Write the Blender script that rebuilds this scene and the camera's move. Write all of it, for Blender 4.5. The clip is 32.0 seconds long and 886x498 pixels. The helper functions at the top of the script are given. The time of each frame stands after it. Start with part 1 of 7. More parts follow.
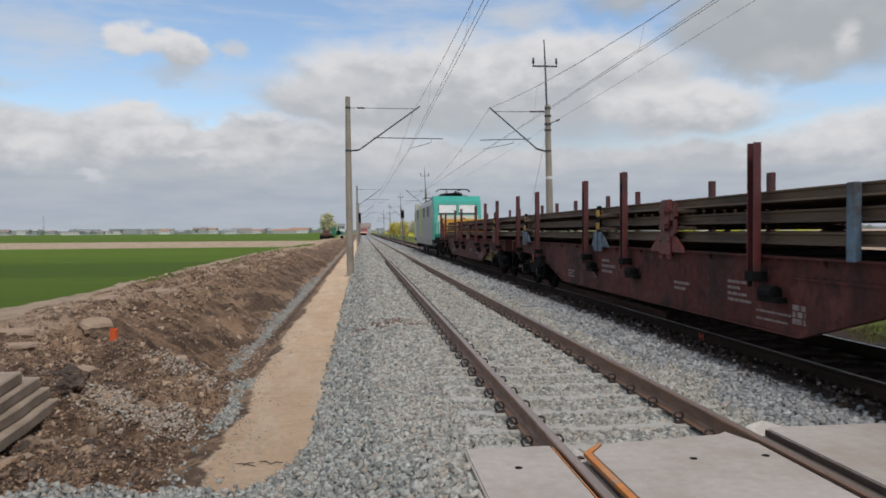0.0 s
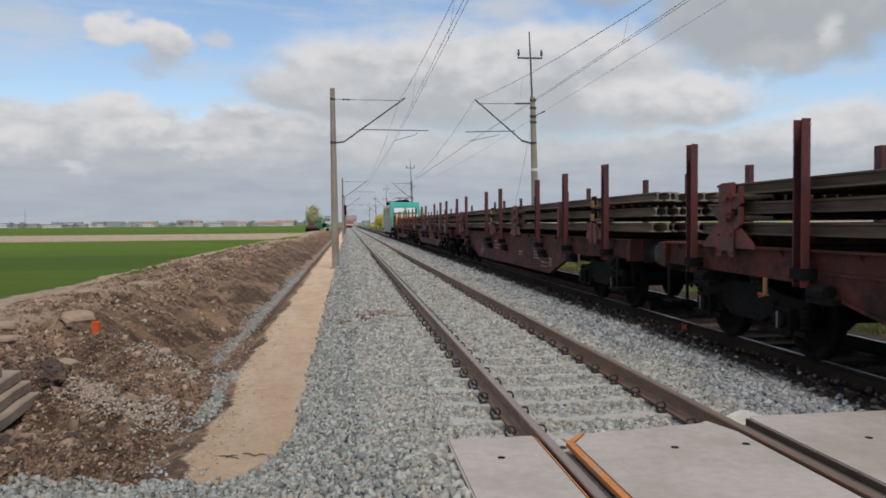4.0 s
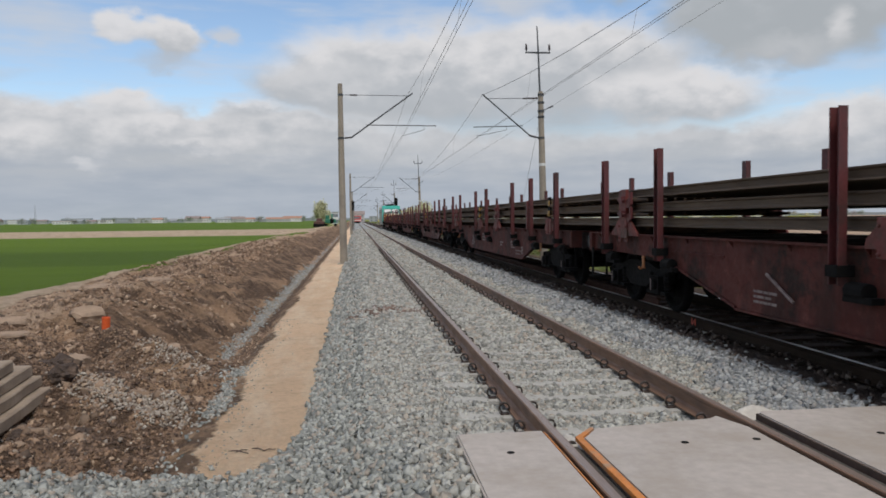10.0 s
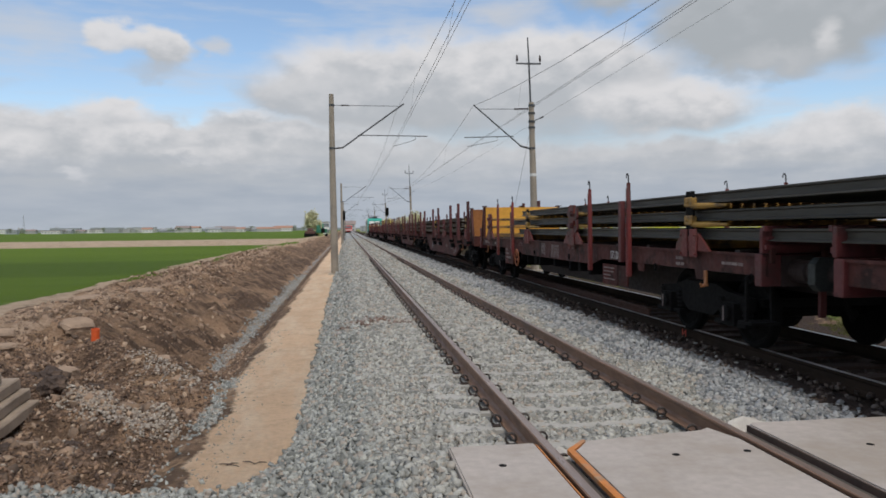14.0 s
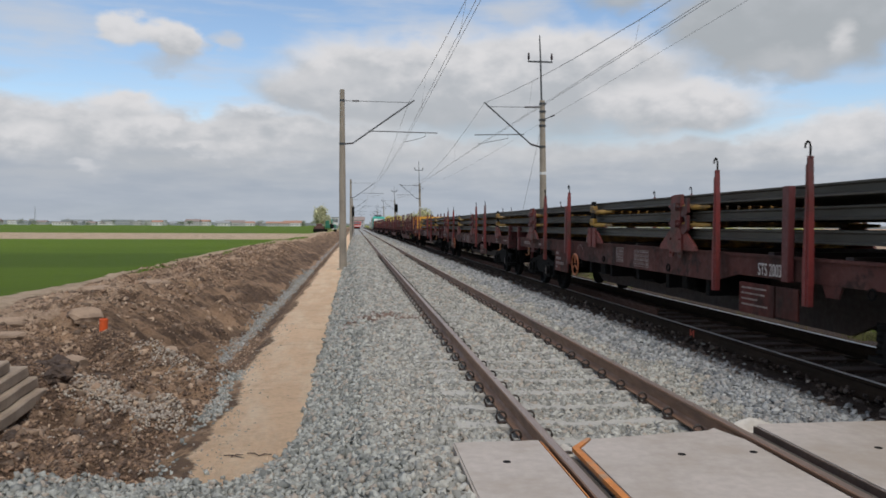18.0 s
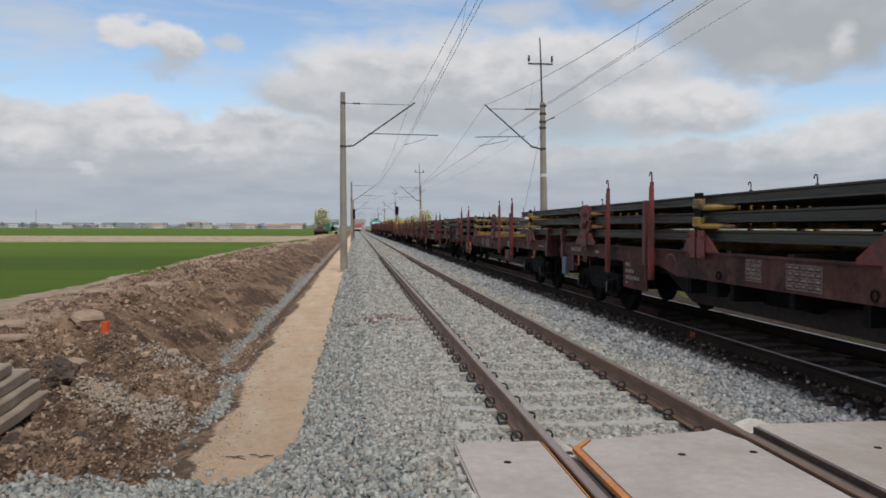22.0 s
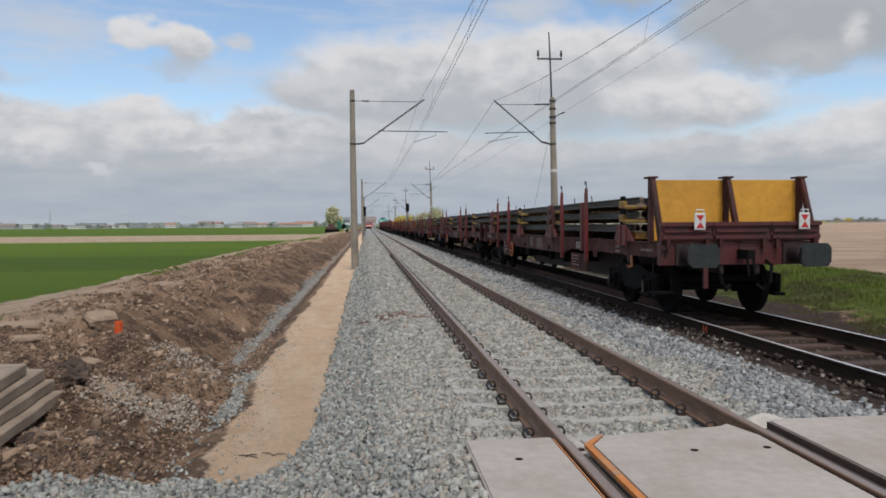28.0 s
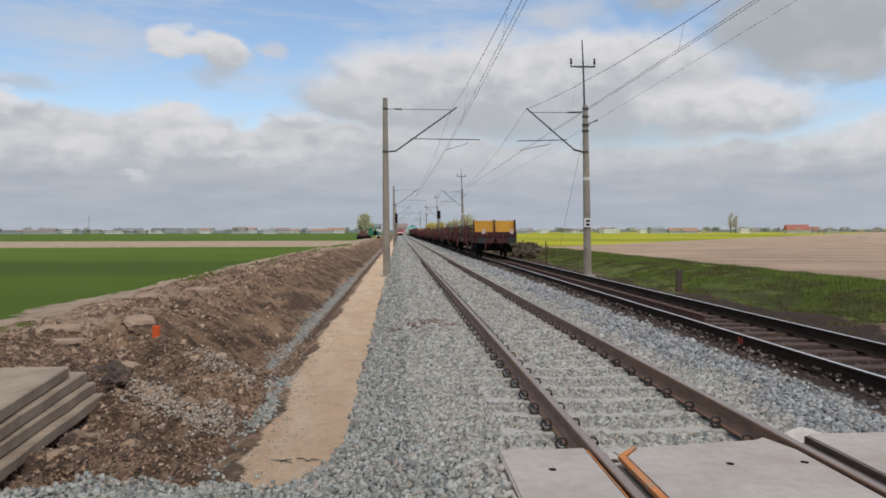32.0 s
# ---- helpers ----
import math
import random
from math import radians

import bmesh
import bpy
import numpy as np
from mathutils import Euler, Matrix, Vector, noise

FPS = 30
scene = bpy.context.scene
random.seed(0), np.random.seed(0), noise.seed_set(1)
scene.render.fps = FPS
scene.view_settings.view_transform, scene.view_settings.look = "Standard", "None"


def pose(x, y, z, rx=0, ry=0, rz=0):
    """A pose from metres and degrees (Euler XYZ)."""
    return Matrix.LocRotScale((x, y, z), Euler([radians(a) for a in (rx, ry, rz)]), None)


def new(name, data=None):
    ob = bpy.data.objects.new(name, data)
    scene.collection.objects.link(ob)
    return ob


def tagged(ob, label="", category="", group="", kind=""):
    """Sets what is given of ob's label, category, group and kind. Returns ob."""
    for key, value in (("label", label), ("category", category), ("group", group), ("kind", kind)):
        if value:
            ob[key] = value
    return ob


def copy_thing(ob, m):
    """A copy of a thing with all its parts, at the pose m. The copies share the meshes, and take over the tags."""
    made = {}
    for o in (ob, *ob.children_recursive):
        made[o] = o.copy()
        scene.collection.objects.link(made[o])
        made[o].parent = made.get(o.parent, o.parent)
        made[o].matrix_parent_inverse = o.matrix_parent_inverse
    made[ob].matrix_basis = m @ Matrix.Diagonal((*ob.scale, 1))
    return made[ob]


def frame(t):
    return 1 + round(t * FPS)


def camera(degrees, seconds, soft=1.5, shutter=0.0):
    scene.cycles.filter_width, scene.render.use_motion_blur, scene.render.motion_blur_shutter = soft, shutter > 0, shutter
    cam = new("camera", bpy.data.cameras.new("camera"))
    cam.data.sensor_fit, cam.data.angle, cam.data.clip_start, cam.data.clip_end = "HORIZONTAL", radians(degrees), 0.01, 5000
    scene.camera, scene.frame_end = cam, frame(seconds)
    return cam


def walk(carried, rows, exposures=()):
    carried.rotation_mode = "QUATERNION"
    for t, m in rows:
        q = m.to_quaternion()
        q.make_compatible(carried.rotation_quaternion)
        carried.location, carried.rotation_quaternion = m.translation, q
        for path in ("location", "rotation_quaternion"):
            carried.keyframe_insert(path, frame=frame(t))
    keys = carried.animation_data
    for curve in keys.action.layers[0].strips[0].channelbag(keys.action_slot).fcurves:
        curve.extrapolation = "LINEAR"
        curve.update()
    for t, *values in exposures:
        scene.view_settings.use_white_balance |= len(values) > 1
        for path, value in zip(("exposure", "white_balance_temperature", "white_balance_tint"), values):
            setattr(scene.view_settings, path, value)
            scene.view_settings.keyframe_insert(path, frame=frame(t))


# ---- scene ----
cam = camera(61.0, 32.0, soft=1.7, shutter=0.08)
# the camera is held by hand beside the crossing: t, x, y, z, tilt, lean, turn
PATH = [
    (0, -0.004, 0.007, 1.537, 88.63, 0.37, -6.17),
    (0.5, 0.001, 0.009, 1.542, 88.32, 0.31, -6.20),
    (1, 0.006, 0.014, 1.542, 88.44, 0.26, -6.81),
    (1.5, 0.012, 0.004, 1.543, 88.87, 0.84, -6.79),
    (2, 0.010, 0.013, 1.534, 88.82, 0.46, -6.64),
    (2.5, 0.009, 0.008, 1.533, 88.42, 0.07, -6.71),
    (3, 0.018, 0.026, 1.535, 87.99, 0.21, -7.16),
    (3.5, 0.019, 0.011, 1.528, 88.04, 0.44, -7.39),
    (5.5, 0.023, 0.011, 1.525, 87.79, 0.44, -6.43),
    (6, 0.014, -0.001, 1.543, 87.55, 0.09, -7.32),
    (6.5, 0.014, 0.022, 1.534, 87.70, 0.55, -7.13),
    (7, 0.015, 0.022, 1.518, 87.39, 0.29, -6.54),
    (7.5, 0.017, 0.013, 1.538, 87.56, 0.42, -6.22),
    (8, 0.016, 0.048, 1.522, 86.98, 0.43, -6.71),
    (8.5, 0.022, 0.056, 1.523, 86.96, 0.26, -6.91),
    (9, 0.023, 0.052, 1.513, 87.17, 0.36, -6.91),
    (9.5, 0.023, 0.033, 1.526, 87.21, 0.31, -6.82),
    (10, 0.014, 0.020, 1.523, 87.69, 0.59, -6.65),
    (10.5, 0.013, 0.020, 1.529, 87.41, 0.46, -6.66),
    (11, 0.017, 0.021, 1.526, 87.80, 0.96, -6.74),
    (11.5, 0.020, 0.030, 1.523, 87.63, 0.68, -7.06),
    (12, 0.028, 0.027, 1.534, 87.86, 0.60, -7.11),
    (12.5, 0.025, 0.039, 1.532, 88.20, 0.70, -6.97),
    (13, 0.004, 0.030, 1.519, 88.16, 0.63, -7.22),
    (13.5, 0.004, 0.008, 1.529, 88.38, 0.51, -6.90),
    (14, 0.008, 0.011, 1.544, 88.42, 0.59, -7.33),
    (14.5, 0.015, 0.009, 1.526, 88.49, -0.03, -7.03),
    (16.5, 0.015, 0.016, 1.528, 87.50, 0.46, -6.78),
    (17, 0.024, 0.024, 1.530, 87.87, -0.14, -6.71),
    (17.5, 0.022, 0.023, 1.516, 88.20, -0.14, -6.68),
    (18, 0.015, 0.026, 1.524, 88.23, -0.35, -6.66),
    (18.5, 0.019, 0.042, 1.520, 87.75, -0.51, -6.66),
    (19, 0.005, 0.033, 1.521, 87.54, -0.54, -6.77),
    (19.5, 0.021, 0.032, 1.523, 87.41, -0.30, -6.90),
    (20, 0.027, 0.023, 1.522, 87.20, -0.58, -6.43),
    (20.5, 0.023, 0.021, 1.529, 87.58, -0.14, -6.58),
    (21, 0.024, 0.021, 1.531, 87.88, 0.04, -6.44),
    (21.5, 0.017, -0.005, 1.528, 87.88, -0.32, -6.30),
    (22, 0.014, -0.000, 1.520, 88.40, -0.22, -6.60),
    (22.5, 0.025, 0.015, 1.530, 88.29, -0.02, -6.64),
    (23, 0.018, -0.007, 1.534, 88.15, -0.03, -7.10),
    (23.5, -0.000, -0.017, 1.524, 88.15, -0.08, -6.61),
    (24, 0.032, 0.003, 1.522, 87.93, -0.04, -6.92),
    (24.5, 0.031, -0.003, 1.522, 88.14, 0.29, -7.30),
    (25, 0.033, -0.000, 1.525, 87.79, 0.09, -7.23),
    (25.5, 0.050, 0.018, 1.526, 87.86, 0.75, -7.22),
    (27.5, 0.037, 0.009, 1.534, 88.21, 0.57, -6.28),
    (28, 0.028, 0.008, 1.524, 88.14, 0.42, -5.77),
    (28.5, 0.030, 0.011, 1.532, 87.91, 0.41, -5.32),
    (29, 0.016, 0.004, 1.526, 87.93, 0.08, -4.90),
    (29.5, 0.010, -0.000, 1.528, 87.85, -0.23, -4.57),
    (30, 0.009, -0.011, 1.533, 88.43, -0.64, -4.18),
    (30.5, 0.012, -0.014, 1.530, 88.38, -0.51, -3.98),
    (31, -0.006, -0.044, 1.543, 88.48, -0.46, -3.79),
    (31.5, 0.001, -0.039, 1.538, 88.71, -0.41, -3.67),
    (32, -0.003, -0.036, 1.545, 88.69, 0.07, -3.41),]
walk(cam, [(t, pose(*p)) for t, *p in PATH])

# ---- light ----
SUN_DIR = Vector((0.10, -0.52, 0.85)).normalized()
sun = new("sun", bpy.data.lights.new("sun", "SUN"))
sun.data.energy, sun.data.angle, sun.data.color = 1.9, radians(14), (1.0, 0.95, 0.87)
sun.rotation_euler = SUN_DIR.to_track_quat("Z", "Y").to_euler()

world = bpy.data.worlds.new("sky")
scene.world = world
world.use_nodes = True
wt = world.node_tree
wt.nodes.clear()


def wnode(kind, operation=""):
    n = wt.nodes.new(kind)
    if operation:
        n.operation = operation
    return n


def wmath(op, a, b=None, c=None):
    n = wnode("ShaderNodeMath", operation=op)
    for i, v in enumerate((a, b, c)):
        if v is None:
            continue
        if isinstance(v, (int, float)):
            n.inputs[i].default_value = v
        else:
            wt.links.new(v, n.inputs[i])
    return n.outputs[0]


wdir = wnode("ShaderNodeTexCoord").outputs["Generated"]
wsep = wnode("ShaderNodeSeparateXYZ")
wt.links.new(wdir, wsep.inputs[0])
AZ = wmath("MULTIPLY", wmath("ARCTAN2", wsep.outputs[0], wsep.outputs[1]), 57.2958)
EL = wmath("MULTIPLY", wmath("ARCSINE", wsep.outputs[2]), 57.2958)
def wnoise(scale, detail, rough, flatten=1.7):
    """Noise over the sky's directions, flattened into layers."""
    v = wnode("ShaderNodeVectorMath", operation="MULTIPLY")
    wt.links.new(wdir, v.inputs[0])
    v.inputs[1].default_value = (1, 1, flatten)
    n = wnode("ShaderNodeTexNoise")
    wt.links.new(v.outputs[0], n.inputs["Vector"])
    n.inputs["Scale"].default_value, n.inputs["Detail"].default_value, n.inputs["Roughness"].default_value = scale, detail, rough
    return wmath("SUBTRACT", n.outputs["Fac"], 0.5)


def ramp(fac, lo, hi, a=0.0, b=1.0):
    n = wnode("ShaderNodeMapRange")
    n.interpolation_type = "SMOOTHSTEP"
    wt.links.new(fac, n.inputs["Value"])
    for key, v in zip(("From Min", "From Max", "To Min", "To Max"), (lo, hi, a, b)):
        n.inputs[key].default_value = v
    return n.outputs["Result"]


def wmix(fac, a, b):
    n = wnode("ShaderNodeMix")
    n.data_type = "RGBA"
    for key, v in ((0, fac), (6, a), (7, b)):
        if isinstance(v, tuple):
            n.inputs[key].default_value = (*v, 1)
        else:
            wt.links.new(v, n.inputs[key])
    return n.outputs[2]


# noise at three sizes; the billows bend the outlines of the clouds
BROAD, BILLOW, FINE, LAYER = wnoise(4.5, 4, 0.5), wnoise(13, 4, 0.5), wnoise(30, 4, 0.52), wnoise(9, 5, 0.55, 6.0)
AZW = wmath("ADD", AZ, wmath("ADD", wmath("MULTIPLY", BILLOW, 5.0), wmath("MULTIPLY", FINE, 2.0)))
ELW = wmath("ADD", EL, wmath("ADD", wmath("MULTIPLY", wnoise(11, 3, 0.5), 2.4), wmath("MULTIPLY", FINE, 1.6)))
WHITE, PALE, GREY, DARK = (0.73, 0.725, 0.74), (0.605, 0.615, 0.64), (0.48, 0.505, 0.54), (0.41, 0.44, 0.47)


def cloud(under, az, el, wide, up, down, crown, belly, soft=0.45, most=1.0, light=0.0):
    """One cloud laid over the sky behind it: degrees from north and up, half width, rise and depth."""
    a = wmath("DIVIDE", wmath("SUBTRACT", AZW, az), wide)
    e = wmath("SUBTRACT", ELW, el)
    hi, lo = wmath("DIVIDE", wmath("MAXIMUM", e, 0), up), wmath("DIVIDE", wmath("MINIMUM", e, 0), down)
    r = wmath("SQRT", wmath("ADD", wmath("MULTIPLY", a, a), wmath("ADD", wmath("MULTIPLY", hi, hi), wmath("MULTIPLY", lo, lo))))
    shape = ramp(r, 1.0 + soft * 0.3, 1.0 - soft, 0.0, most)
    rise = wmath("ADD", wmath("DIVIDE", e, up + down), wmath("ADD", wmath("MULTIPLY", FINE, 0.8), wmath("MULTIPLY", BILLOW, 0.7)))
    return wmix(shape, under, wmix(ramp(rise, -0.35 - light, 0.45 - light), belly, crown))


sky = wnode("ShaderNodeTexSky")
sky.sky_type, sky.sun_disc = "NISHITA", False
sky.sun_elevation = math.asin(SUN_DIR.z)
sky.sun_rotation = math.atan2(SUN_DIR.x, SUN_DIR.y)
sky.air_density, sky.dust_density, sky.ozone_density = 1.0, 0.6, 1.6
scaled = wnode("ShaderNodeVectorMath", operation="SCALE")
wt.links.new(sky.outputs[0], scaled.inputs[0])
scaled.inputs["Scale"].default_value = 0.155
# thin veils over the blue, then broken cloud higher up and all round
SKY = wmix(ramp(wmath("ADD", LAYER, wmath("MULTIPLY", BROAD, 0.6)), -0.12, 0.28, 0.0, 0.55), scaled.outputs[0], (0.60, 0.635, 0.70))
HIGH = wmath("MULTIPLY", ramp(wmath("ADD", BROAD, wmath("MULTIPLY", BILLOW, 0.5)), -0.10, 0.12), ramp(EL, 17.5, 21))
ROUND = wmath("MULTIPLY", ramp(wmath("ADD", BROAD, wmath("MULTIPLY", BILLOW, 0.5)), -0.14, 0.08), ramp(wmath("ABSOLUTE", wmath("SUBTRACT", AZ, 5)), 40, 50))
SKY = wmix(wmath("MAXIMUM", HIGH, ROUND), SKY, wmix(ramp(wmath("ADD", FINE, BILLOW), -0.3, 0.3), GREY, WHITE))
for spec in (
    # veils and the grey clouds overhead
    (-22.5, 13.2, 7.5, 1.6, 1.5, PALE, PALE, 1.0, 0.55), (-28, 9.9, 5.5, 0.8, 0.8, PALE, GREY, 0.8, 0.7), (11.8, 15.6, 4.0, 1.2, 1.0, PALE, PALE, 0.9, 0.7), (20.5, 16.6, 4.0, 1.2, 1.2, GREY, DARK, 0.7, 0.9),
    # the great cloud over the line
    (3.5, 10.2, 11.5, 4.4, 3.5, WHITE, GREY, 0.32, 1.0, -0.12), (15.5, 10.8, 11.0, 4.4, 3.6, WHITE, GREY, 0.32, 1.0, -0.06), (24.0, 8.6, 7.0, 2.6, 2.2, WHITE, GREY, 0.45, 1.0, 0.15), (-2.5, 9.9, 6.0, 1.9, 1.9, PALE, GREY, 0.5, 1.0),
    (11.0, 7.4, 17.0, 2.0, 1.9, GREY, DARK, 0.9, 0.75), (31.5, 14.4, 9.0, 4.4, 4.6, GREY, DARK, 0.25, 1.0, -0.15), (31.0, 10.9, 4.0, 1.2, 1.1, PALE, GREY, 0.8, 0.6), (34.3, 12.4, 1.2, 1.5, 1.5, WHITE, PALE, 1.0, 0.7, 0.3),
    # the lone puff
    (-16.0, 13.3, 2.2, 1.4, 1.5, WHITE, PALE, 0.40, 0.95, 0.2), (-12.7, 12.9, 2.5, 1.6, 1.9, WHITE, GREY, 0.40, 1.0, 0.12), (-9.0, 13.2, 1.3, 0.8, 0.8, PALE, PALE, 0.8, 0.8, 0.2), (-13.0, 11.0, 2.5, 0.7, 0.6, GREY, GREY, 0.9, 0.6),
    # the low deck of heaped cloud
    (-24, 6.0, 17, 2.5, 7.0, WHITE, GREY, 0.35, 1.0, -0.02), (-8, 6.2, 15, 2.3, 7.0, WHITE, GREY, 0.35, 1.0, -0.05), (8, 5.0, 16, 2.0, 7.0, PALE, GREY, 0.5, 1.0), (24, 4.8, 15, 2.0, 7.0, PALE, GREY, 0.5, 1.0), (38, 5.2, 13, 2.4, 7.0, WHITE, GREY, 0.4, 1.0),
    (-16.0, 8.3, 3.2, 1.2, 1.2, WHITE, PALE, 0.5, 1.0, 0.15), (-27.3, 8.2, 3.0, 1.2, 1.3, WHITE, GREY, 0.5, 1.0, 0.1), (-7.6, 8.2, 2.8, 0.8, 0.9, WHITE, GREY, 0.6, 0.9, 0.1), (-13.6, 7.0, 1.4, 0.7, 0.7, WHITE, PALE, 0.7, 0.9, 0.3),
    (-22.0, 5.9, 2.0, 0.9, 1.0, WHITE, PALE, 0.7, 0.9, 0.2), (-11.4, 5.6, 2.2, 0.6, 0.7, WHITE, GREY, 0.7, 0.8, 0.1), (-19.0, 4.2, 1.8, 0.4, 0.4, WHITE, PALE, 0.8, 0.85, 0.3), (-2.0, 6.6, 3.0, 0.6, 0.7, PALE, GREY, 0.8, 0.7),
    (34.5, 6.9, 3.0, 1.1, 1.0, WHITE, PALE, 0.6, 0.9, 0.1), (24.4, 5.1, 2.4, 0.7, 0.6, PALE, GREY, 0.8, 0.7), (17, 4.2, 3.0, 0.5, 0.5, PALE, GREY, 0.8, 0.6),
):
    SKY = cloud(SKY, *spec)
# thick air towards the horizon
BLUR = wmath("ADD", EL, wmath("MULTIPLY", LAYER, 5.0))
SKY = wmix(ramp(BLUR, 6.0, 1.6, 0.0, 0.92), SKY, wmix(ramp(LAYER, -0.25, 0.25), (0.375, 0.425, 0.50), (0.445, 0.49, 0.56)))
bg, wout = wnode("ShaderNodeBackground"), wnode("ShaderNodeOutputWorld")
wt.links.new(SKY, bg.inputs[0])
bg.inputs[1].default_value = 0.97
wt.links.new(bg.outputs[0], wout.inputs[0])
scene.view_settings.exposure = 0.0


# ---- materials ----
class Mat:
    """A node material with a few shorthands."""

    def __init__(self, name, rough=0.7, metal=0.0):
        self.m = bpy.data.materials.new(name)
        self.m.use_nodes = True
        self.t = self.m.node_tree
        self.b = self.t.nodes["Principled BSDF"]
        self.b.inputs["Roughness"].default_value = rough
        self.b.inputs["Metallic"].default_value = metal
        self.co = self.t.nodes.new("ShaderNodeTexCoord").outputs["Object"]

    def link(self, a, b):
        self.t.links.new(a, b)

    def noise(self, scale, detail=4, rough=0.6, stretch=None):
        n = self.t.nodes.new("ShaderNodeTexNoise")
        n.inputs["Scale"].default_value, n.inputs["Detail"].default_value, n.inputs["Roughness"].default_value = scale, detail, rough
        co = self.co
        if stretch:
            mp = self.t.nodes.new("ShaderNodeVectorMath")
            mp.operation = "MULTIPLY"
            mp.inputs[1].default_value = stretch
            self.link(co, mp.inputs[0])
            co = mp.outputs[0]
        self.link(co, n.inputs["Vector"])
        return n.outputs["Fac"]

    def math(self, op, a, b):
        n = self.t.nodes.new("ShaderNodeMath")
        n.operation = op
        for i, v in enumerate((a, b)):
            if isinstance(v, (int, float)):
                n.inputs[i].default_value = v
            else:
                self.link(v, n.inputs[i])
        return n.outputs[0]

    def range(self, fac, lo, hi, a=0.0, b=1.0):
        n = self.t.nodes.new("ShaderNodeMapRange")
        self.link(fac, n.inputs["Value"])
        for k, v in zip(("From Min", "From Max", "To Min", "To Max"), (lo, hi, a, b)):
            n.inputs[k].default_value = v
        return n.outputs["Result"]

    def mix(self, fac, a, b, blend="MIX"):
        n = self.t.nodes.new("ShaderNodeMix")
        n.data_type, n.blend_type = "RGBA", blend
        if isinstance(fac, (int, float)):
            n.inputs["Factor"].default_value = fac
        else:
            self.link(fac, n.inputs["Factor"])
        for i, v in ((6, a), (7, b)):
            if isinstance(v, tuple):
                n.inputs[i].default_value = (*v, 1)
            else:
                self.link(v, n.inputs[i])
        return n.outputs[2]

    def attr(self, name):
        n = self.t.nodes.new("ShaderNodeAttribute")
        n.attribute_name = name
        return n.outputs["Fac"]

    def island(self):
        return self.t.nodes.new("ShaderNodeNewGeometry").outputs["Random Per Island"]

    def random(self):
        return self.t.nodes.new("ShaderNodeObjectInfo").outputs["Random"]

    def color(self, c):
        if isinstance(c, tuple):
            self.b.inputs["Base Color"].default_value = (*c, 1)
        else:
            self.link(c, self.b.inputs["Base Color"])

    def bump(self, height, strength, dist):
        n = self.t.nodes.new("ShaderNodeBump")
        n.inputs["Strength"].default_value, n.inputs["Distance"].default_value = strength, dist
        self.link(height, n.inputs["Height"])
        self.link(n.outputs[0], self.b.inputs["Normal"])

    def rough(self, fac):
        self.link(fac, self.b.inputs["Roughness"])


def simple(name, c1, c2, scale, rough=0.7, metal=0.0, bump=0.3, dist=0.01, stretch=None, fine=6.0, dirt=None, rand=0.0, cover=0.5):
    """Two-tone surface: broad stains, fine grain, relief; dirt: a third colour in patches."""
    m = Mat(name, rough, metal)
    broad, grain = m.noise(scale, 5, 0.6, stretch), m.noise(scale * fine, 5, 0.65, stretch)
    c = m.mix(m.range(broad, 0.35, 0.65), c1, c2)
    c = m.mix(m.range(grain, 0.3, 0.75, 0.0, 0.45), c, tuple(v * 0.55 for v in c1))
    if dirt:
        c = m.mix(m.range(m.noise(scale * 0.7 + 0.3, 6, 0.65, stretch), cover, cover + 0.16), c, dirt)
    if rand:
        c = m.mix(m.range(m.random(), 0, 1, 0, rand), c, tuple(v * 0.4 for v in c1))
    m.color(c)
    m.rough(m.range(grain, 0.3, 0.7, max(0.05, rough - 0.12), min(1, rough + 0.15)))
    m.bump(grain, bump, dist)
    return m.m


def wagon_paint(name, fresh, faded, grime, rust):
    """Old wagon paint: faded patches, grime running down the sides, rust freckles and dust low down in streaks."""
    m = Mat(name, 0.7)
    m.b.inputs["Specular IOR Level"].default_value = 0.2
    run = m.noise(1.5, 7, 0.68, (1, 1, 0.3))
    blot, fine = m.noise(0.9, 6, 0.65), m.noise(11, 6, 0.7)
    c = m.mix(m.range(blot, 0.40, 0.62), fresh, faded)
    c = m.mix(m.range(m.noise(3.1, 6, 0.7), 0.56, 0.66, 0, 0.7), c, tuple(v * 1.55 for v in faded))
    c = m.mix(m.range(run, 0.44, 0.66, 0, 0.85), c, grime)
    c = m.mix(m.range(m.noise(1.7, 7, 0.72), 0.54, 0.62, 0, 0.9), c, grime)
    c = m.mix(m.range(fine, 0.60, 0.70, 0, 0.8), c, rust)
    m.color(c)
    m.rough(m.range(fine, 0.3, 0.7, 0.55, 0.9))
    m.bump(m.math("ADD", fine, run), 0.25, 0.004)
    return m.m


WAGON_RED = wagon_paint("wagon_red_paint", (0.084, 0.021, 0.017), (0.104, 0.034, 0.028), (0.023, 0.015, 0.0125), (0.070, 0.028, 0.016))
WAGON_BROWN = wagon_paint("wagon_brown_paint", (0.086, 0.029, 0.025), (0.100, 0.043, 0.038), (0.026, 0.016, 0.014), (0.066, 0.030, 0.019))
BEAM_YELLOW = simple("worn_yellow_bearer", (0.46, 0.25, 0.035), (0.26, 0.12, 0.03), 6.0, 0.6, 0, 0.25, 0.003, (0.4, 1, 1), 5, (0.045, 0.030, 0.022), 0.35, 0.43)
BEAM_DULL = simple("rusty_dull_bearer", (0.15, 0.08, 0.035), (0.08, 0.045, 0.03), 6.0, 0.7, 0, 0.25, 0.003, (0.4, 1, 1), 5, (0.035, 0.024, 0.019), 0.25, 0.42)
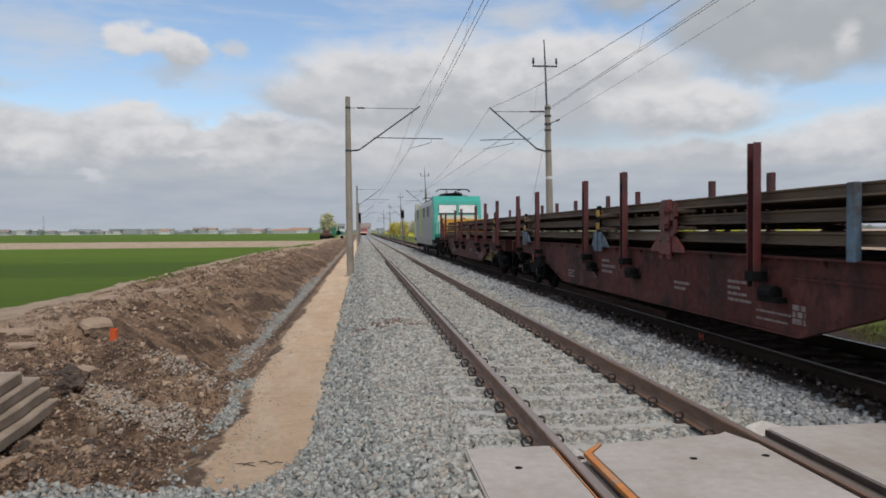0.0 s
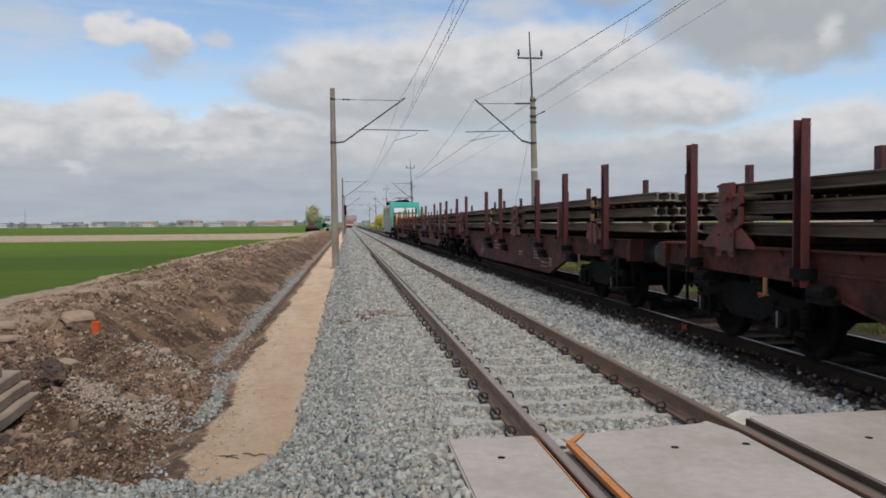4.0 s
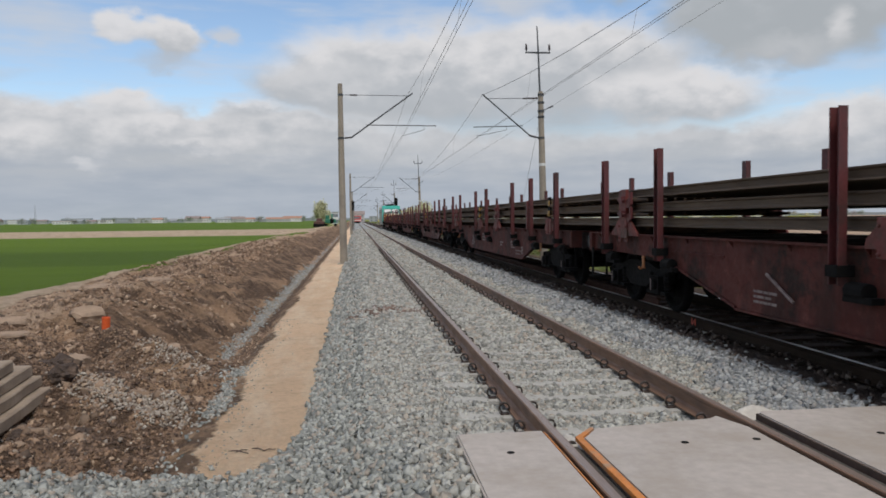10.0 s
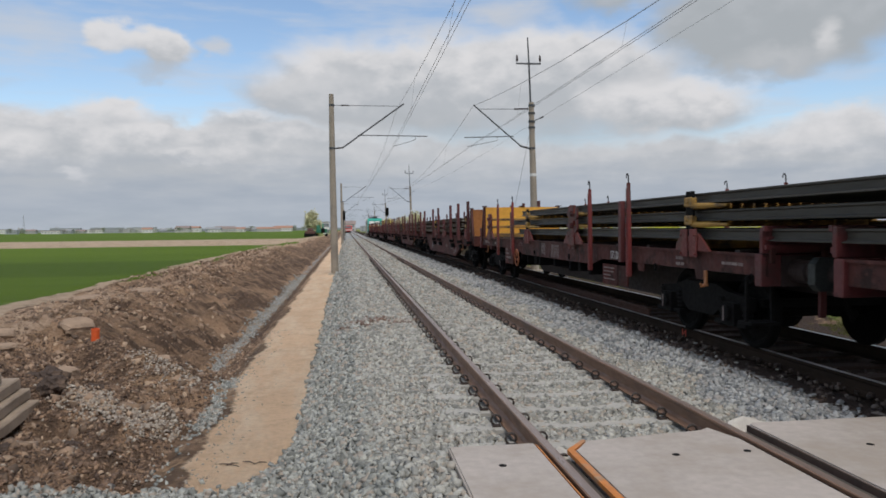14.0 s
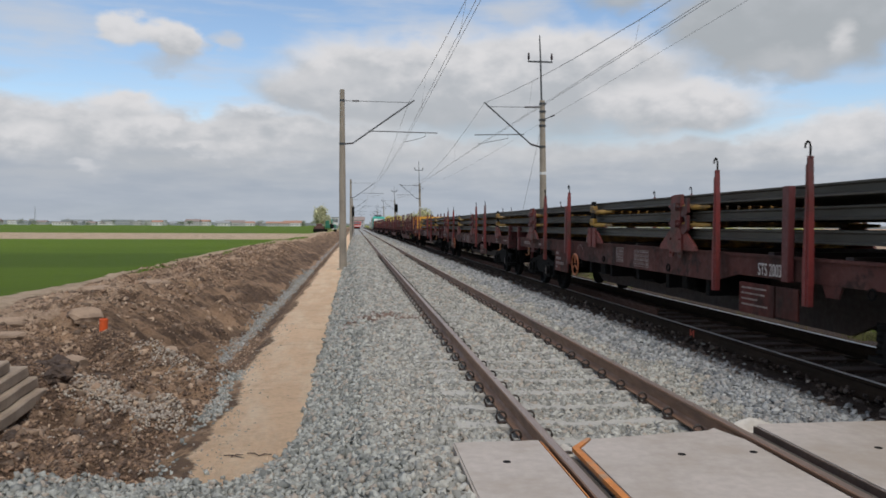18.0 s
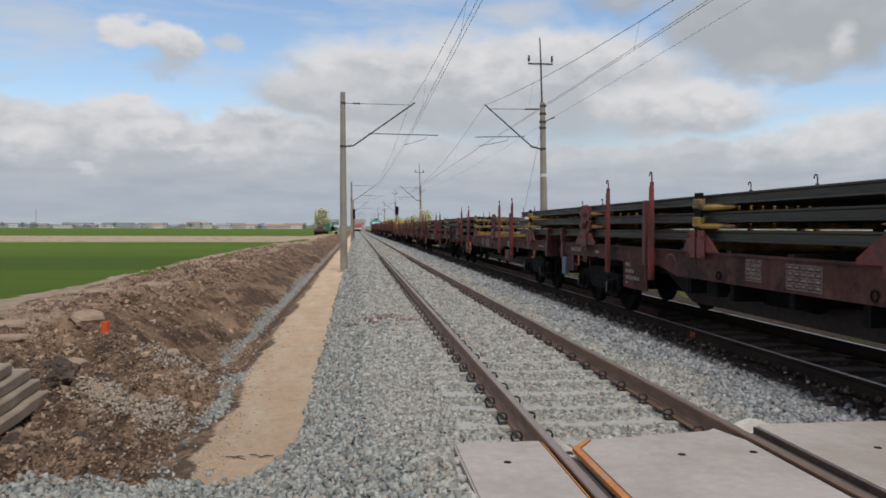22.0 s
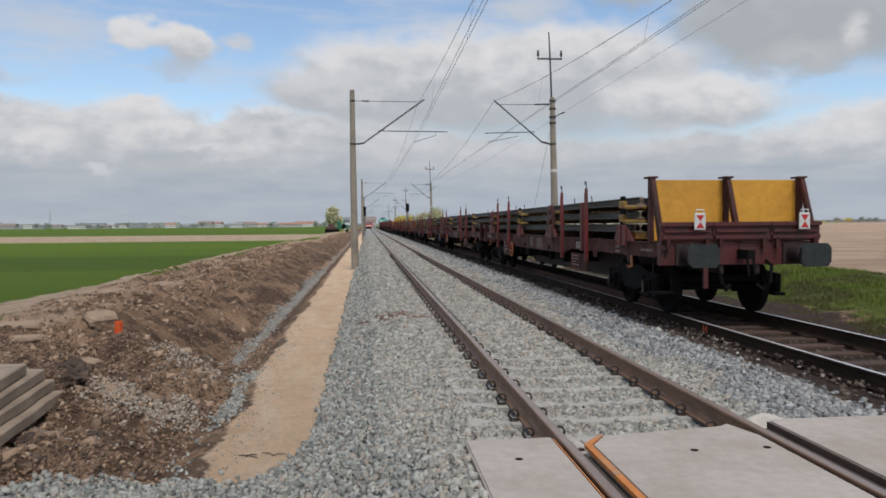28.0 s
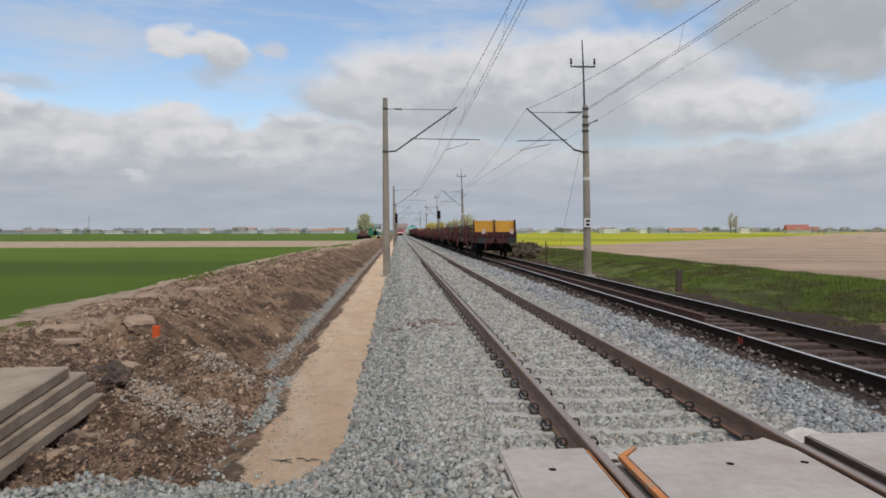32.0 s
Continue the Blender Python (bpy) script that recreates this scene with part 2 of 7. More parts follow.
STAKE_RED = simple("stake_red_paint", (0.125, 0.026, 0.026), (0.088, 0.021, 0.022), 2.0, 0.55, 0, 0.2, 0.003, None, 9, (0.05, 0.022, 0.02))
HOOK_RED = simple("hook_stake_red_paint", (0.20, 0.028, 0.026), (0.15, 0.025, 0.024), 2.0, 0.55, 0, 0.2, 0.003, None, 9, (0.07, 0.025, 0.02))
BRACKET_RED = simple("bracket_red_paint", (0.19, 0.034, 0.028), (0.13, 0.027, 0.023), 2.5, 0.6, 0, 0.25, 0.004, None, 8, (0.06, 0.03, 0.022))
BLUE_PAINT = simple("faded_blue_paint", (0.13, 0.20, 0.27), (0.09, 0.14, 0.19), 2.5, 0.6, 0, 0.25, 0.004, None, 8, (0.06, 0.05, 0.045))
YELLOW = simple("yellow_paint", (0.80, 0.40, 0.045), (0.70, 0.33, 0.04), 1.2, 0.55, 0, 0.15, 0.003, None, 10, (0.52, 0.25, 0.035), 0, 0.54)
# browner yellow for the rear wall of the last deep-beam wagon
BROWN_YELLOW = simple("brown_yellow_paint", (0.40, 0.155, 0.035), (0.30, 0.11, 0.03), 1.2, 0.7, 0, 0.2, 0.003, None, 8, (0.16, 0.05, 0.02))
ARM_YELLOW = simple("arm_yellow_paint", (0.48, 0.28, 0.045), (0.28, 0.15, 0.035), 3.0, 0.55, 0, 0.2, 0.003, None, 6, (0.07, 0.05, 0.035))
BLACK_STEEL = simple("grimy_black_steel", (0.012, 0.0115, 0.011), (0.008, 0.0075, 0.0075), 3.0, 0.85, 0.0, 0.4, 0.006)
BLACK_STEEL.node_tree.nodes["Principled BSDF"].inputs["Specular IOR Level"].default_value = 0.12
DARK_FRAME = simple("dark_frame_paint", (0.035, 0.019, 0.017), (0.022, 0.015, 0.014), 2.0, 0.7, 0, 0.3, 0.005)
BUFFER_GREY = simple("greased_buffer_steel", (0.055, 0.062, 0.060), (0.03, 0.034, 0.034), 5.0, 0.5, 0.4, 0.3, 0.003)
WHEEL_ORANGE = simple("orange_handwheel_paint", (0.50, 0.16, 0.06), (0.38, 0.12, 0.05), 4, 0.5, 0, 0.1, 0.002)
HOOK_YELLOW = simple("orange_hook_paint", (0.38, 0.15, 0.05), (0.26, 0.10, 0.04), 4, 0.5, 0, 0.1, 0.002)
LOAD_RUSTY = simple("rusty_rail_steel", (0.155, 0.100, 0.060), (0.100, 0.070, 0.048), 1.6, 0.8, 0.0, 0.3, 0.003, (1, 0.15, 1), 7, (0.04, 0.028, 0.022), 0.5)
LOAD_DARK = simple("new_dark_rail_steel", (0.078, 0.072, 0.058), (0.050, 0.047, 0.040), 1.4, 0.6, 0.15, 0.2, 0.002, (1, 0.12, 1), 7, (0.05, 0.04, 0.03), 0.4)
RAIL_END = simple("sawn_rail_end", (0.40, 0.36, 0.30), (0.20, 0.17, 0.14), 8, 0.5, 0.5, 0.1, 0.002)
TRACK_RAIL = simple("brown_track_rail", (0.265, 0.148, 0.090), (0.195, 0.115, 0.074), 1.5, 0.6, 0.2, 0.25, 0.002, (1, 0.3, 1), 8, (0.13, 0.085, 0.064))
TRACK_HEAD = simple("dull_rail_head", (0.40, 0.30, 0.245), (0.31, 0.235, 0.195), 2.0, 0.36, 0.5, 0.1, 0.001, (4, 0.2, 1), 8)
OLD_RAIL = simple("old_dark_rail", (0.044, 0.030, 0.022), (0.027, 0.020, 0.015), 2.0, 0.97, 0.0, 0.3, 0.003, (1, 0.4, 1), 8)
OLD_RAIL.node_tree.nodes["Principled BSDF"].inputs["Specular IOR Level"].default_value = 0.1
OLD_HEAD = simple("polished_rail_head", (0.72, 0.70, 0.68), (0.60, 0.58, 0.56), 2.0, 0.38, 0.5, 0.05, 0.001, (4, 0.2, 1), 8)
SPARE_RAIL = simple("rusty_spare_rail", (0.16, 0.075, 0.050), (0.10, 0.052, 0.040), 2.0, 0.75, 0.1, 0.3, 0.003, (1, 0.3, 1), 8)
SLEEPER = simple("sleeper_concrete", (0.49, 0.465, 0.42), (0.41, 0.39, 0.355), 2.5, 0.85, 0, 0.35, 0.004, None, 12, None, 0.15)
WOOD_SLEEPER = simple("old_sleeper_wood", (0.115, 0.066, 0.048), (0.070, 0.043, 0.033), 2.0, 0.85, 0, 0.6, 0.01, (0.3, 3, 3), 6, None, 0.5)
CLIP = simple("black_spring_clip", (0.040, 0.034, 0.031), (0.07, 0.045, 0.034), 9, 0.55, 0.3, 0.2, 0.002)
CONCRETE = simple("crossing_concrete", (0.49, 0.43, 0.385), (0.415, 0.365, 0.325), 1.0, 0.85, 0, 0.25, 0.003, None, 11, (0.36, 0.305, 0.255))
OLD_CONCRETE = simple("weathered_slab_concrete", (0.40, 0.31, 0.23), (0.25, 0.19, 0.135), 1.6, 0.9, 0, 0.6, 0.010, None, 9, (0.22, 0.16, 0.115))
LUMP = simple("soiled_concrete", (0.39, 0.275, 0.19), (0.27, 0.19, 0.13), 3.0, 0.95, 0, 0.7, 0.012, None, 6, (0.20, 0.135, 0.09))
DARK_EARTH = simple("dark_dug_earth", (0.085, 0.058, 0.044), (0.05, 0.035, 0.028), 5.0, 0.95, 0, 0.8, 0.015, None, 5, (0.15, 0.10, 0.07))
POLE_CONCRETE = simple("pole_concrete", (0.36, 0.31, 0.245), (0.30, 0.26, 0.21), 1.1, 0.9, 0, 0.4, 0.006, None, 10, (0.23, 0.20, 0.165))
ORANGE_EDGE = simple("orange_edge_paint", (0.66, 0.23, 0.045), (0.52, 0.19, 0.05), 3.0, 0.6, 0, 0.2, 0.002, None, 6, (0.38, 0.24, 0.15))
ORANGE_TUBE = simple("orange_plastic", (0.80, 0.13, 0.03), (0.72, 0.11, 0.03), 3.0, 0.4, 0, 0.05, 0.001)
ORANGE_MARK = simple("orange_spray_paint", (0.55, 0.07, 0.035), (0.42, 0.06, 0.03), 8, 0.6, 0, 0.1, 0.001)
GALV = simple("galvanised_steel", (0.10, 0.105, 0.11), (0.075, 0.08, 0.085), 3, 0.55, 0.5, 0.1, 0.002)
DARK_WIRE = simple("dark_wire", (0.40, 0.40, 0.41), (0.33, 0.33, 0.34), 3, 0.7, 0.0, 0.0, 0.001)
INSULATOR = simple("brown_insulator", (0.05, 0.03, 0.028), (0.035, 0.025, 0.024), 5, 0.3, 0, 0.05, 0.001)
WHITE_PAINT = simple("white_paint", (0.78, 0.78, 0.75), (0.68, 0.68, 0.66), 3, 0.5, 0, 0.05, 0.001)
PLAIN_LETTER = simple("white_lettering", (0.62, 0.58, 0.55), (0.46, 0.42, 0.40), 9, 0.6, 0, 0.05, 0.001)
LETTER = simple("faded_white_lettering", (0.30, 0.24, 0.22), (0.15, 0.10, 0.095), 9, 0.6, 0, 0.05, 0.001)
RED_SIGN = simple("red_sign_paint", (0.62, 0.03, 0.03), (0.52, 0.03, 0.03), 3, 0.5, 0, 0.05, 0.001)
FILL = simple("packed_grit", (0.10, 0.085, 0.070), (0.065, 0.055, 0.047), 6, 0.95, 0, 0.6, 0.01)
CLOTH = simple("pale_geotextile", (0.62, 0.58, 0.52), (0.52, 0.48, 0.43), 5, 0.9, 0, 0.4, 0.004)
WOOD_POST = simple("weathered_post", (0.10, 0.062, 0.045), (0.07, 0.045, 0.035), 4, 0.85, 0, 0.4, 0.004)
TEAL = simple("teal_loco_paint", (0.03, 0.40, 0.31), (0.03, 0.34, 0.27), 0.8, 0.4, 0, 0.05, 0.001)
SILVER = simple("silver_grey_loco_paint", (0.34, 0.35, 0.34), (0.28, 0.29, 0.285), 0.6, 0.45, 0, 0.05, 0.001, None, 8, (0.30, 0.30, 0.29))
CREAM = simple("cream_loco_paint", (0.60, 0.58, 0.44), (0.54, 0.52, 0.40), 0.7, 0.5, 0, 0.05, 0.001)
LIME = simple("lime_stripe_paint", (0.48, 0.55, 0.06), (0.42, 0.48, 0.06), 0.7, 0.5, 0, 0.05, 0.001)
LOCO_ROOF = simple("dark_loco_roof", (0.07, 0.072, 0.075), (0.05, 0.05, 0.052), 1.5, 0.6, 0.3, 0.2, 0.004)
# ---- geometry helpers ----
def box(x0, x1, y0, y1, z0, z1):
    v = [(x, y, z) for x in (x0, x1) for y in (y0, y1) for z in (z0, z1)]
    f = [(0, 1, 3, 2), (4, 6, 7, 5), (0, 4, 5, 1), (2, 3, 7, 6), (0, 2, 6, 4), (1, 5, 7, 3)]
    return v, f


def cbox(x0, x1, y0, y1, z0, z1, c):
    """A box with chamfered edges."""
    bm = bmesh.new()
    v, f = box(x0, x1, y0, y1, z0, z1)
    vs = [bm.verts.new(p) for p in v]
    for q in f:
        bm.faces.new([vs[i] for i in q])
    bmesh.ops.bevel(bm, geom=list(bm.edges), offset=c, segments=1, affect="EDGES")
    out = ([tuple(p.co) for p in bm.verts], None)
    bm.verts.index_update()
    out = (out[0], [tuple(p.index for p in q.verts) for q in bm.faces])
    bm.free()
    return out


def prism(profile, axis, a, b):
    """A closed outline swept along an axis. profile: for y (x, z), for x (y, z), for z (x, y)."""
    n = len(profile)
    put = {"y": lambda p, s: (p[0], s, p[1]), "x": lambda p, s: (s, p[0], p[1]), "z": lambda p, s: (p[0], p[1], s)}[axis]
    v = [put(p, a) for p in profile] + [put(p, b) for p in profile]
    f = [(i, (i + 1) % n, n + (i + 1) % n, n + i) for i in range(n)] + [tuple(range(n))[::-1], tuple(range(n, 2 * n))]
    return v, f


def tube(points, radius, sides=6, closed=False):
    """A round bar along points; radius: a number or one for each point."""
    pts = [Vector(p) for p in points]
    n = len(pts)
    v, f = [], []
    for i, p in enumerate(pts):
        a = pts[(i - 1) % n] if (i or closed) else p
        b = pts[(i + 1) % n] if (i < n - 1 or closed) else p
        d = (b - a).normalized()
        up = Vector((0, 0, 1)) if abs(d.z) < 0.9 else Vector((1, 0, 0))
        s = d.cross(up).normalized()
        u = s.cross(d)
        r = radius[i] if isinstance(radius, (list, tuple)) else radius
        v += [tuple(p + (s * math.cos(k) + u * math.sin(k)) * r) for k in (2 * math.pi * j / sides for j in range(sides))]
    for i in range(n if closed else n - 1):
        for j in range(sides):
            a, b = i * sides, ((i + 1) % n) * sides
            f.append((a + j, a + (j + 1) % sides, b + (j + 1) % sides, b + j))
    if not closed:
        f += [tuple(range(sides))[::-1], tuple(range((n - 1) * sides, n * sides))]
    return v, f


def cyl(p, q, r, sides=12):
    return tube([p, q], r, sides)


def lathe(rings, sides, axis="z", at=(0, 0, 0)):
    """Rings of (radius, along) turned about an axis."""
    v, f = [], []
    for r, h in rings:
        for j in range(sides):
            k = 2 * math.pi * j / sides
            c, s = r * math.cos(k), r * math.sin(k)
            p = {"z": (c, s, h), "x": (h, c, s), "y": (s, h, c)}[axis]
            v.append(tuple(a + b for a, b in zip(p, at)))
    for i in range(len(rings) - 1):
        for j in range(sides):
            a, b = i * sides, (i + 1) * sides
            f.append((a + j, a + (j + 1) % sides, b + (j + 1) % sides, b + j))
    f += [tuple(range(sides))[::-1], tuple(range((len(rings) - 1) * sides, len(rings) * sides))]
    return v, f


def join(*geos):
    v, f = [], []
    for gv, gf in geos:
        o = len(v)
        v += gv
        f += [tuple(i + o for i in q) for q in gf]
    return v, f


def moved(geo, m):
    return [tuple(m @ Vector(p)) for p in geo[0]], geo[1]


def mesh_of(name, geo, material, smooth=False):
    me = bpy.data.meshes.new(name)
    me.from_pydata(geo[0], [], geo[1])
    bm = bmesh.new()
    bm.from_mesh(me)
    bmesh.ops.recalc_face_normals(bm, faces=bm.faces)
    bm.to_mesh(me)
    bm.free()
    me.materials.append(material)
    if smooth:
        me.polygons.foreach_set("use_smooth", [True] * len(me.polygons))
    return me


def thing(name, geo, material, label, category, group="", kind="", at=None, smooth=False):
    """A top-level thing: a mesh, or with geo None an Empty that carries parts."""
    ob = new(name, mesh_of(name, geo, material, smooth) if geo else None)
    if at is not None:
        ob.matrix_basis = at
    return tagged(ob, label, category, group, kind)


def part(name, geo, material, parent, label="", at=None, smooth=False, data=None):
    """One mesh under a thing or under a part."""
    ob = new(name, data or mesh_of(name, geo, material, smooth))
    ob.parent = parent
    if at is not None:
        ob.matrix_basis = at
    if label:
        ob["label"] = label
    return ob


def big_mesh(name, verts, faces, material, size):
    """A large mesh straight from arrays; all faces have the same number of corners."""
    me = bpy.data.meshes.new(name)
    me.vertices.add(len(verts))
    me.vertices.foreach_set("co", np.asarray(verts, np.float32).ravel())
    me.loops.add(faces.size)
    me.loops.foreach_set("vertex_index", faces.astype(np.int32).ravel())
    me.polygons.add(len(faces))
    me.polygons.foreach_set("loop_start", np.arange(0, faces.size, size, dtype=np.int32))
    me.update(calc_edges=True)
    me.materials.append(material)
    return me


def wobble(x, y, scale, seed):
    """Smooth value noise on arrays, about -1 to 1."""
    rng = np.random.RandomState(seed)
    table = rng.rand(64, 64) * 2 - 1
    u, w = np.asarray(x) * scale + 17.3 * seed, np.asarray(y) * scale + 5.1 * seed
    i, j = np.floor(u).astype(int), np.floor(w).astype(int)
    a, b = u - i, w - j
    a, b = a * a * (3 - 2 * a), b * b * (3 - 2 * b)
    t = lambda p, q: table[p % 64, q % 64]
    return (t(i, j) * (1 - a) + t(i + 1, j) * a) * (1 - b) + (t(i, j + 1) * (1 - a) + t(i + 1, j + 1) * a) * b


def smooth_step(lo, hi, x):
    k = np.clip((np.asarray(x, float) - lo) / (hi - lo), 0, 1)
    return k * k * (3 - 2 * k)


# ---- the lie of the land; rail tops of both tracks are at z = 0 ----
TRACK_1, TRACK_2 = 2.155, 5.89
HALF = 0.7535


def gravel_edge(x):
    """How far from the crossing the loose stone reaches over the path and the soil."""
    return 6.15 + 0.12 * np.sin(x * 2.3) + 1.4 * smooth_step(-1.1, -0.4, x) ** 2


def ridge(x, y, a, b, ha, hb, front, back):
    """A low ridge from a to b, steeper on the far side."""
    dx, dy = b[0] - a[0], b[1] - a[1]
    n = math.hypot(dx, dy)
    k = np.clip(((x - a[0]) * dx + (y - a[1]) * dy) / n ** 2, 0, 1)
    side = ((x - a[0]) * dy - (y - a[1]) * dx) / n
    off = np.hypot(x - a[0] - k * dx, y - a[1] - k * dy)
    return (ha + (hb - ha) * k) * np.exp(-(off / np.where(side < 0, front, back)) ** 2)


def land(x, y):
    x, y = np.asarray(x, float), np.asarray(y, float)
    # the crest of the bank widens away from the crossing
    xw = x + 1.6 * smooth_step(14, 38, y) * smooth_step(0, 3.2, -4.8 - x)
    prof_x = [-4000, -60, -9.6, -8.2, -6.4, -5.5, -4.9, -4.2, -2.75, -2.45, -2.0, -1.62, -1.5, -0.55, -0.45, 0.12, 0.4, 3.70, 4.10, 4.45, 4.75, 5.06, 5.18, 7.0, 7.9, 9.0, 11.2, 12.4, 13.6, 15.2, 19, 22, 4000]
    prof_z = [-0.55, -0.50, -0.45, -0.40, -0.26, -0.08, -0.06, -0.33, -0.88, -0.90, -0.84, -0.60, -0.56, -0.55, -0.52, -0.235, -0.215, -0.205, -0.130, -0.140, -0.135, -0.118, -0.225, -0.225, -0.40, -0.62, -0.86, -0.82, -0.46, -0.40, -0.52, -0.62, -0.62]
    z = np.interp(xw, prof_x, prof_z)
    rough = smooth_step(-9, -6, xw) * (1 - smooth_step(-2.6, -2.2, x))
    lumps = np.abs(wobble(x, y, 1.1, 2)) + 0.6 * np.abs(wobble(x, y, 2.7, 6))
    z += rough * (0.15 * wobble(x, y, 0.45, 1) + 0.13 * (0.6 - lumps) + 0.075 * wobble(x, y, 3.3, 3) + 0.075 * wobble(x, y, 6.4, 4) + 0.07 * np.abs(wobble(x, y, 8.0, 15)))
    face = smooth_step(-5.0, -4.2, x) * (1 - smooth_step(-3.0, -2.6, x)) * smooth_step(11, 13, y)
    z += face * (0.05 * wobble(x * 0.35, y, 1.3, 13) + 0.045 * wobble(x * 0.7, y, 4.5, 16) + 0.03 * wobble(x, y, 9.0, 18))
    # two ridges of tipped soil and stone close the head of the ditch
    head = (1 - smooth_step(11.7, 13.0, y + 0.5 * (x + 2.6))) * smooth_step(-6.5, -4.2, x) * (1 - smooth_step(-2.0, -1.5, x))
    heap = -0.60 + ridge(x, y, (-4.3, 10.2), (-1.95, 8.0), 0.40, 0.20, 0.62, 0.42) + ridge(x, y, (-4.0, 12.9), (-1.7, 10.4), 0.36, 0.10, 0.5, 0.35)
    heap -= 0.10 * np.exp(-((x + 2.2) / 0.4) ** 2 - ((y - 9.5) / 0.5) ** 2) - 0.10 * np.exp(-((x + 2.5) / 0.5) ** 2 - ((y - 7.2) / 0.5) ** 2)
    heap += 0.09 * wobble(x, y, 1.5, 7) + 0.08 * wobble(x, y, 3.4, 8) + 0.06 * wobble(x, y, 6.6, 14) + 0.05 * np.abs(wobble(x, y, 8.5, 17))
    z = z * (1 - head) + heap * head
    # the crossing's approach
    near = (1 - smooth_step(-0.9, 0.4, y - gravel_edge(x))) * (1 - smooth_step(-0.6, 0.2, x))
    z = z * (1 - near) + np.maximum(z, -0.48 + 0.03 * wobble(x, y, 3.0, 9)) * near
    by_plate = smooth_step(-0.1, 0.5, x) * (1 - smooth_step(0.70, 0.9, x)) * (1 - smooth_step(5.0, 5.9, y))
    z = z * (1 - by_plate) - 0.045 * by_plate
    sand = smooth_step(-1.7, -1.5, x) * (1 - smooth_step(-0.6, -0.4, x))
    z += sand * 0.012 * wobble(x, y, 3.5, 5)
    verge = smooth_step(8.5, 10, x) * (1 - smooth_step(17, 20, x))
    z += verge * (0.17 * wobble(x, y, 0.4, 11) + 0.10 * wobble(x, y, 1.3, 12) + 0.05 * wobble(x, y, 3.1, 19))
    return z


def spread(lo, hi, centre, fine, growth, limit):
    """Grid lines that widen away from a stretch."""
    out, a, step = [], centre[0], fine
    while a > lo:
        step *= growth
        a -= min(step, limit)
        out.append(a)
    mid = list(np.arange(centre[0], centre[1], fine))
    b, step = centre[1], fine
    tail = []
    while b < hi:
        tail.append(b)
        step *= growth
        b += min(step, limit)
    return np.array(sorted(out) + mid + tail + [hi])


def ground_material():
    m = Mat("ground", 0.95)
    m.b.inputs["Specular IOR Level"].default_value = 0.2
    g1, g2, g3, g4 = m.noise(0.7, 8, 0.70), m.noise(3.0, 10, 0.74), m.noise(14, 8, 0.72), m.noise(45, 4, 0.7)
    wide = m.noise(0.035, 4, 0.55)
    soil = m.mix(m.range(g1, 0.44, 0.60), (0.46, 0.298, 0.188), (0.23, 0.147, 0.096))
    soil = m.mix(m.range(g2, 0.50, 0.62), soil, (0.52, 0.36, 0.235))
    soil = m.mix(m.range(m.noise(1.6, 9, 0.74), 0.55, 0.62), soil, (0.085, 0.058, 0.042))
    scrape = m.noise(2.2, 6, 0.7, (0.35, 1.6, 0.35))
    # darker brown for the bank's slope and parts of the heap
    darker_soil = m.mix(m.range(scrape, 0.44, 0.56), (0.34, 0.220, 0.142), (0.125, 0.082, 0.057))
    darker_soil = m.mix(m.range(g3, 0.42, 0.7, 0, 0.55), darker_soil, (0.050, 0.037, 0.030))
    darker_soil = m.mix(m.range(m.noise(0.45, 5, 0.6), 0.52, 0.64, 0, 0.6), darker_soil, (0.46, 0.30, 0.19))
    # darkest brown along the slope's foot, the ditch side and the heap front
    darkest_soil = m.mix(m.range(g2, 0.40, 0.62), (0.092, 0.060, 0.043), (0.165, 0.108, 0.073))
    darkest_soil = m.mix(m.range(g3, 0.52, 0.66, 0, 0.7), darkest_soil, (0.31, 0.20, 0.13))
    soil = m.mix(m.range(m.noise(0.95, 5, 0.6), 0.48, 0.54, 0, 0.8), soil, (0.125, 0.082, 0.056))
    soil = m.mix(m.range(m.noise(1.9, 5, 0.62), 0.56, 0.62, 0, 0.8), soil, (0.50, 0.325, 0.195))
    soil = m.mix(m.range(g3, 0.42, 0.7, 0, 0.55), soil, (0.095, 0.066, 0.050))
    sand = m.mix(m.range(g1, 0.35, 0.65), (0.86, 0.61, 0.40), (0.76, 0.53, 0.345))
    sand = m.mix(m.range(m.noise(1.3, 6, 0.7, (2.2, 0.5, 1)), 0.46, 0.66, 0, 0.8), sand, (0.88, 0.70, 0.51))
    sand = m.mix(m.range(g2, 0.50, 0.66, 0, 0.45), sand, (0.54, 0.36, 0.225))
    sand = m.mix(m.range(g3, 0.45, 0.75, 0, 0.35), sand, (0.36, 0.24, 0.155))
    stone = m.mix(m.range(g4, 0.35, 0.65), (0.26, 0.268, 0.26), (0.45, 0.455, 0.44))
    stone = m.mix(m.range(g3, 0.40, 0.75, 0, 0.5), stone, (0.17, 0.17, 0.17))
    stone = m.mix(m.range(m.noise(0.9, 5, 0.6), 0.48, 0.72, 0, 0.3), stone, (0.36, 0.31, 0.26))
    bed = m.mix(m.range(g2, 0.35, 0.65), (0.085, 0.057, 0.044), (0.052, 0.037, 0.030))
    bed = m.mix(m.range(g4, 0.5, 0.75, 0, 0.5), bed, (0.10, 0.075, 0.06))
    grass = m.mix(m.range(wide, 0.40, 0.62), (0.098, 0.160, 0.011), (0.125, 0.195, 0.014))
    grass = m.mix(m.range(m.noise(0.35, 6, 0.7, (0.25, 1.6, 1)), 0.35, 0.7, 0, 0.45), grass, (0.074, 0.122, 0.010))
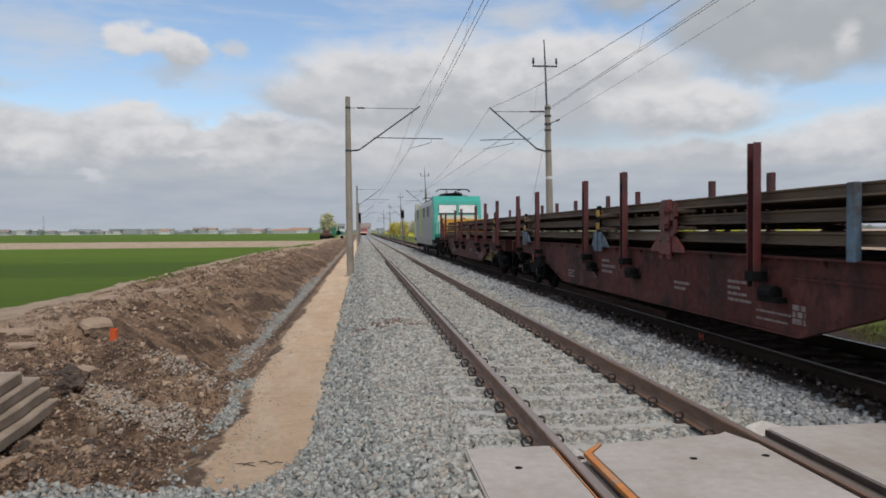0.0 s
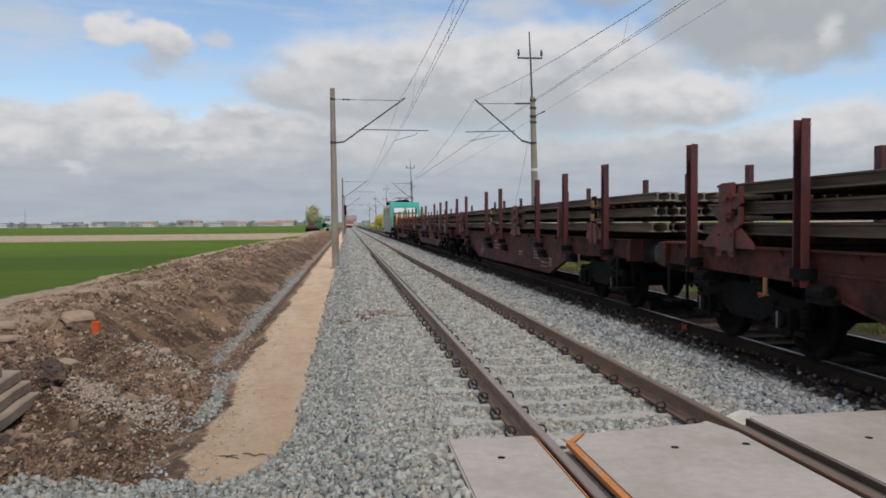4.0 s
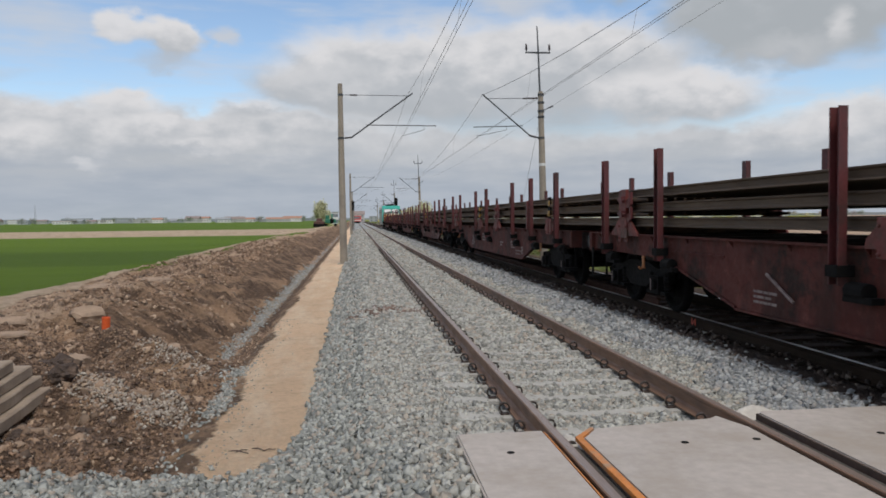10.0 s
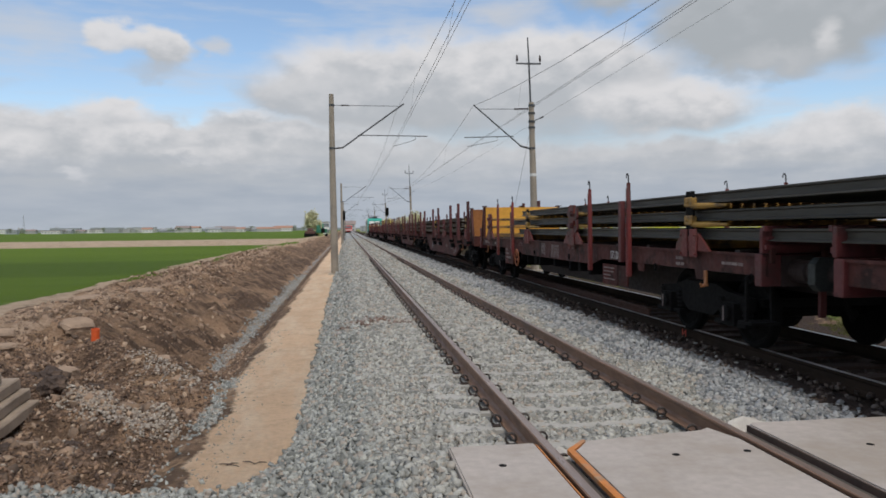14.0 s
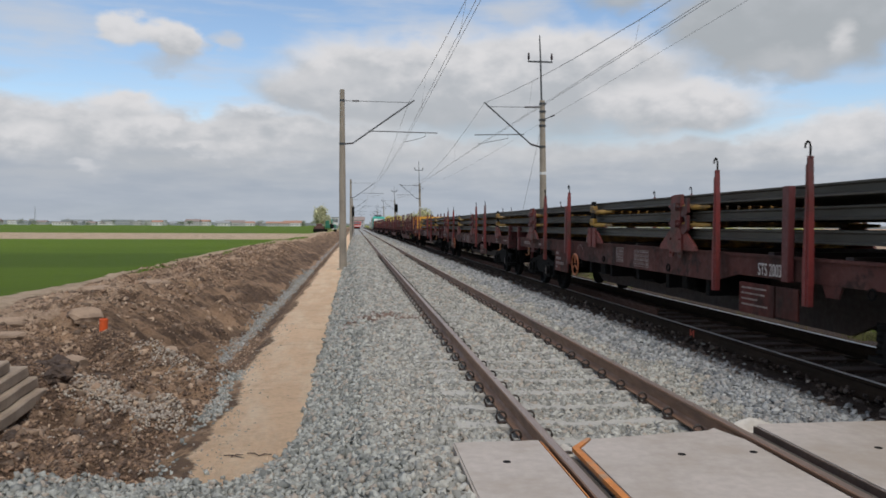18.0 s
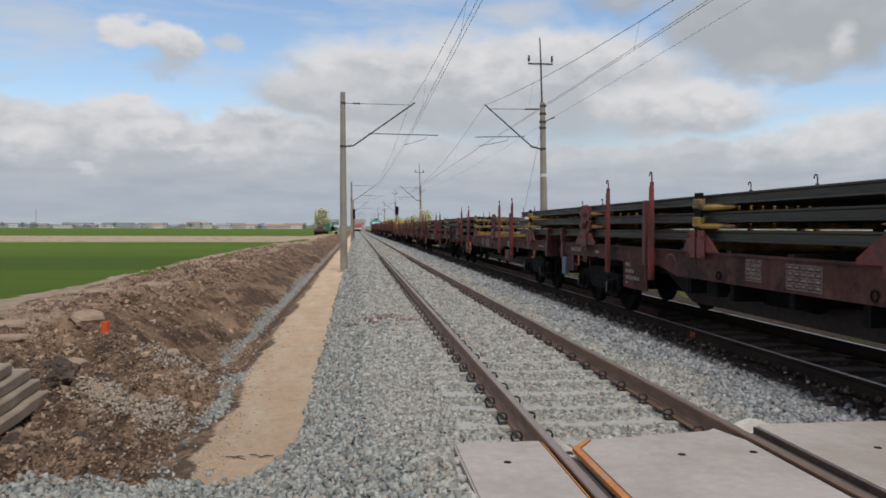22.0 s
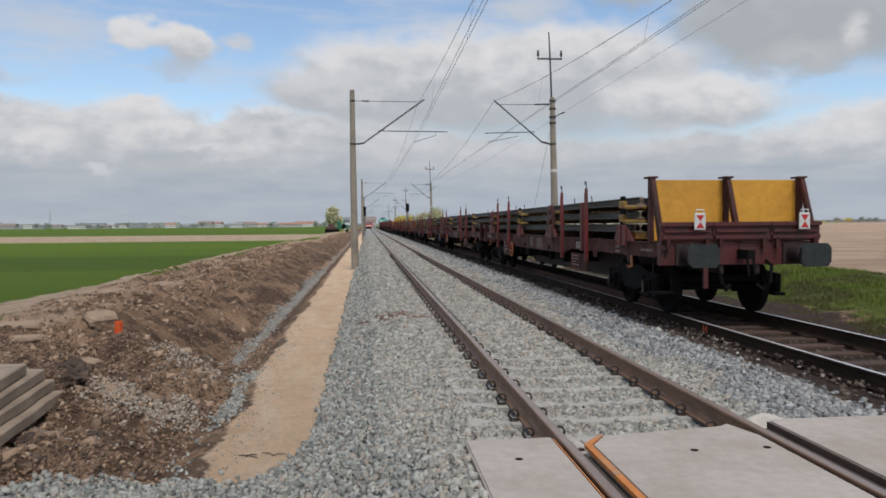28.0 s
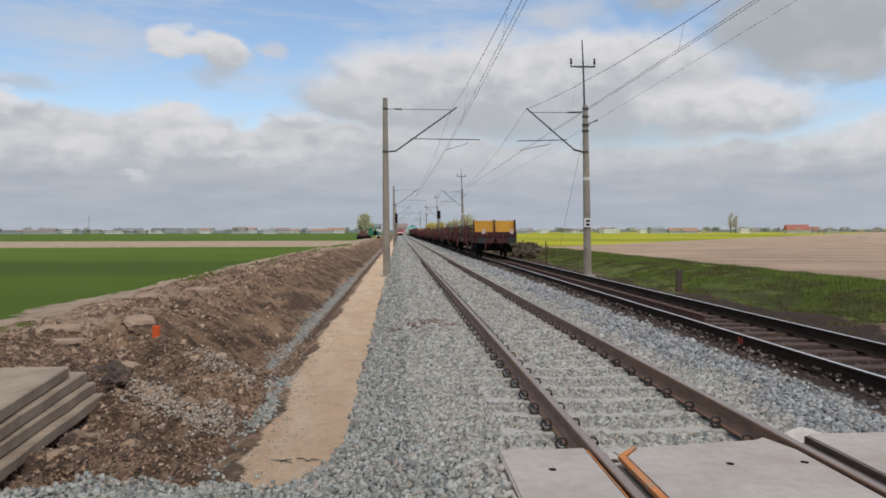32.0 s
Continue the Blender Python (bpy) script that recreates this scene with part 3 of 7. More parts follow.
    grass = m.mix(m.math("MULTIPLY", m.attr("crop"), 0.6), grass, (0.058, 0.102, 0.010))
    streak = m.noise(0.55, 5, 0.62, (1.0, 0.28, 1))
    verge = m.mix(m.range(streak, 0.40, 0.58), (0.085, 0.095, 0.030), (0.160, 0.200, 0.040))
    verge = m.mix(m.range(m.noise(0.8, 5, 0.6, (1.0, 0.5, 1)), 0.56, 0.66, 0, 0.7), verge, (0.090, 0.078, 0.036))
    verge = m.mix(m.range(g2, 0.35, 0.7, 0, 0.5), verge, (0.035, 0.045, 0.016))
    tan = m.mix(m.range(m.noise(0.12, 5, 0.6), 0.38, 0.64), (0.56, 0.405, 0.285), (0.47, 0.335, 0.235))
    tan = m.mix(m.range(m.noise(0.6, 6, 0.7, (0.18, 1.5, 1)), 0.46, 0.60, 0, 0.8), tan, (0.27, 0.185, 0.130))
    rape = m.mix(m.range(m.noise(0.02, 4, 0.6, (0.4, 1, 1)), 0.40, 0.62), (0.22, 0.26, 0.022), (0.56, 0.50, 0.022))
    path = m.mix(m.range(g2, 0.35, 0.65), (0.58, 0.44, 0.32), (0.42, 0.305, 0.21))
    path = m.mix(m.range(m.noise(0.8, 7, 0.7), 0.50, 0.64, 0, 0.8), path, (0.14, 0.125, 0.055))
    dry = m.mix(m.range(g2, 0.40, 0.60), (0.58, 0.42, 0.30), (0.40, 0.275, 0.185))
    dry = m.mix(m.range(g3, 0.45, 0.7, 0, 0.5), dry, (0.20, 0.135, 0.09))
    c = soil
    wobbly = m.range(m.noise(2.2, 6, 0.7), 0.3, 0.7, -0.32, 0.32)
    for name, layer in (("darker_soil", darker_soil), ("darkest_soil", darkest_soil), ("dry", dry), ("grass", grass), ("path", path), ("verge", verge), ("tan", tan), ("rape", rape), ("bed", bed), ("sand", sand), ("stone", stone)):
        a = m.math("ADD", m.attr(name), wobbly)
        sharp = m.range(a, 0.40, 0.60)
        c = m.mix(sharp, c, layer)
    m.color(c)
    m.bump(m.math("ADD", m.math("ADD", m.math("MULTIPLY", g3, 0.5), m.math("MULTIPLY", g4, 0.22)), m.math("MULTIPLY", g2, 0.7)), 1.0, 0.16)
    return m.m


def build_ground():
    xs = spread(-3500, 3500, (-9.8, 0.0), 0.06, 1.08, 160)
    ys = spread(-400, 4500, (5.0, 14.5), 0.06, 1.022, 120)
    X, Y = np.meshgrid(xs, ys)
    Z = land(X, Y)
    n, k = len(ys), len(xs)
    idx = np.arange(n * k).reshape(n, k)
    faces = np.stack([idx[:-1, :-1], idx[:-1, 1:], idx[1:, 1:], idx[1:, :-1]], -1).reshape(-1, 4)
    me = big_mesh("ground", np.stack([X, Y, Z], -1).reshape(-1, 3), faces, ground_material(), 4)
    me.polygons.foreach_set("use_smooth", [True] * len(me.polygons))
    x, y = X.ravel(), Y.ravel()
    ss = smooth_step
    wav = 0.5 * wobble(x, y, 0.35, 21) + 0.3 * wobble(x, y, 1.1, 22) + 0.15 * wobble(x, y, 2.7, 24)
    xs = x - 0.7 * np.exp(-((y - 33) / 9) ** 2) + 0.35 * ss(40, 60, y)
    left = 1 - ss(-9.3, -8.8, xs + wav * 0.8)
    strip = ss(101, 105, y - 0.02 * x) * (1 - ss(170, 178, y - 0.02 * x)) * (x < -6)
    zones = {
        "dry": ss(-8.8, -7.6, x) * (1 - ss(-5.4, -4.6, x + 0.8 * wav)) * ss(9.5, 12, y) * (0.62 + 0.5 * wobble(x, y, 0.6, 25)),
        "darker_soil": ss(-5.0, -4.3, x + 0.9 * wav) * (1 - ss(-2.75, -2.5, x)) * ss(10.5, 12.5, y + wav) + 0.9 * np.exp(-((x + 3.6) / 0.7) ** 2 - ((y - 9.3) / 1.5) ** 2) + 0.8 * np.exp(-((x + 3.3) / 0.9) ** 2 - ((y - 7.0) / 0.7) ** 2),
        "darkest_soil": ss(-3.9, -3.2, x + 0.8 * wav) * (1 - ss(-2.62, -2.45, x)) * ss(11.8, 12.8, y + 0.5 * (x + 2.6) + 0.5 * wav) * (0.42 + 0.5 * wobble(x, y, 0.5, 26)) + 0.62 * ss(-2.2, -2.05, x) * (1 - ss(-1.85, -1.7, x)) * ss(12, 13, y)
                 + (1 - ss(-2.5, -2.0, x)) * ss(-5.5, -4.8, x) * ss(6.2, 6.6, y) * (1 - ss(8.2, 9.4, y + 0.75 * (x + 2.6))) * (0.42 + 0.7 * wobble(x, y, 0.9, 27)) + 0.8 * np.exp(-((x + 3.7) / 0.5) ** 2 - ((y - 9.9) / 0.7) ** 2),
        "crop": ss(33, 36, y + 0.06 * x) * (1 - ss(49, 55, y + 0.06 * x)) * (x < -9) + 0.5 * ss(150, 200, y) * (x < -9),
        "grass": np.clip(left + 0.62 * (ss(-8.3, -7.8, xs + wav * 0.5) * (1 - ss(-7.5, -6.9, xs)) * (wobble(x, y, 0.35, 23) > -0.05)) + (x < -6) * ss(60, 90, y) * 0.9, 0, 1),
        "path": np.clip(strip + ss(-9.4, -9.0, xs + wav * 0.8) * (1 - ss(-8.3, -7.9, xs + wav * 0.6)) * 0.95, 0, 1),
        "verge": ss(10.5, 11.8, x + wav * 1.6) * (1 - ss(19.5, 20.5, x + wav)),
        "tan": ss(19.5, 20.5, x + wav),
        "rape": ss(19.5, 21, x) * ss(-6, 6, (y - 111) * 0.566 - (x - 25) * 0.824),
        "bed": ss(4.25, 4.55, x + wav * 0.35) * (1 - ss(10.2, 11.6, x + wav * 1.6)),
        "sand": ss(-1.78, -1.42, x + 0.3 * wav - 0.14 * (1 - ss(8.5, 12, y))) * (1 - ss(-0.53, -0.47, x)) * ss(0, 0.2, y - gravel_edge(x) + 0.1),
        "stone": np.clip(ss(-0.56, -0.45, x) * (1 - ss(4.25, 4.55, x + wav * 0.35)) + (1 - ss(-0.25, 0.05, y - gravel_edge(x))) * (x < 0)
                         + 0.50 * ss(-2.55, -2.4, x) * (1 - ss(-2.2, -2.05, x)) * ss(11, 13, y), 0, 1),
    }
    for name, value in zones.items():
        a = me.attributes.new(name, "FLOAT", "POINT")
        a.data.foreach_set("value", np.asarray(value, np.float32))
    tagged(new("ground", me), "flat farmland with green fields, bare soil bank and sandy path", "ground", "", "structure")


# ---- loose stone ----
def stone_material(name, light, dark, warm, rough=0.85):
    m = Mat(name, rough)
    r = m.island()
    c = m.mix(r, dark, light)
    c = m.mix(m.range(m.math("FRACT", m.math("MULTIPLY", r, 7.31), 0), 0.80, 0.86), c, warm)
    c = m.mix(m.range(m.noise(60, 4, 0.7), 0.35, 0.7, 0, 0.35), c, tuple(v * 0.5 for v in dark))
    m.color(c)
    m.bump(m.noise(90, 3, 0.6), 0.4, 0.004)
    return m.m


CHIP = np.array([(-1, -.8, -.6), (.9, -1, -.5), (1, .7, -.7), (-.8, 1, -.5), (-.6, -.7, .7), (.7, -.5, .9), (.8, .8, .5), (-.9, .5, .8)])
CHIP_F = np.array([(0, 3, 2), (0, 2, 1), (4, 5, 6), (4, 6, 7), (0, 1, 5), (0, 5, 4), (1, 2, 6), (1, 6, 5), (2, 3, 7), (2, 7, 6), (3, 0, 4), (3, 4, 7)])


def scatter(name, pts, sizes, material, label, seed, flat=0.75, category="gravel"):
    """Many angular stones in one mesh."""
    rng = np.random.RandomState(seed)
    n = len(pts)
    shape = CHIP[None] + rng.uniform(-0.42, 0.42, (n, 8, 3))
    shape *= (sizes[:, None] * rng.uniform(0.6, 1.4, (n, 3)) * np.array([1, 1, flat]))[:, None, :] * 0.5
    q = rng.normal(size=(n, 4)) * np.array([1, 0.45, 0.45, 1])
    q /= np.linalg.norm(q, axis=1)[:, None]
    w, a, b, c = q.T
    R = np.stack([1 - 2 * (b * b + c * c), 2 * (a * b - c * w), 2 * (a * c + b * w), 2 * (a * b + c * w), 1 - 2 * (a * a + c * c), 2 * (b * c - a * w),
                  2 * (a * c - b * w), 2 * (b * c + a * w), 1 - 2 * (a * a + b * b)], -1).reshape(n, 3, 3)
    v = np.einsum("nij,nkj->nki", R, shape) + pts[:, None, :]
    f = CHIP_F[None] + (np.arange(n) * 8)[:, None, None]
    return tagged(new(name, big_mesh(name, v.reshape(-1, 3), f.reshape(-1, 3), material, 3)), label, category, "", "stuff")


def strewn(x0, x1, y0, y1, pitch, seed, keep=None, sink=0.15, size=1.0):
    rng = np.random.RandomState(seed)
    gx, gy = np.meshgrid(np.arange(x0, x1, pitch), np.arange(y0, y1, pitch))
    x = gx.ravel() + rng.uniform(-0.5, 0.5, gx.size) * pitch
    y = gy.ravel() + rng.uniform(-0.5, 0.5, gx.size) * pitch
    if keep is not None:
        k = keep(x, y, rng)
        x, y = x[k], y[k]
    s = pitch * size * rng.uniform(0.7, 1.35, len(x))
    across = np.abs(x - TRACK_1)
    ph = (y - 0.4) % 0.6
    over = (across < 1.3) & (y > 5.3) & (((ph > 0.05) & (ph < 0.14)) | ((ph > 0.46) & (ph < 0.54)))
    crib = np.where(over, 0.007, 0.0) - 0.014 * (1 - smooth_step(0.3, 0.5, across)) * (y > 5.3)
    return np.stack([x, y, land(x, y) + s * sink + crib], -1), s


def on_ballast(x, y, rng):
    """Loose stone of the new track: shoulder, cribs and the strip between the tracks, thinned over the sleepers and off the rails and plates."""
    k = (x > -0.55 + 0.06 * rng.rand(len(x))) & (x < 4.36 + 0.10 * rng.randn(len(x)))
    k |= (x <= -0.4) & (y < gravel_edge(x) + 0.12 * rng.randn(len(x)))
    ph = (y - 0.4) % 0.6
    on_sleeper = (ph < 0.06) | (ph > 0.52)
    k &= ~(on_sleeper & (np.abs(x - TRACK_1) < 1.28) & (rng.rand(len(x)) < np.where(np.abs(x - TRACK_1) < 0.95, 0.96, 0.62)))
    for s in (-HALF, HALF):
        k &= np.abs(x - TRACK_1 - s) > 0.16
    k &= ~((y > 1.95) & (y < 5.3) & (x > 0.68) & (x < 4.35))
    return k


def build_stones():
    grey = stone_material("ballast_stone", (0.56, 0.545, 0.49), (0.210, 0.208, 0.188), (0.44, 0.38, 0.315))
    bluish = stone_material("fresh_ballast_stone", (0.50, 0.505, 0.495), (0.140, 0.147, 0.150), (0.38, 0.36, 0.34))
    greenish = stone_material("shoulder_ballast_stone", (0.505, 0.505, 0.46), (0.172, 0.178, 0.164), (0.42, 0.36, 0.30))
    brown = stone_material("soil_clod", (0.42, 0.270, 0.175), (0.13, 0.085, 0.060), (0.50, 0.36, 0.25), 0.95)
    pale = stone_material("pale_rubble", (0.52, 0.46, 0.385), (0.24, 0.19, 0.15), (0.44, 0.33, 0.23))
    dusty = stone_material("dusty_grey_stone", (0.47, 0.47, 0.44), (0.23, 0.225, 0.205), (0.36, 0.28, 0.20))
    oldst = stone_material("stained_ballast", (0.13, 0.092, 0.072), (0.042, 0.031, 0.026), (0.22, 0.18, 0.15))
    p1, s1 = strewn(-4.6, 4.9, 4.2, 9.5, 0.039, 31, on_ballast, 0.16, 1.25)
    def laid(p, s, seed):
        edge = 0.25 * wobble(p[:, 0], p[:, 1], 1.2, 71) + 0.2 * wobble(p[:, 0], p[:, 1], 4.0, 72)
        zone = np.where(p[:, 0] > 3.7 + edge, 2, np.where(p[:, 0] < 0.2 + 0.6 * edge, 1, 0))
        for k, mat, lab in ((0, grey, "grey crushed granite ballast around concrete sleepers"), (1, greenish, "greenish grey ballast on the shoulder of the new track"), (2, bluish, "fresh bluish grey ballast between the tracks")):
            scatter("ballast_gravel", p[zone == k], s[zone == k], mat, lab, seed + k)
    laid(p1, s1, 141)
    p0, s0 = strewn(-3.0, 4.9, -3.0, 4.2, 0.06, 30, on_ballast, 0.16, 1.2)
    laid(p0, s0, 131)
    p2, s2 = strewn(-0.6, 4.9, 9.5, 20, 0.055, 32, on_ballast, 0.16, 1.15)
    laid(p2, s2, 151)
    p3, s3 = strewn(-0.6, 4.9, 20, 46, 0.10, 33, on_ballast, 0.12, 1.0)
    laid(p3, s3, 161)
    p4, s4 = strewn(-0.6, 4.9, 46, 130, 0.17, 57, on_ballast, 0.12, 0.85)
    laid(p4, s4, 171)
    ditch = lambda x, y, rng: (np.abs(x + 2.33) < 0.15 + 0.07 * rng.randn(len(x))) & (rng.rand(len(x)) < 0.7) & (y > 12.0)
    spill = lambda x, y, rng: (np.abs(x + 1.62 + 0.05 * np.sin(y * 2)) < 0.10 + 0.04 * np.sin(y * 3.1) + 0.05 * rng.randn(len(x))) & (rng.rand(len(x)) < 0.15 + 0.75 * smooth_step(7.6, 8.6, y) * (1 - smooth_step(10.6, 11.2, y)))
    p, s = strewn(-2.1, -1.2, 6.3, 11.3, 0.036, 64, spill, 0.1, 1.0)
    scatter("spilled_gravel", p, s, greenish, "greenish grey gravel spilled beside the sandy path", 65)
    p, s = strewn(-2.8, -1.9, 12, 40, 0.036, 34, ditch, 0.1, 1.0)
    scatter("ditch_gravel", p, s, dusty, "grey stone fill along the ditch bottom", 44)
    rubble = lambda x, y, rng: (1.9 * ridge(x, y, (-3.0, 8.95), (-1.95, 7.95), 0.75, 1, 0.34, 0.18) + 0.9 * ridge(x, y, (-3.2, 12.0), (-1.9, 10.5), 0.7, 1, 0.3, 0.2) * (wobble(x, y, 1.5, 75) > -0.3) + 0.03) > rng.rand(len(x)) * 1.2
    p, s = strewn(-4.6, -1.75, 6.2, 12.4, 0.027, 35, rubble, 0.12, 1.25)
    scatter("rubble_heap", p, s, pale, "pale broken stone and rubble on a soil heap", 45, category="rubble")
    clods = lambda x, y, rng: (rng.rand(len(x)) < 0.16 + 0.22 * (wobble(x, y, 0.9, 51) > 0.1) - 0.06 * ((x > -4.6) & (y > 12))) & (y > gravel_edge(x) + 0.1)
    p, s = strewn(-8.0, -1.7, 5.6, 17, 0.04, 36, clods, -0.05, 0.95)
    scatter("soil_clods", p, s, brown, "loose brown clods of dug soil on the bank", 46, 0.6, category="soil")
    crumbly = lambda x, y, rng: (rng.rand(len(x)) < 0.45 + 0.3 * wobble(x, y, 1.1, 66)) & (y > gravel_edge(x) + 0.05)
    crumb = stone_material("dark_soil_crumb", (0.27, 0.172, 0.115), (0.075, 0.050, 0.037), (0.34, 0.22, 0.14), 0.97)
    p, s = strewn(-6.6, -1.75, 6.2, 13.5, 0.028, 67, crumbly, -0.05, 1.15)
    scatter("soil_crumbs", p, s, crumb, "fine crumbs of brown soil over the dug heap", 68, 0.8, category="soil")
    dug = stone_material("dug_lump", (0.45, 0.31, 0.21), (0.105, 0.072, 0.052), (0.50, 0.36, 0.25), 0.97)
    lumpy = lambda x, y, rng: (rng.rand(len(x)) < 0.22 + 0.5 * (wobble(x, y, 0.7, 58) > 0.15)) & (y > gravel_edge(x) + 0.25) & ((x < -2.75) | (y < 11)) & ((x < -4.3) | (y < 12) | (rng.rand(len(x)) < 0.5))
    p, s = strewn(-7.4, -1.95, 6.2, 24, 0.12, 59, lumpy, -0.22, 0.95)
    scatter("soil_lumps", p, s, dug, "rough dark and light lumps of freshly dug soil", 60, 0.7, category="soil")
    p, s = strewn(-7.6, -4.0, 16, 60, 0.10, 37, lambda x, y, rng: rng.rand(len(x)) < 0.3, -0.08, 0.8)
    scatter("soil_clods", p, s, brown, "loose brown clods of dug soil on the bank", 47, 0.6, category="soil")
    old = lambda x, y, rng: (np.abs(np.abs(x - TRACK_2) - HALF) > 0.10) & (rng.rand(len(x)) < np.where(x < 5.0, 0.3, 0.3))
    p, s = strewn(4.3, 7.7, 6.0, 40, 0.07, 38, old, 0.0, 0.7)
    scatter("stained_gravel", p, s, oldst, "old ballast stained dark brown by rust and oil", 48)
    rusty = stone_material("rust_stained_stone", (0.30, 0.21, 0.17), (0.13, 0.085, 0.065), (0.40, 0.36, 0.33))
    stain = lambda x, y, rng: rng.rand(len(x)) < 0.5 * np.exp(-((y - 14.0 - 0.2 * np.sin(x * 3)) / 0.35) ** 2)
    p, s = strewn(-0.2, 1.3, 13.0, 15.2, 0.06, 52, stain, 0.3, 1.15)
    scatter("rusty_gravel", p, s, rusty, "patch of rust-stained stones on the ballast shoulder", 53)
    crumbs = lambda x, y, rng: (rng.rand(len(x)) < 0.001 + 0.07 * np.exp(-((x + 1.5 - 0.2 * (1 - smooth_step(7, 12, y))) / 0.22) ** 2)) & (y > gravel_edge(x))
    p, s = strewn(-1.8, -0.5, 6.2, 16, 0.03, 54, crumbs, 0.0, 0.65)
    scatter("path_pebbles", p, s, pale, "small pebbles strewn along the edge of the sandy path", 55)
    stray = lambda x, y, rng: rng.rand(len(x)) < 0.015
    p, s = strewn(4.3, 5.0, 7.0, 22, 0.06, 39, stray, 0.1, 0.7)
    scatter("stray_gravel", p, s, grey, "grey stones spilled onto the old track bed", 49)


# ---- tracks ----
RAIL_OUT = [(0.075, 0.0), (0.075, 0.011), (0.030, 0.026), (0.0085, 0.045), (0.0085, 0.125), (0.022, 0.137), (0.036, 0.146), (0.036, 0.166), (0.028, 0.172)]
RAIL_PROFILE = RAIL_OUT + [(-x, z) for x, z in RAIL_OUT[::-1]]


def rail_thing(name, x, z_foot, y0, y1, side, head, label, parent=None, scale=1.0):
    """A rail along y with its running surface in another finish."""
    prof = [(px * scale, pz * scale) for px, pz in RAIL_PROFILE]
    ob = new(name, mesh_of(name, prism(prof, "y", y0, y1), side))
    ob.data.materials.append(head)
    for f in ob.data.polygons:
        if abs(f.normal.z) > 0.93 and f.center.z > 0.16 * scale:
            f.material_index = 1
    ob.location = (x, 0, z_foot)
    if parent:
        ob.parent = parent
        ob["label"] = label
    else:
        tagged(ob, label, "rail")
    return ob


def build_tracks():
    near = tagged(new("track_1"), "newly laid track with rusty brown rails on concrete sleepers", "railway track", "", "structure")
    sl = mesh_of("sleeper", join(prism([(-1.3, -0.2), (-1.3, -0.035), (-1.26, 0.0), (-0.42, 0.0), (-0.34, -0.016), (0.34, -0.016), (0.42, 0.0), (1.26, 0.0), (1.3, -0.035), (1.3, -0.2)], "y", -0.125, 0.125)), SLEEPER)
    rng = random.Random(5)
    for i in range(-8, 230):
        part("sleeper", None, None, near, "", pose(TRACK_1, 0.4 + 0.6 * i, -0.184, rng.uniform(-0.3, 0.3), 0, rng.uniform(-0.4, 0.4)), data=sl)
    for s in (-HALF, HALF):
        rail_thing("rail", TRACK_1 + s, -0.172, -30, 420, TRACK_RAIL, TRACK_HEAD, "brown rusted steel rail", near)
    ring = [(0.043 * math.cos(a), 0, 0.040 + 0.043 * math.sin(a)) for a in (math.radians(d) for d in range(-40, 250, 26))]
    clip = mesh_of("clip", join(tube(ring, 0.0105, 6), tube([(0.03, 0.0, 0.02), (0.03, 0.05, 0.014), (0.062, 0.05, 0.02)], 0.011, 5),
                             box(-0.035, 0.04, -0.035, 0.035, -0.016, -0.004)), CLIP)
    for i in range(8, 70):
        for s in (-HALF, HALF):
            for d in (-1, 1):
                part("clip", None, None, near, "", pose(TRACK_1 + s + d * 0.125, 0.4 + 0.6 * i, -0.165, 0, 0, 0 if d < 0 else 180), data=clip)
    far = tagged(new("track_2"), "old running line with polished rails on dark wooden sleepers", "railway track", "", "structure")
    ws = mesh_of("wooden_sleeper", cbox(-1.3, 1.3, -0.12, 0.12, -0.15, 0.0, 0.012), WOOD_SLEEPER)
    for i in range(210):
        part("wooden_sleeper", None, None, far, "", pose(TRACK_2 + rng.uniform(-0.04, 0.04), 0.1 + 0.65 * i + rng.uniform(-0.03, 0.03), -0.186, 0, 0, rng.uniform(-1.2, 1.2)), data=ws)
    for s in (-HALF, HALF):
        rail_thing("rail", TRACK_2 + s, -0.172, -30, 420, OLD_RAIL, OLD_HEAD, "dark rail with a polished running surface", far)
    plate = mesh_of("baseplate", box(-0.17, 0.17, -0.08, 0.08, 0, 0.03), OLD_RAIL)
    for i in range(8, 60):
        for s in (-HALF, HALF):
            part("baseplate", None, None, far, "", pose(TRACK_2 + s, 0.1 + 0.65 * i, -0.205), data=plate)
    spare = rail_thing("spare_rail", TRACK_2 - 0.12, -0.20, 13.8, 73.0, SPARE_RAIL, SPARE_RAIL, "rusty spare rail lying between the rails of the old track")
    # a spray mark on the web of the nearer old rail
    strokes = [((0, 0), (0, 0.10)), ((0, 0.10), (0.11, 0.0)), ((0.11, 0.0), (0.11, 0.10))]
    mark = join(*[prism([(a[0] - 0.014, a[1]), (a[0] + 0.014, a[1]), (b[0] + 0.014, b[1]), (b[0] - 0.014, b[1])], "x", 0, 0.004) for a, b in strokes])
    thing("spray_mark", moved(mark, pose(TRACK_2 - HALF - 0.0765, 10.75, -0.122)), ORANGE_MARK, "orange spray mark on the dark rail side", "paint mark")
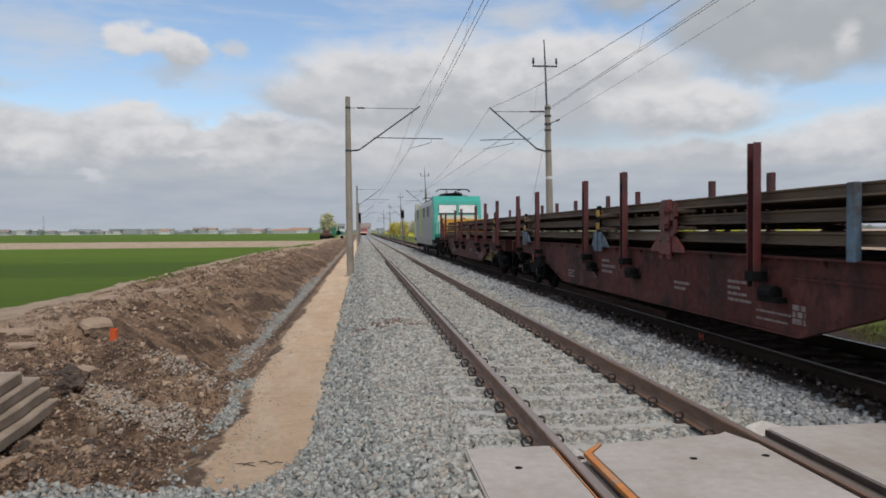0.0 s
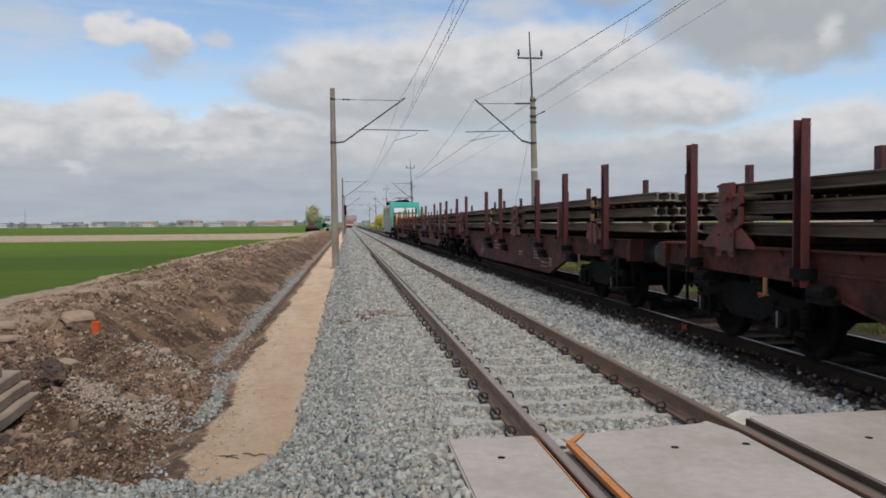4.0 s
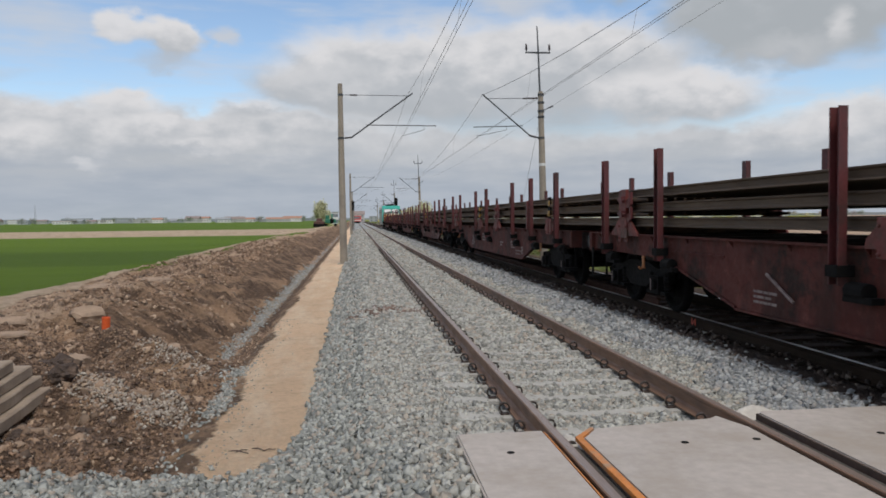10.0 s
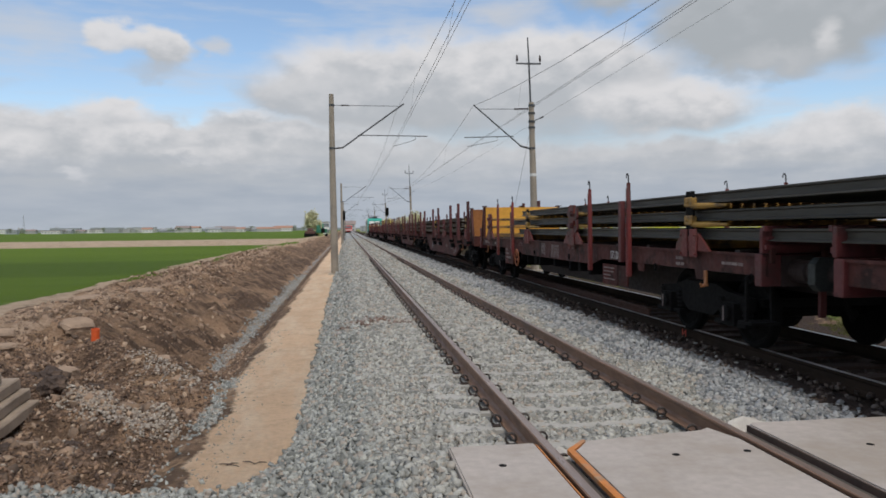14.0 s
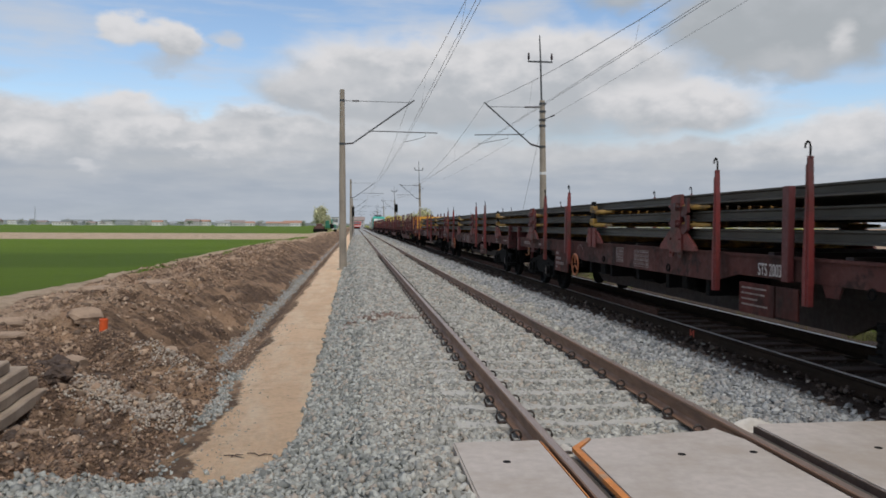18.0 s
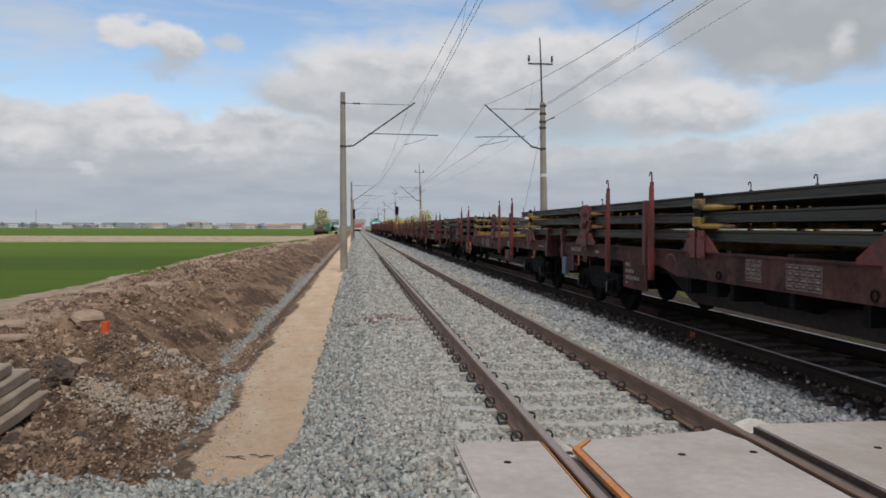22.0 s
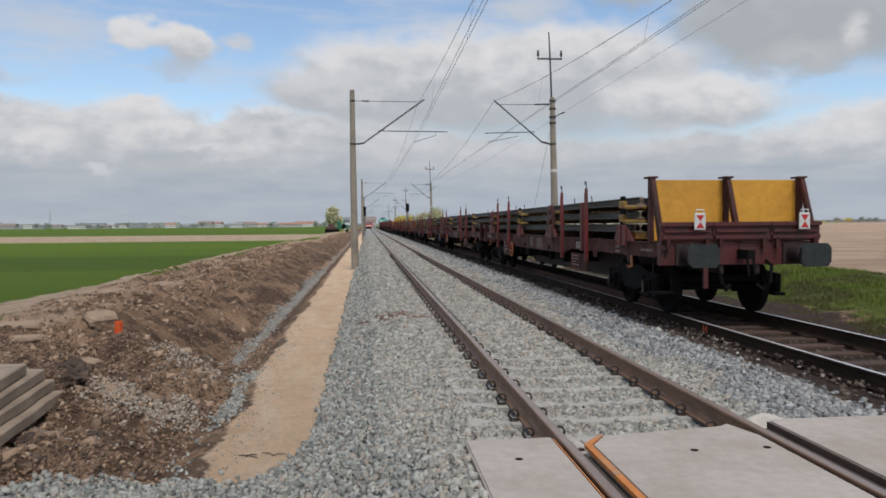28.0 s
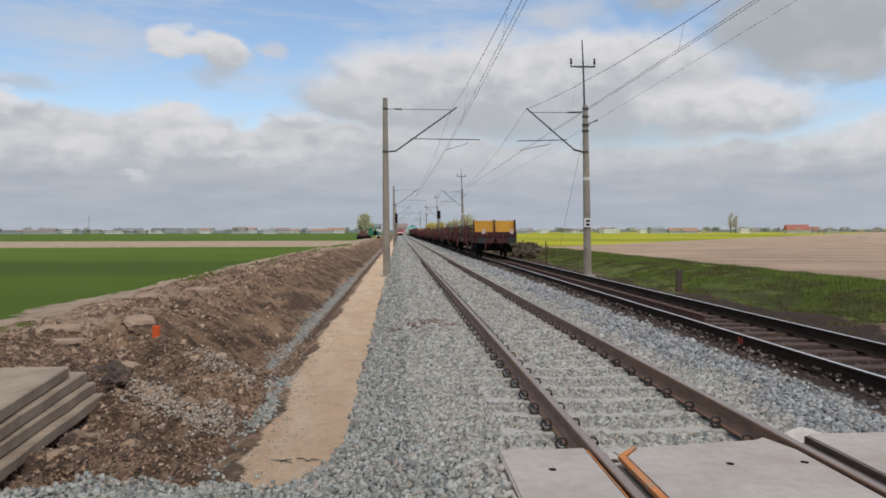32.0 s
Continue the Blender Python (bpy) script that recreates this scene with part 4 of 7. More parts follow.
# ---- level crossing plates and small things beside the track ----
def build_crossing():
    def plate(name, outline, z0, z1, label, holes):
        ob = thing(name, None, None, label, "concrete plate", "crossing plates", "", pose(0, 0, 0))
        geo = prism(outline, "z", z0, z1)
        me = mesh_of("slab", geo, CONCRETE)
        bm = bmesh.new()
        bm.from_mesh(me)
        bmesh.ops.bevel(bm, geom=[e for e in bm.edges], offset=0.012, segments=2, affect="EDGES")
        bm.to_mesh(me)
        bm.free()
        part("slab", None, None, ob, "", data=me)
        for hx, hy in holes:
            part("lifting_socket", lathe([(0.026, -0.001), (0.026, 0.003), (0.017, 0.004), (0.016, 0.0035)], 12, "z", (hx, hy, z1)), BLACK_STEEL, ob, "dark lifting socket")
        return ob
    left = plate("crossing_plate", [(0.70, 2.0), (1.325, 2.0), (1.325, 5.24), (0.70, 5.235)], -0.16, 0.0, "pale concrete crossing plate outside the rail", [(0.994, 4.764), (0.99, 2.6)])
    part("edge_angle", prism([(1.328, 2.0), (1.337, 2.0), (1.337, 5.2), (1.328, 5.235)], "z", -0.03, -0.006), ORANGE_EDGE, left, "orange painted steel edge")
    mid = plate("crossing_plate", [(1.545, 2.0), (2.80, 2.0), (2.80, 5.06), (2.71, 5.40), (2.62, 5.33), (1.69, 5.19), (1.545, 4.98)], -0.15, 0.012, "pale concrete crossing plate between the rails with an orange edge",
                [(2.179, 4.771), (2.687, 4.773), (2.18, 2.6), (2.69, 2.6)])
    part("edge_angle", prism([(1.500, 2.0), (1.543, 2.0), (1.543, 4.984), (1.688, 5.194), (1.668, 5.214), (1.496, 5.0)], "z", -0.016, 0.013), ORANGE_EDGE, mid, "orange painted steel edge")
    right = plate("crossing_plate", [(3.06, 2.0), (4.3, 2.0), (4.3, 5.47), (3.10, 5.47), (3.06, 5.42)], -0.15, 0.012, "pale concrete crossing plate outside the far rail", [(3.6, 4.78), (3.9, 2.6)])
    part("edge_angle", prism([(3.045, 2.0), (3.057, 2.0), (3.057, 5.42), (3.045, 5.42)], "z", -0.06, 0.0055), WOOD_POST, right, "dark steel edge")

    for x0, x1, y1 in ((1.346, 1.366, 5.2), (1.438, 1.494, 4.95), (2.805, 2.872, 5.0), (2.945, 3.04, 5.4)):
        thing("flangeway_fill", box(x0, x1, 2.0, y1, -0.19, -0.04), FILL, "dark packed grit in the groove beside the rail", "grit", "flangeway grit")

    def rag(name, cx, cy, w, d, seed, z):
        rng = np.random.RandomState(seed)
        n = 11
        g = np.linspace(-1, 1, n)
        X, Y = np.meshgrid(g, g)
        zz = 0.045 * wobble(X, Y, 1.3, seed) + 0.02 * wobble(X, Y, 3.1, seed + 1) + 0.05 * (1 - X * X) * (1 - Y * Y)
        top = np.stack([cx + X * w * (1 + 0.2 * wobble(X, Y, 0.8, seed + 2)), cy + Y * d * (1 + 0.3 * wobble(X, Y, 0.9, seed + 3)), z + zz], -1).reshape(-1, 3)
        low = top - np.array([0, 0, 0.012])
        v = [tuple(p) for p in top] + [tuple(p) for p in low]
        k = n * n
        f = []
        for j in range(n - 1):
            for i in range(n - 1):
                a = j * n + i
                f += [(a, a + 1, a + n + 1, a + n), (k + a, k + a + n, k + a + n + 1, k + a + 1)]
        rim = [i for i in range(n)] + [j * n + n - 1 for j in range(1, n)] + [n * n - 1 - i for i in range(1, n)] + [j * n for j in range(n - 2, 0, -1)]
        f += [(rim[i], k + rim[i], k + rim[(i + 1) % len(rim)], rim[(i + 1) % len(rim)]) for i in range(len(rim))]
        thing(name, (v, f), CLOTH, "crumpled pale scrap of fabric caught beside a crossing plate", "fabric scrap", smooth=True)
    rag("fabric_scrap", 1.60, 5.30, 0.13, 0.14, 3, -0.14)
    rag("fabric_scrap", 3.22, 5.72, 0.20, 0.12, 8, -0.10)


def build_bank_things():
    """The stack of slabs, the marker and the broken concrete on the bank."""
    rng = random.Random(9)
    for i, (dx, dy, turn, z) in enumerate([(0.0, 0.0, 4.5, -0.46), (-0.10, 0.03, 4.5, -0.333), (-0.19, 0.0, 6.0, -0.206), (-0.24, -0.36, 7.5, -0.079)]):
        geo = cbox(-1.5, 0.0, -3.4, 0.0, 0.0, 0.122, 0.014)
        bm = bmesh.new()
        vs = [bm.verts.new(p) for p in geo[0]]
        for q in geo[1]:
            bm.faces.new([vs[k] for k in q])
        bmesh.ops.subdivide_edges(bm, edges=bm.edges, cuts=6, use_grid_fill=True)
        for v in bm.verts:
            n = noise.noise(v.co * 2.6 + Vector((i * 7, 0, 0)))
            v.co.x += 0.03 * n * (v.co.x > -0.2)
            v.co.y += 0.04 * noise.noise(v.co * 3.1) * (v.co.y > -0.2)
            v.co.z += 0.006 * noise.noise(v.co * 6)
        me = bpy.data.meshes.new("concrete_slab")
        bm.to_mesh(me)
        bm.free()
        me.materials.append(OLD_CONCRETE)
        ob = new("concrete_slab", me)
        ob.matrix_basis = pose(-3.45 + dx, 8.97 + dy, z, 0.6, 0.5 * (i % 2), turn)
        tagged(ob, "weathered brown-grey concrete road slab in a low stack" if i < 3 else "top slab of a concrete stack with stained broken surface", "concrete slab", "stack of slabs")
    for x, y, r in ((-3.62, 9.75, 0.17), (-3.45, 9.35, 0.15), (-3.95, 10.1, 0.14), (-3.05, 9.55, 0.11), (-3.2, 7.5, 0.10), (-2.75, 7.9, 0.09)):
        bm = bmesh.new()
        bmesh.ops.create_icosphere(bm, subdivisions=4, radius=1.0)
        seed = Vector((x * 5, y * 5, 2))
        for v in bm.verts:
            v.co *= r * (1 + 0.35 * noise.noise(v.co * 1.3 + seed) + 0.22 * noise.noise(v.co * 3.2 + seed) + 0.12 * noise.noise(v.co * 7 + seed))
            v.co.z *= 0.8
        bm.verts.index_update()
        geo = [tuple(v.co) for v in bm.verts], [tuple(v.index for v in f.verts) for f in bm.faces]
        bm.free()
        thing("earth_clod", geo, DARK_EARTH, "large dark clod of dug earth on the heap", "soil", "earth clods", at=pose(x, y, float(land(x, y)) + r * 0.3, 0, 0, x * 90))
    z = float(land(-4.17, 13.15))
    tub = thing("marker_tube", lathe([(0.066, -0.12), (0.066, 0.19), (0.069, 0.192), (0.069, 0.222), (0.06, 0.224), (0.058, 0.15)], 20, "z"), ORANGE_TUBE, "short bright orange plastic tube standing in the soil", "marker", at=pose(-4.17, 13.15, z, 2, 3, 0), smooth=False)
    for x, y, w, d, h, tilt, turn in [(-4.62, 13.7, 0.26, 0.20, 0.07, 24, 40), (-5.85, 13.3, 0.34, 0.18, 0.08, 16, 25), (-6.3, 12.4, 0.13, 0.12, 0.10, 20, 50), (-5.35, 12.3, 0.28, 0.15, 0.05, 8, -10), (-3.9, 11.0, 0.2, 0.14, 0.1, 12, 70),
                                  (-2.95, 12.4, 0.16, 0.12, 0.1, 15, 20), (-5.6, 17.5, 0.4, 0.2, 0.08, 9, 40), (-5.3, 21, 0.4, 0.25, 0.1, 9, 10)]:
        bm = bmesh.new()
        bmesh.ops.create_icosphere(bm, subdivisions=3, radius=1.0)
        seed = Vector((x * 3, y * 3, 0))
        for v in bm.verts:
            k = max(abs(v.co.x), abs(v.co.y), abs(v.co.z)) ** 0.75
            q = v.co / k
            q *= 1 + 0.22 * noise.noise(v.co * 1.4 + seed) + 0.09 * noise.noise(v.co * 4 + seed)
            v.co = Vector((q.x * w, q.y * d, max(-h, min(h * 0.9, q.z * h * 1.25))))
        bm.verts.index_update()
        pts, fcs = [tuple(v.co) for v in bm.verts], [tuple(v.index for v in f.verts) for f in bm.faces]
        bm.free()
        thing("concrete_lump", (pts, fcs), LUMP, "broken flat lump of concrete half sunk in soil", "rubble", "broken concrete", at=pose(x, y, float(land(x, y)) + h * 0.35, tilt, 0, turn))
    # twigs dropped on the sandy path
    for k in range(4):
        x, y, a = -1.05 + 0.08 * k + rng.uniform(-0.06, 0.06), 6.85 + rng.uniform(-0.08, 0.08), rng.uniform(-0.7, 0.7)
        z, h = float(land(x, y)) + 0.008, rng.uniform(0.05, 0.12)
        thing("twig", tube([(x - h * math.cos(a), y - h * math.sin(a), z), (x, y, z + 0.012), (x + h * math.cos(a), y + h * math.sin(a), z)], [0.004, 0.006, 0.003], 5), WOOD_POST, "short dark twig lying on the sandy path", "twig", "twigs")
    # posts of the verge
    for x, y, h in [(10.6, 27.8, 0.95)]:
        z = float(land(x, y)) - 0.1
        thing("verge_post", cbox(-0.115, 0.115, -0.06, 0.06, 0, h, 0.02), WOOD_POST, "short dark rusty post standing in the grass verge", "post", at=pose(x, y, z))
    for x, y, h in [(9.4, 47, 1.3), (9.9, 50, 1.7)]:
        z = float(land(x, y)) - 0.1
        thing("verge_stake", cyl((0, 0, 0), (0, 0, h), 0.035, 7), WOOD_POST, "thin brown stake beside the old track", "post", "verge stakes", at=pose(x, y, z))


# ---- overhead line ----
POLES_Y = [35.5, 104.0, 172.0, 240.0, 308.0]


def sag(a, b, drop, n=20):
    a, b = Vector(a), Vector(b)
    return [tuple(a.lerp(b, i / n) - Vector((0, 0, drop * 4 * (i / n) * (1 - i / n)))) for i in range(n + 1)]


def insulator(p, q, r=0.05):
    p, q = Vector(p), Vector(q)
    n = 6
    pts, rad = [], []
    for i in range(n * 2 + 1):
        pts.append(tuple(p.lerp(q, i / (2 * n))))
        rad.append(r if i % 2 else r * 0.5)
    return tube(pts, rad, 8)


def left_mast():
    """Concrete mast with a bracket over the new track; origin at the track's centre line, rail height."""
    ob = thing("catenary_mast", None, None, "tall slender concrete mast with a steel bracket carrying wires", "catenary mast", "catenary masts")
    x = -2.755
    part("pole", tube([(x + 0.06, 0, -0.75), (x + 0.02, 0, 3.5), (x, 0, 7.82)], [0.175, 0.15, 0.11], 12), POLE_CONCRETE, ob)
    part("footing", cbox(x - 0.25, x + 0.30, -0.25, 0.25, -0.80, -0.52, 0.03), POLE_CONCRETE, ob)
    part("cap_band", lathe([(0.145, 5.26), (0.145, 5.36)], 12, "z", (x + 0.01, 0, 0)), GALV, ob)
    part("cap_band", lathe([(0.125, 7.26), (0.125, 7.36)], 12, "z", (x + 0.01, 0, 0)), GALV, ob)
    part("bracket_tube", tube([(x + 0.14, 0, 5.31), (x + 0.50, 0, 5.35), (0.62, 0, 7.42)], 0.034, 7), GALV, ob)
    part("tie_rod", tube([(x + 0.12, 0, 7.31), (0.35, 0, 7.30)], 0.014, 5), GALV, ob)
    part("insulator", insulator((x + 0.45, 0, 7.31), (x + 0.80, 0, 7.31), 0.045), INSULATOR, ob)
    part("insulator", insulator((x + 0.2, 0, 5.32), (x + 0.50, 0, 5.35), 0.05), INSULATOR, ob)
    part("registration_tube", tube([(-1.55, 0, 5.93), (1.72, 0, 5.90)], 0.024, 6), GALV, ob)
    part("steady_arm", tube([(1.15, 0, 5.92), (1.15, 0, 5.74), (0.95, 0, 5.66), (0.1, 0, 5.42)], 0.012, 5), GALV, ob)
    return ob


def right_mast():
    """Concrete mast of the old track with a lattice-thin top mast, crossarm and insulators."""
    ob = thing("line_mast", None, None, "concrete mast with a thin top mast, crossarm and steel bracket", "catenary mast", "line masts")
    x = 3.08
    part("pole", tube([(x + 0.09, 0, -0.75), (x + 0.02, 0, 3.5), (x - 0.06, 0, 7.55)], [0.20, 0.165, 0.125], 12), POLE_CONCRETE, ob)
    part("footing", cbox(x - 0.28, x + 0.42, -0.28, 0.28, -0.85, -0.50, 0.03), POLE_CONCRETE, ob)
    part("top_mast", tube([(x - 0.08, 0, 7.1), (x - 0.16, 0, 9.4), (x - 0.22, 0, 10.65)], [0.05, 0.042, 0.028], 7), GALV, ob)
    part("crossarm", box(x - 0.78, x + 0.42, -0.03, 0.03, 9.36, 9.43), GALV, ob)
    for d in (-0.74, 0.38):
        part("pin_insulator", lathe([(0.02, 9.43), (0.02, 9.5), (0.055, 9.52), (0.06, 9.62), (0.04, 9.72), (0.05, 9.76), (0.03, 9.80)], 10, "z", (x + d, 0, 0)), INSULATOR, ob)
    for z, r in ((7.35, 0.16), (6.98, 0.165), (6.58, 0.17), (6.30, 0.17), (5.30, 0.17)):
        part("clamp_band", lathe([(r, z), (r, z + 0.09)], 12, "z", (x - 0.04, 0, 0)), GALV, ob)
    part("bracket_tube", tube([(x - 0.2, 0, 5.35), (x - 0.55, 0, 5.42), (0.20, 0, 7.40)], 0.034, 7), GALV, ob)
    part("tie_rod", tube([(x - 0.9, 0, 7.22), (0.35, 0, 7.20)], 0.014, 5), GALV, ob)
    part("insulator", insulator((x - 0.2, 0, 7.24), (x - 0.92, 0, 7.22), 0.05), INSULATOR, ob)
    part("insulator", insulator((x - 0.25, 0, 5.37), (x - 0.65, 0, 5.47), 0.055), INSULATOR, ob)
    part("registration_tube", tube([(-0.25, 0, 5.85), (2.15, 0, 5.92)], 0.024, 6), GALV, ob)
    part("steady_arm", tube([(1.35, 0, 5.9), (1.35, 0, 5.72), (1.1, 0, 5.66), (-0.1, 0, 5.42)], 0.012, 5), GALV, ob)
    part("wire_arm", tube([(x - 0.05, 0, 6.62), (x + 0.42, 0, 6.82)], 0.02, 5), GALV, ob)
    part("insulator", insulator((x + 0.36, 0, 6.79), (x + 0.55, 0, 6.87), 0.045), INSULATOR, ob)
    board = part("number_board", cbox(x - 0.14, x + 0.20, -0.215, -0.195, 1.75, 2.18, 0.004), WHITE_PAINT, ob, "small white number board")
    for z in (2.0, 1.83):
        part("marking_bar", box(x - 0.06, x + 0.12, -0.222, -0.216, z, z + 0.10), BLACK_STEEL, board, "dark bar in place of a number")
    part("white_band", lathe([(0.168, 4.0), (0.167, 4.13)], 14, "z", (x + 0.01, 0, 0)), WHITE_PAINT, ob)
    return ob


def build_overhead():
    lm, rm = left_mast(), right_mast()
    lm.matrix_basis, rm.matrix_basis = pose(TRACK_1, POLES_Y[0], 0), pose(TRACK_2, POLES_Y[0], 0)
    for y in POLES_Y[1:]:
        copy_thing(lm, pose(TRACK_1, y, 0))
        copy_thing(rm, pose(TRACK_2 + 0.2, y + 3.0, 0))
    ends = [-34.0] + POLES_Y
    runs = [("messenger_wire", TRACK_1, (0.33, 7.26), -0.32, 1.25, 0.0072), ("contact_wire", TRACK_1, (0.14, 5.40), -0.40, 0.06, 0.0055), ("contact_wire", TRACK_1, (0.06, 5.40), -0.48, 0.06, 0.0055),
            ("messenger_wire", TRACK_2, (0.20, 7.36), 0.05, 1.72, 0.0085), ("contact_wire", TRACK_2, (0.03, 5.39), 0.03, 0.06, 0.0055), ("contact_wire", TRACK_2, (-0.05, 5.39), -0.05, 0.06, 0.0055)]
    for name, tx, (dx, z), dx2, drop, r in runs:
        pts = []
        for a, b in zip(ends[:-1], ends[1:]):
            s, e = (dx, dx2) if ends.index(a) % 2 else (dx2, dx)
            seg = sag((tx + s, a, z), (tx + e, b, z), drop, 14)
            pts += seg if not pts else seg[1:]
        thing(name, tube(pts, r, 5), DARK_WIRE, "thin dark overhead wire strung above a railway track", "overhead wire", "overhead wires")
    pts = []
    for a, b in zip(ends[:-1], ends[1:]):
        seg = sag((TRACK_2 + 3.62, a, 6.9 if a > 0 else 7.7), (TRACK_2 + 3.62, b, 6.9), 0.35 if a > 0 else 0.05, 12)
        pts += seg if not pts else seg[1:]
    thing("return_wire", tube(pts, 0.005, 5), DARK_WIRE, "thin return wire hung from the masts of the old track", "overhead wire", "overhead wires")
    # droppers between messenger and contact wire
    for tx, dx, dx2, mz, cx, cx2, cz, dip in ((TRACK_1, 0.33, -0.32, 7.26, 0.14, -0.40, 5.40, 1.25), (TRACK_2, 0.20, 0.05, 7.36, 0.03, 0.03, 5.39, 1.72)):
        for a, b, ks in ((ends[0], ends[1], (8, 10, 12)), (ends[1], ends[2], (2, 6, 9, 12))):
            for k in ks:
                k = k / 14
                y = a + (b - a) * k
                (m0, m1), (c0, c1) = ((dx2, dx), (cx2, cx)) if a < 0 else ((dx, dx2), (cx, cx2))
                top = (tx + m0 + (m1 - m0) * k, y, mz - dip * 4 * k * (1 - k))
                low = (tx + c0 + (c1 - c0) * k, y, cz - 0.06 * 4 * k * (1 - k))
                thing("dropper", tube([top, low], 0.0035, 4), DARK_WIRE, "short vertical dropper between two overhead wires", "overhead wire", "droppers")
    # stay wire of the mast
    thing("stay_wire", tube([(TRACK_2 + 3.03, 35.7, 6.3), (TRACK_2 + 3.6, 45.0, -0.6)], 0.008, 5), DARK_WIRE, "slanting stay wire of a mast", "stay wire")


def build_signals():
    for x, y, h, lab in ((-0.45, 128.0, 4.9, "dark colour-light signal on a slim mast beside the new track"), (8.1, 150.0, 6.0, "dark colour-light signal on a slim mast beyond the train")):
        ob = thing("railway_signal", None, None, lab, "signal", "signals", "", pose(x, y, -0.6))
        part("mast", cyl((0, 0, 0), (0, 0, h - 1.2), 0.07, 8), GALV, ob)
        part("background_plate", cbox(-0.34, 0.34, -0.06, 0.02, h - 1.25, h + 0.35, 0.05), BLACK_STEEL, ob)
        for k in range(3):
            part("lens_hood", lathe([(0.11, -0.28), (0.11, -0.05), (0.09, -0.05)], 10, "y", (0, 0, h - 0.95 + 0.45 * k)), BLACK_STEEL, ob)
        part("ladder", join(box(0.12, 0.15, 0.05, 0.08, 0, h - 0.4), box(0.32, 0.35, 0.05, 0.08, 0, h - 0.4), *[box(0.12, 0.35, 0.055, 0.075, z, z + 0.03) for z in np.arange(0.4, h - 0.6, 0.35)]), GALV, ob)
# ---- the train: lengths are along the track, with a vehicle's front coupling at its origin ----
RUN = [(0, -0.53), (2, 14.80), (4, 30.0), (6, 45.19), (8, 60.63), (10, 76.4), (12, 92.47), (14, 108.78), (16, 125.26), (18, 141.82), (20, 158.41), (22, 174.98), (24, 191.57), (26, 208.25), (28, 225.04), (30, 241.91), (32, 258.91)]
LONG_A, LONG_B = 21.3, 18.8
MID = TRACK_2 - 0.04


def wheelset(parent, y, z=0.46):
    w = part("wheelset", cyl((-0.82, 0, 0), (0.82, 0, 0), 0.075, 10), BLACK_STEEL, parent, "", pose(0, y, z))
    for s in (-1, 1):
        part("wheel", lathe([(0.46, 0.0), (0.46, s * 0.10), (0.43, s * 0.125), (0.38, s * 0.12), (0.34, s * 0.06), (0.14, s * 0.05), (0.12, s * 0.13), (0.05, s * 0.14)], 24, "x", (s * 0.69, 0, 0)) if s > 0 else
             lathe([(0.46, 0.0), (0.46, -0.10), (0.43, -0.125), (0.38, -0.12), (0.34, -0.06), (0.14, -0.05), (0.12, -0.13), (0.05, -0.14)], 24, "x", (-0.69, 0, 0)), BLACK_STEEL, w)
    return w


def side_frame(s):
    x0, x1 = s * 0.96, s * 1.06
    a, b = min(x0, x1), max(x0, x1)
    prof = [(-1.25, 0.50), (-1.25, 0.66), (-0.75, 0.70), (-0.45, 0.78), (0.45, 0.78), (0.75, 0.70), (1.25, 0.66), (1.25, 0.50), (0.6, 0.50), (0.35, 0.36), (-0.35, 0.36), (-0.6, 0.50)]
    parts = [prism(prof, "x", a, b)]
    for y in (-0.9, 0.9):
        parts += [box(min(s * 0.95, s * 1.14), max(s * 0.95, s * 1.14), y - 0.15, y + 0.15, 0.30, 0.58), lathe([(0.10, s * 1.06), (0.10, s * 1.19), (0.07, s * 1.20)], 12, "x", (0, y, 0.46))]
        for d in (-0.28, 0.28):
            parts.append(lathe([(0.075 if i % 2 else 0.055, 0.36 + 0.028 * i) for i in range(11)], 9, "z", (s * 1.03, y + d, 0)))
            parts.append(box(min(s * 0.94, s * 1.12), max(s * 0.94, s * 1.12), y + d - 0.10, y + d + 0.10, 0.30, 0.35))
    return join(*parts)


def bogie(parent, y):
    b = part("bogie", join(cbox(-1.0, 1.0, -0.22, 0.22, 0.52, 0.76, 0.02), box(-0.9, 0.9, -1.28, -1.18, 0.55, 0.65), box(-0.9, 0.9, 1.18, 1.28, 0.55, 0.65)), BLACK_STEEL, parent, "black two-axle bogie", pose(0, y, 0))
    for s in (-1, 1):
        part("side_frame", side_frame(s), BLACK_STEEL, b)
        for k in (-0.9, 0.9):
            part("axle_mark", box(min(s * 1.201, s * 1.206), max(s * 1.201, s * 1.206), k - 0.012, k + 0.012, 0.36, 0.54), LETTER, b, "white chalk mark on the axle cover")
            part("brake_block", box(min(s * 0.66, s * 0.80), max(s * 0.66, s * 0.80), k * 0.4 - 0.05, k * 0.4 + 0.05, 0.3, 0.62), BLACK_STEEL, b)
    for k in (-0.9, 0.9):
        wheelset(b, k)
    return b


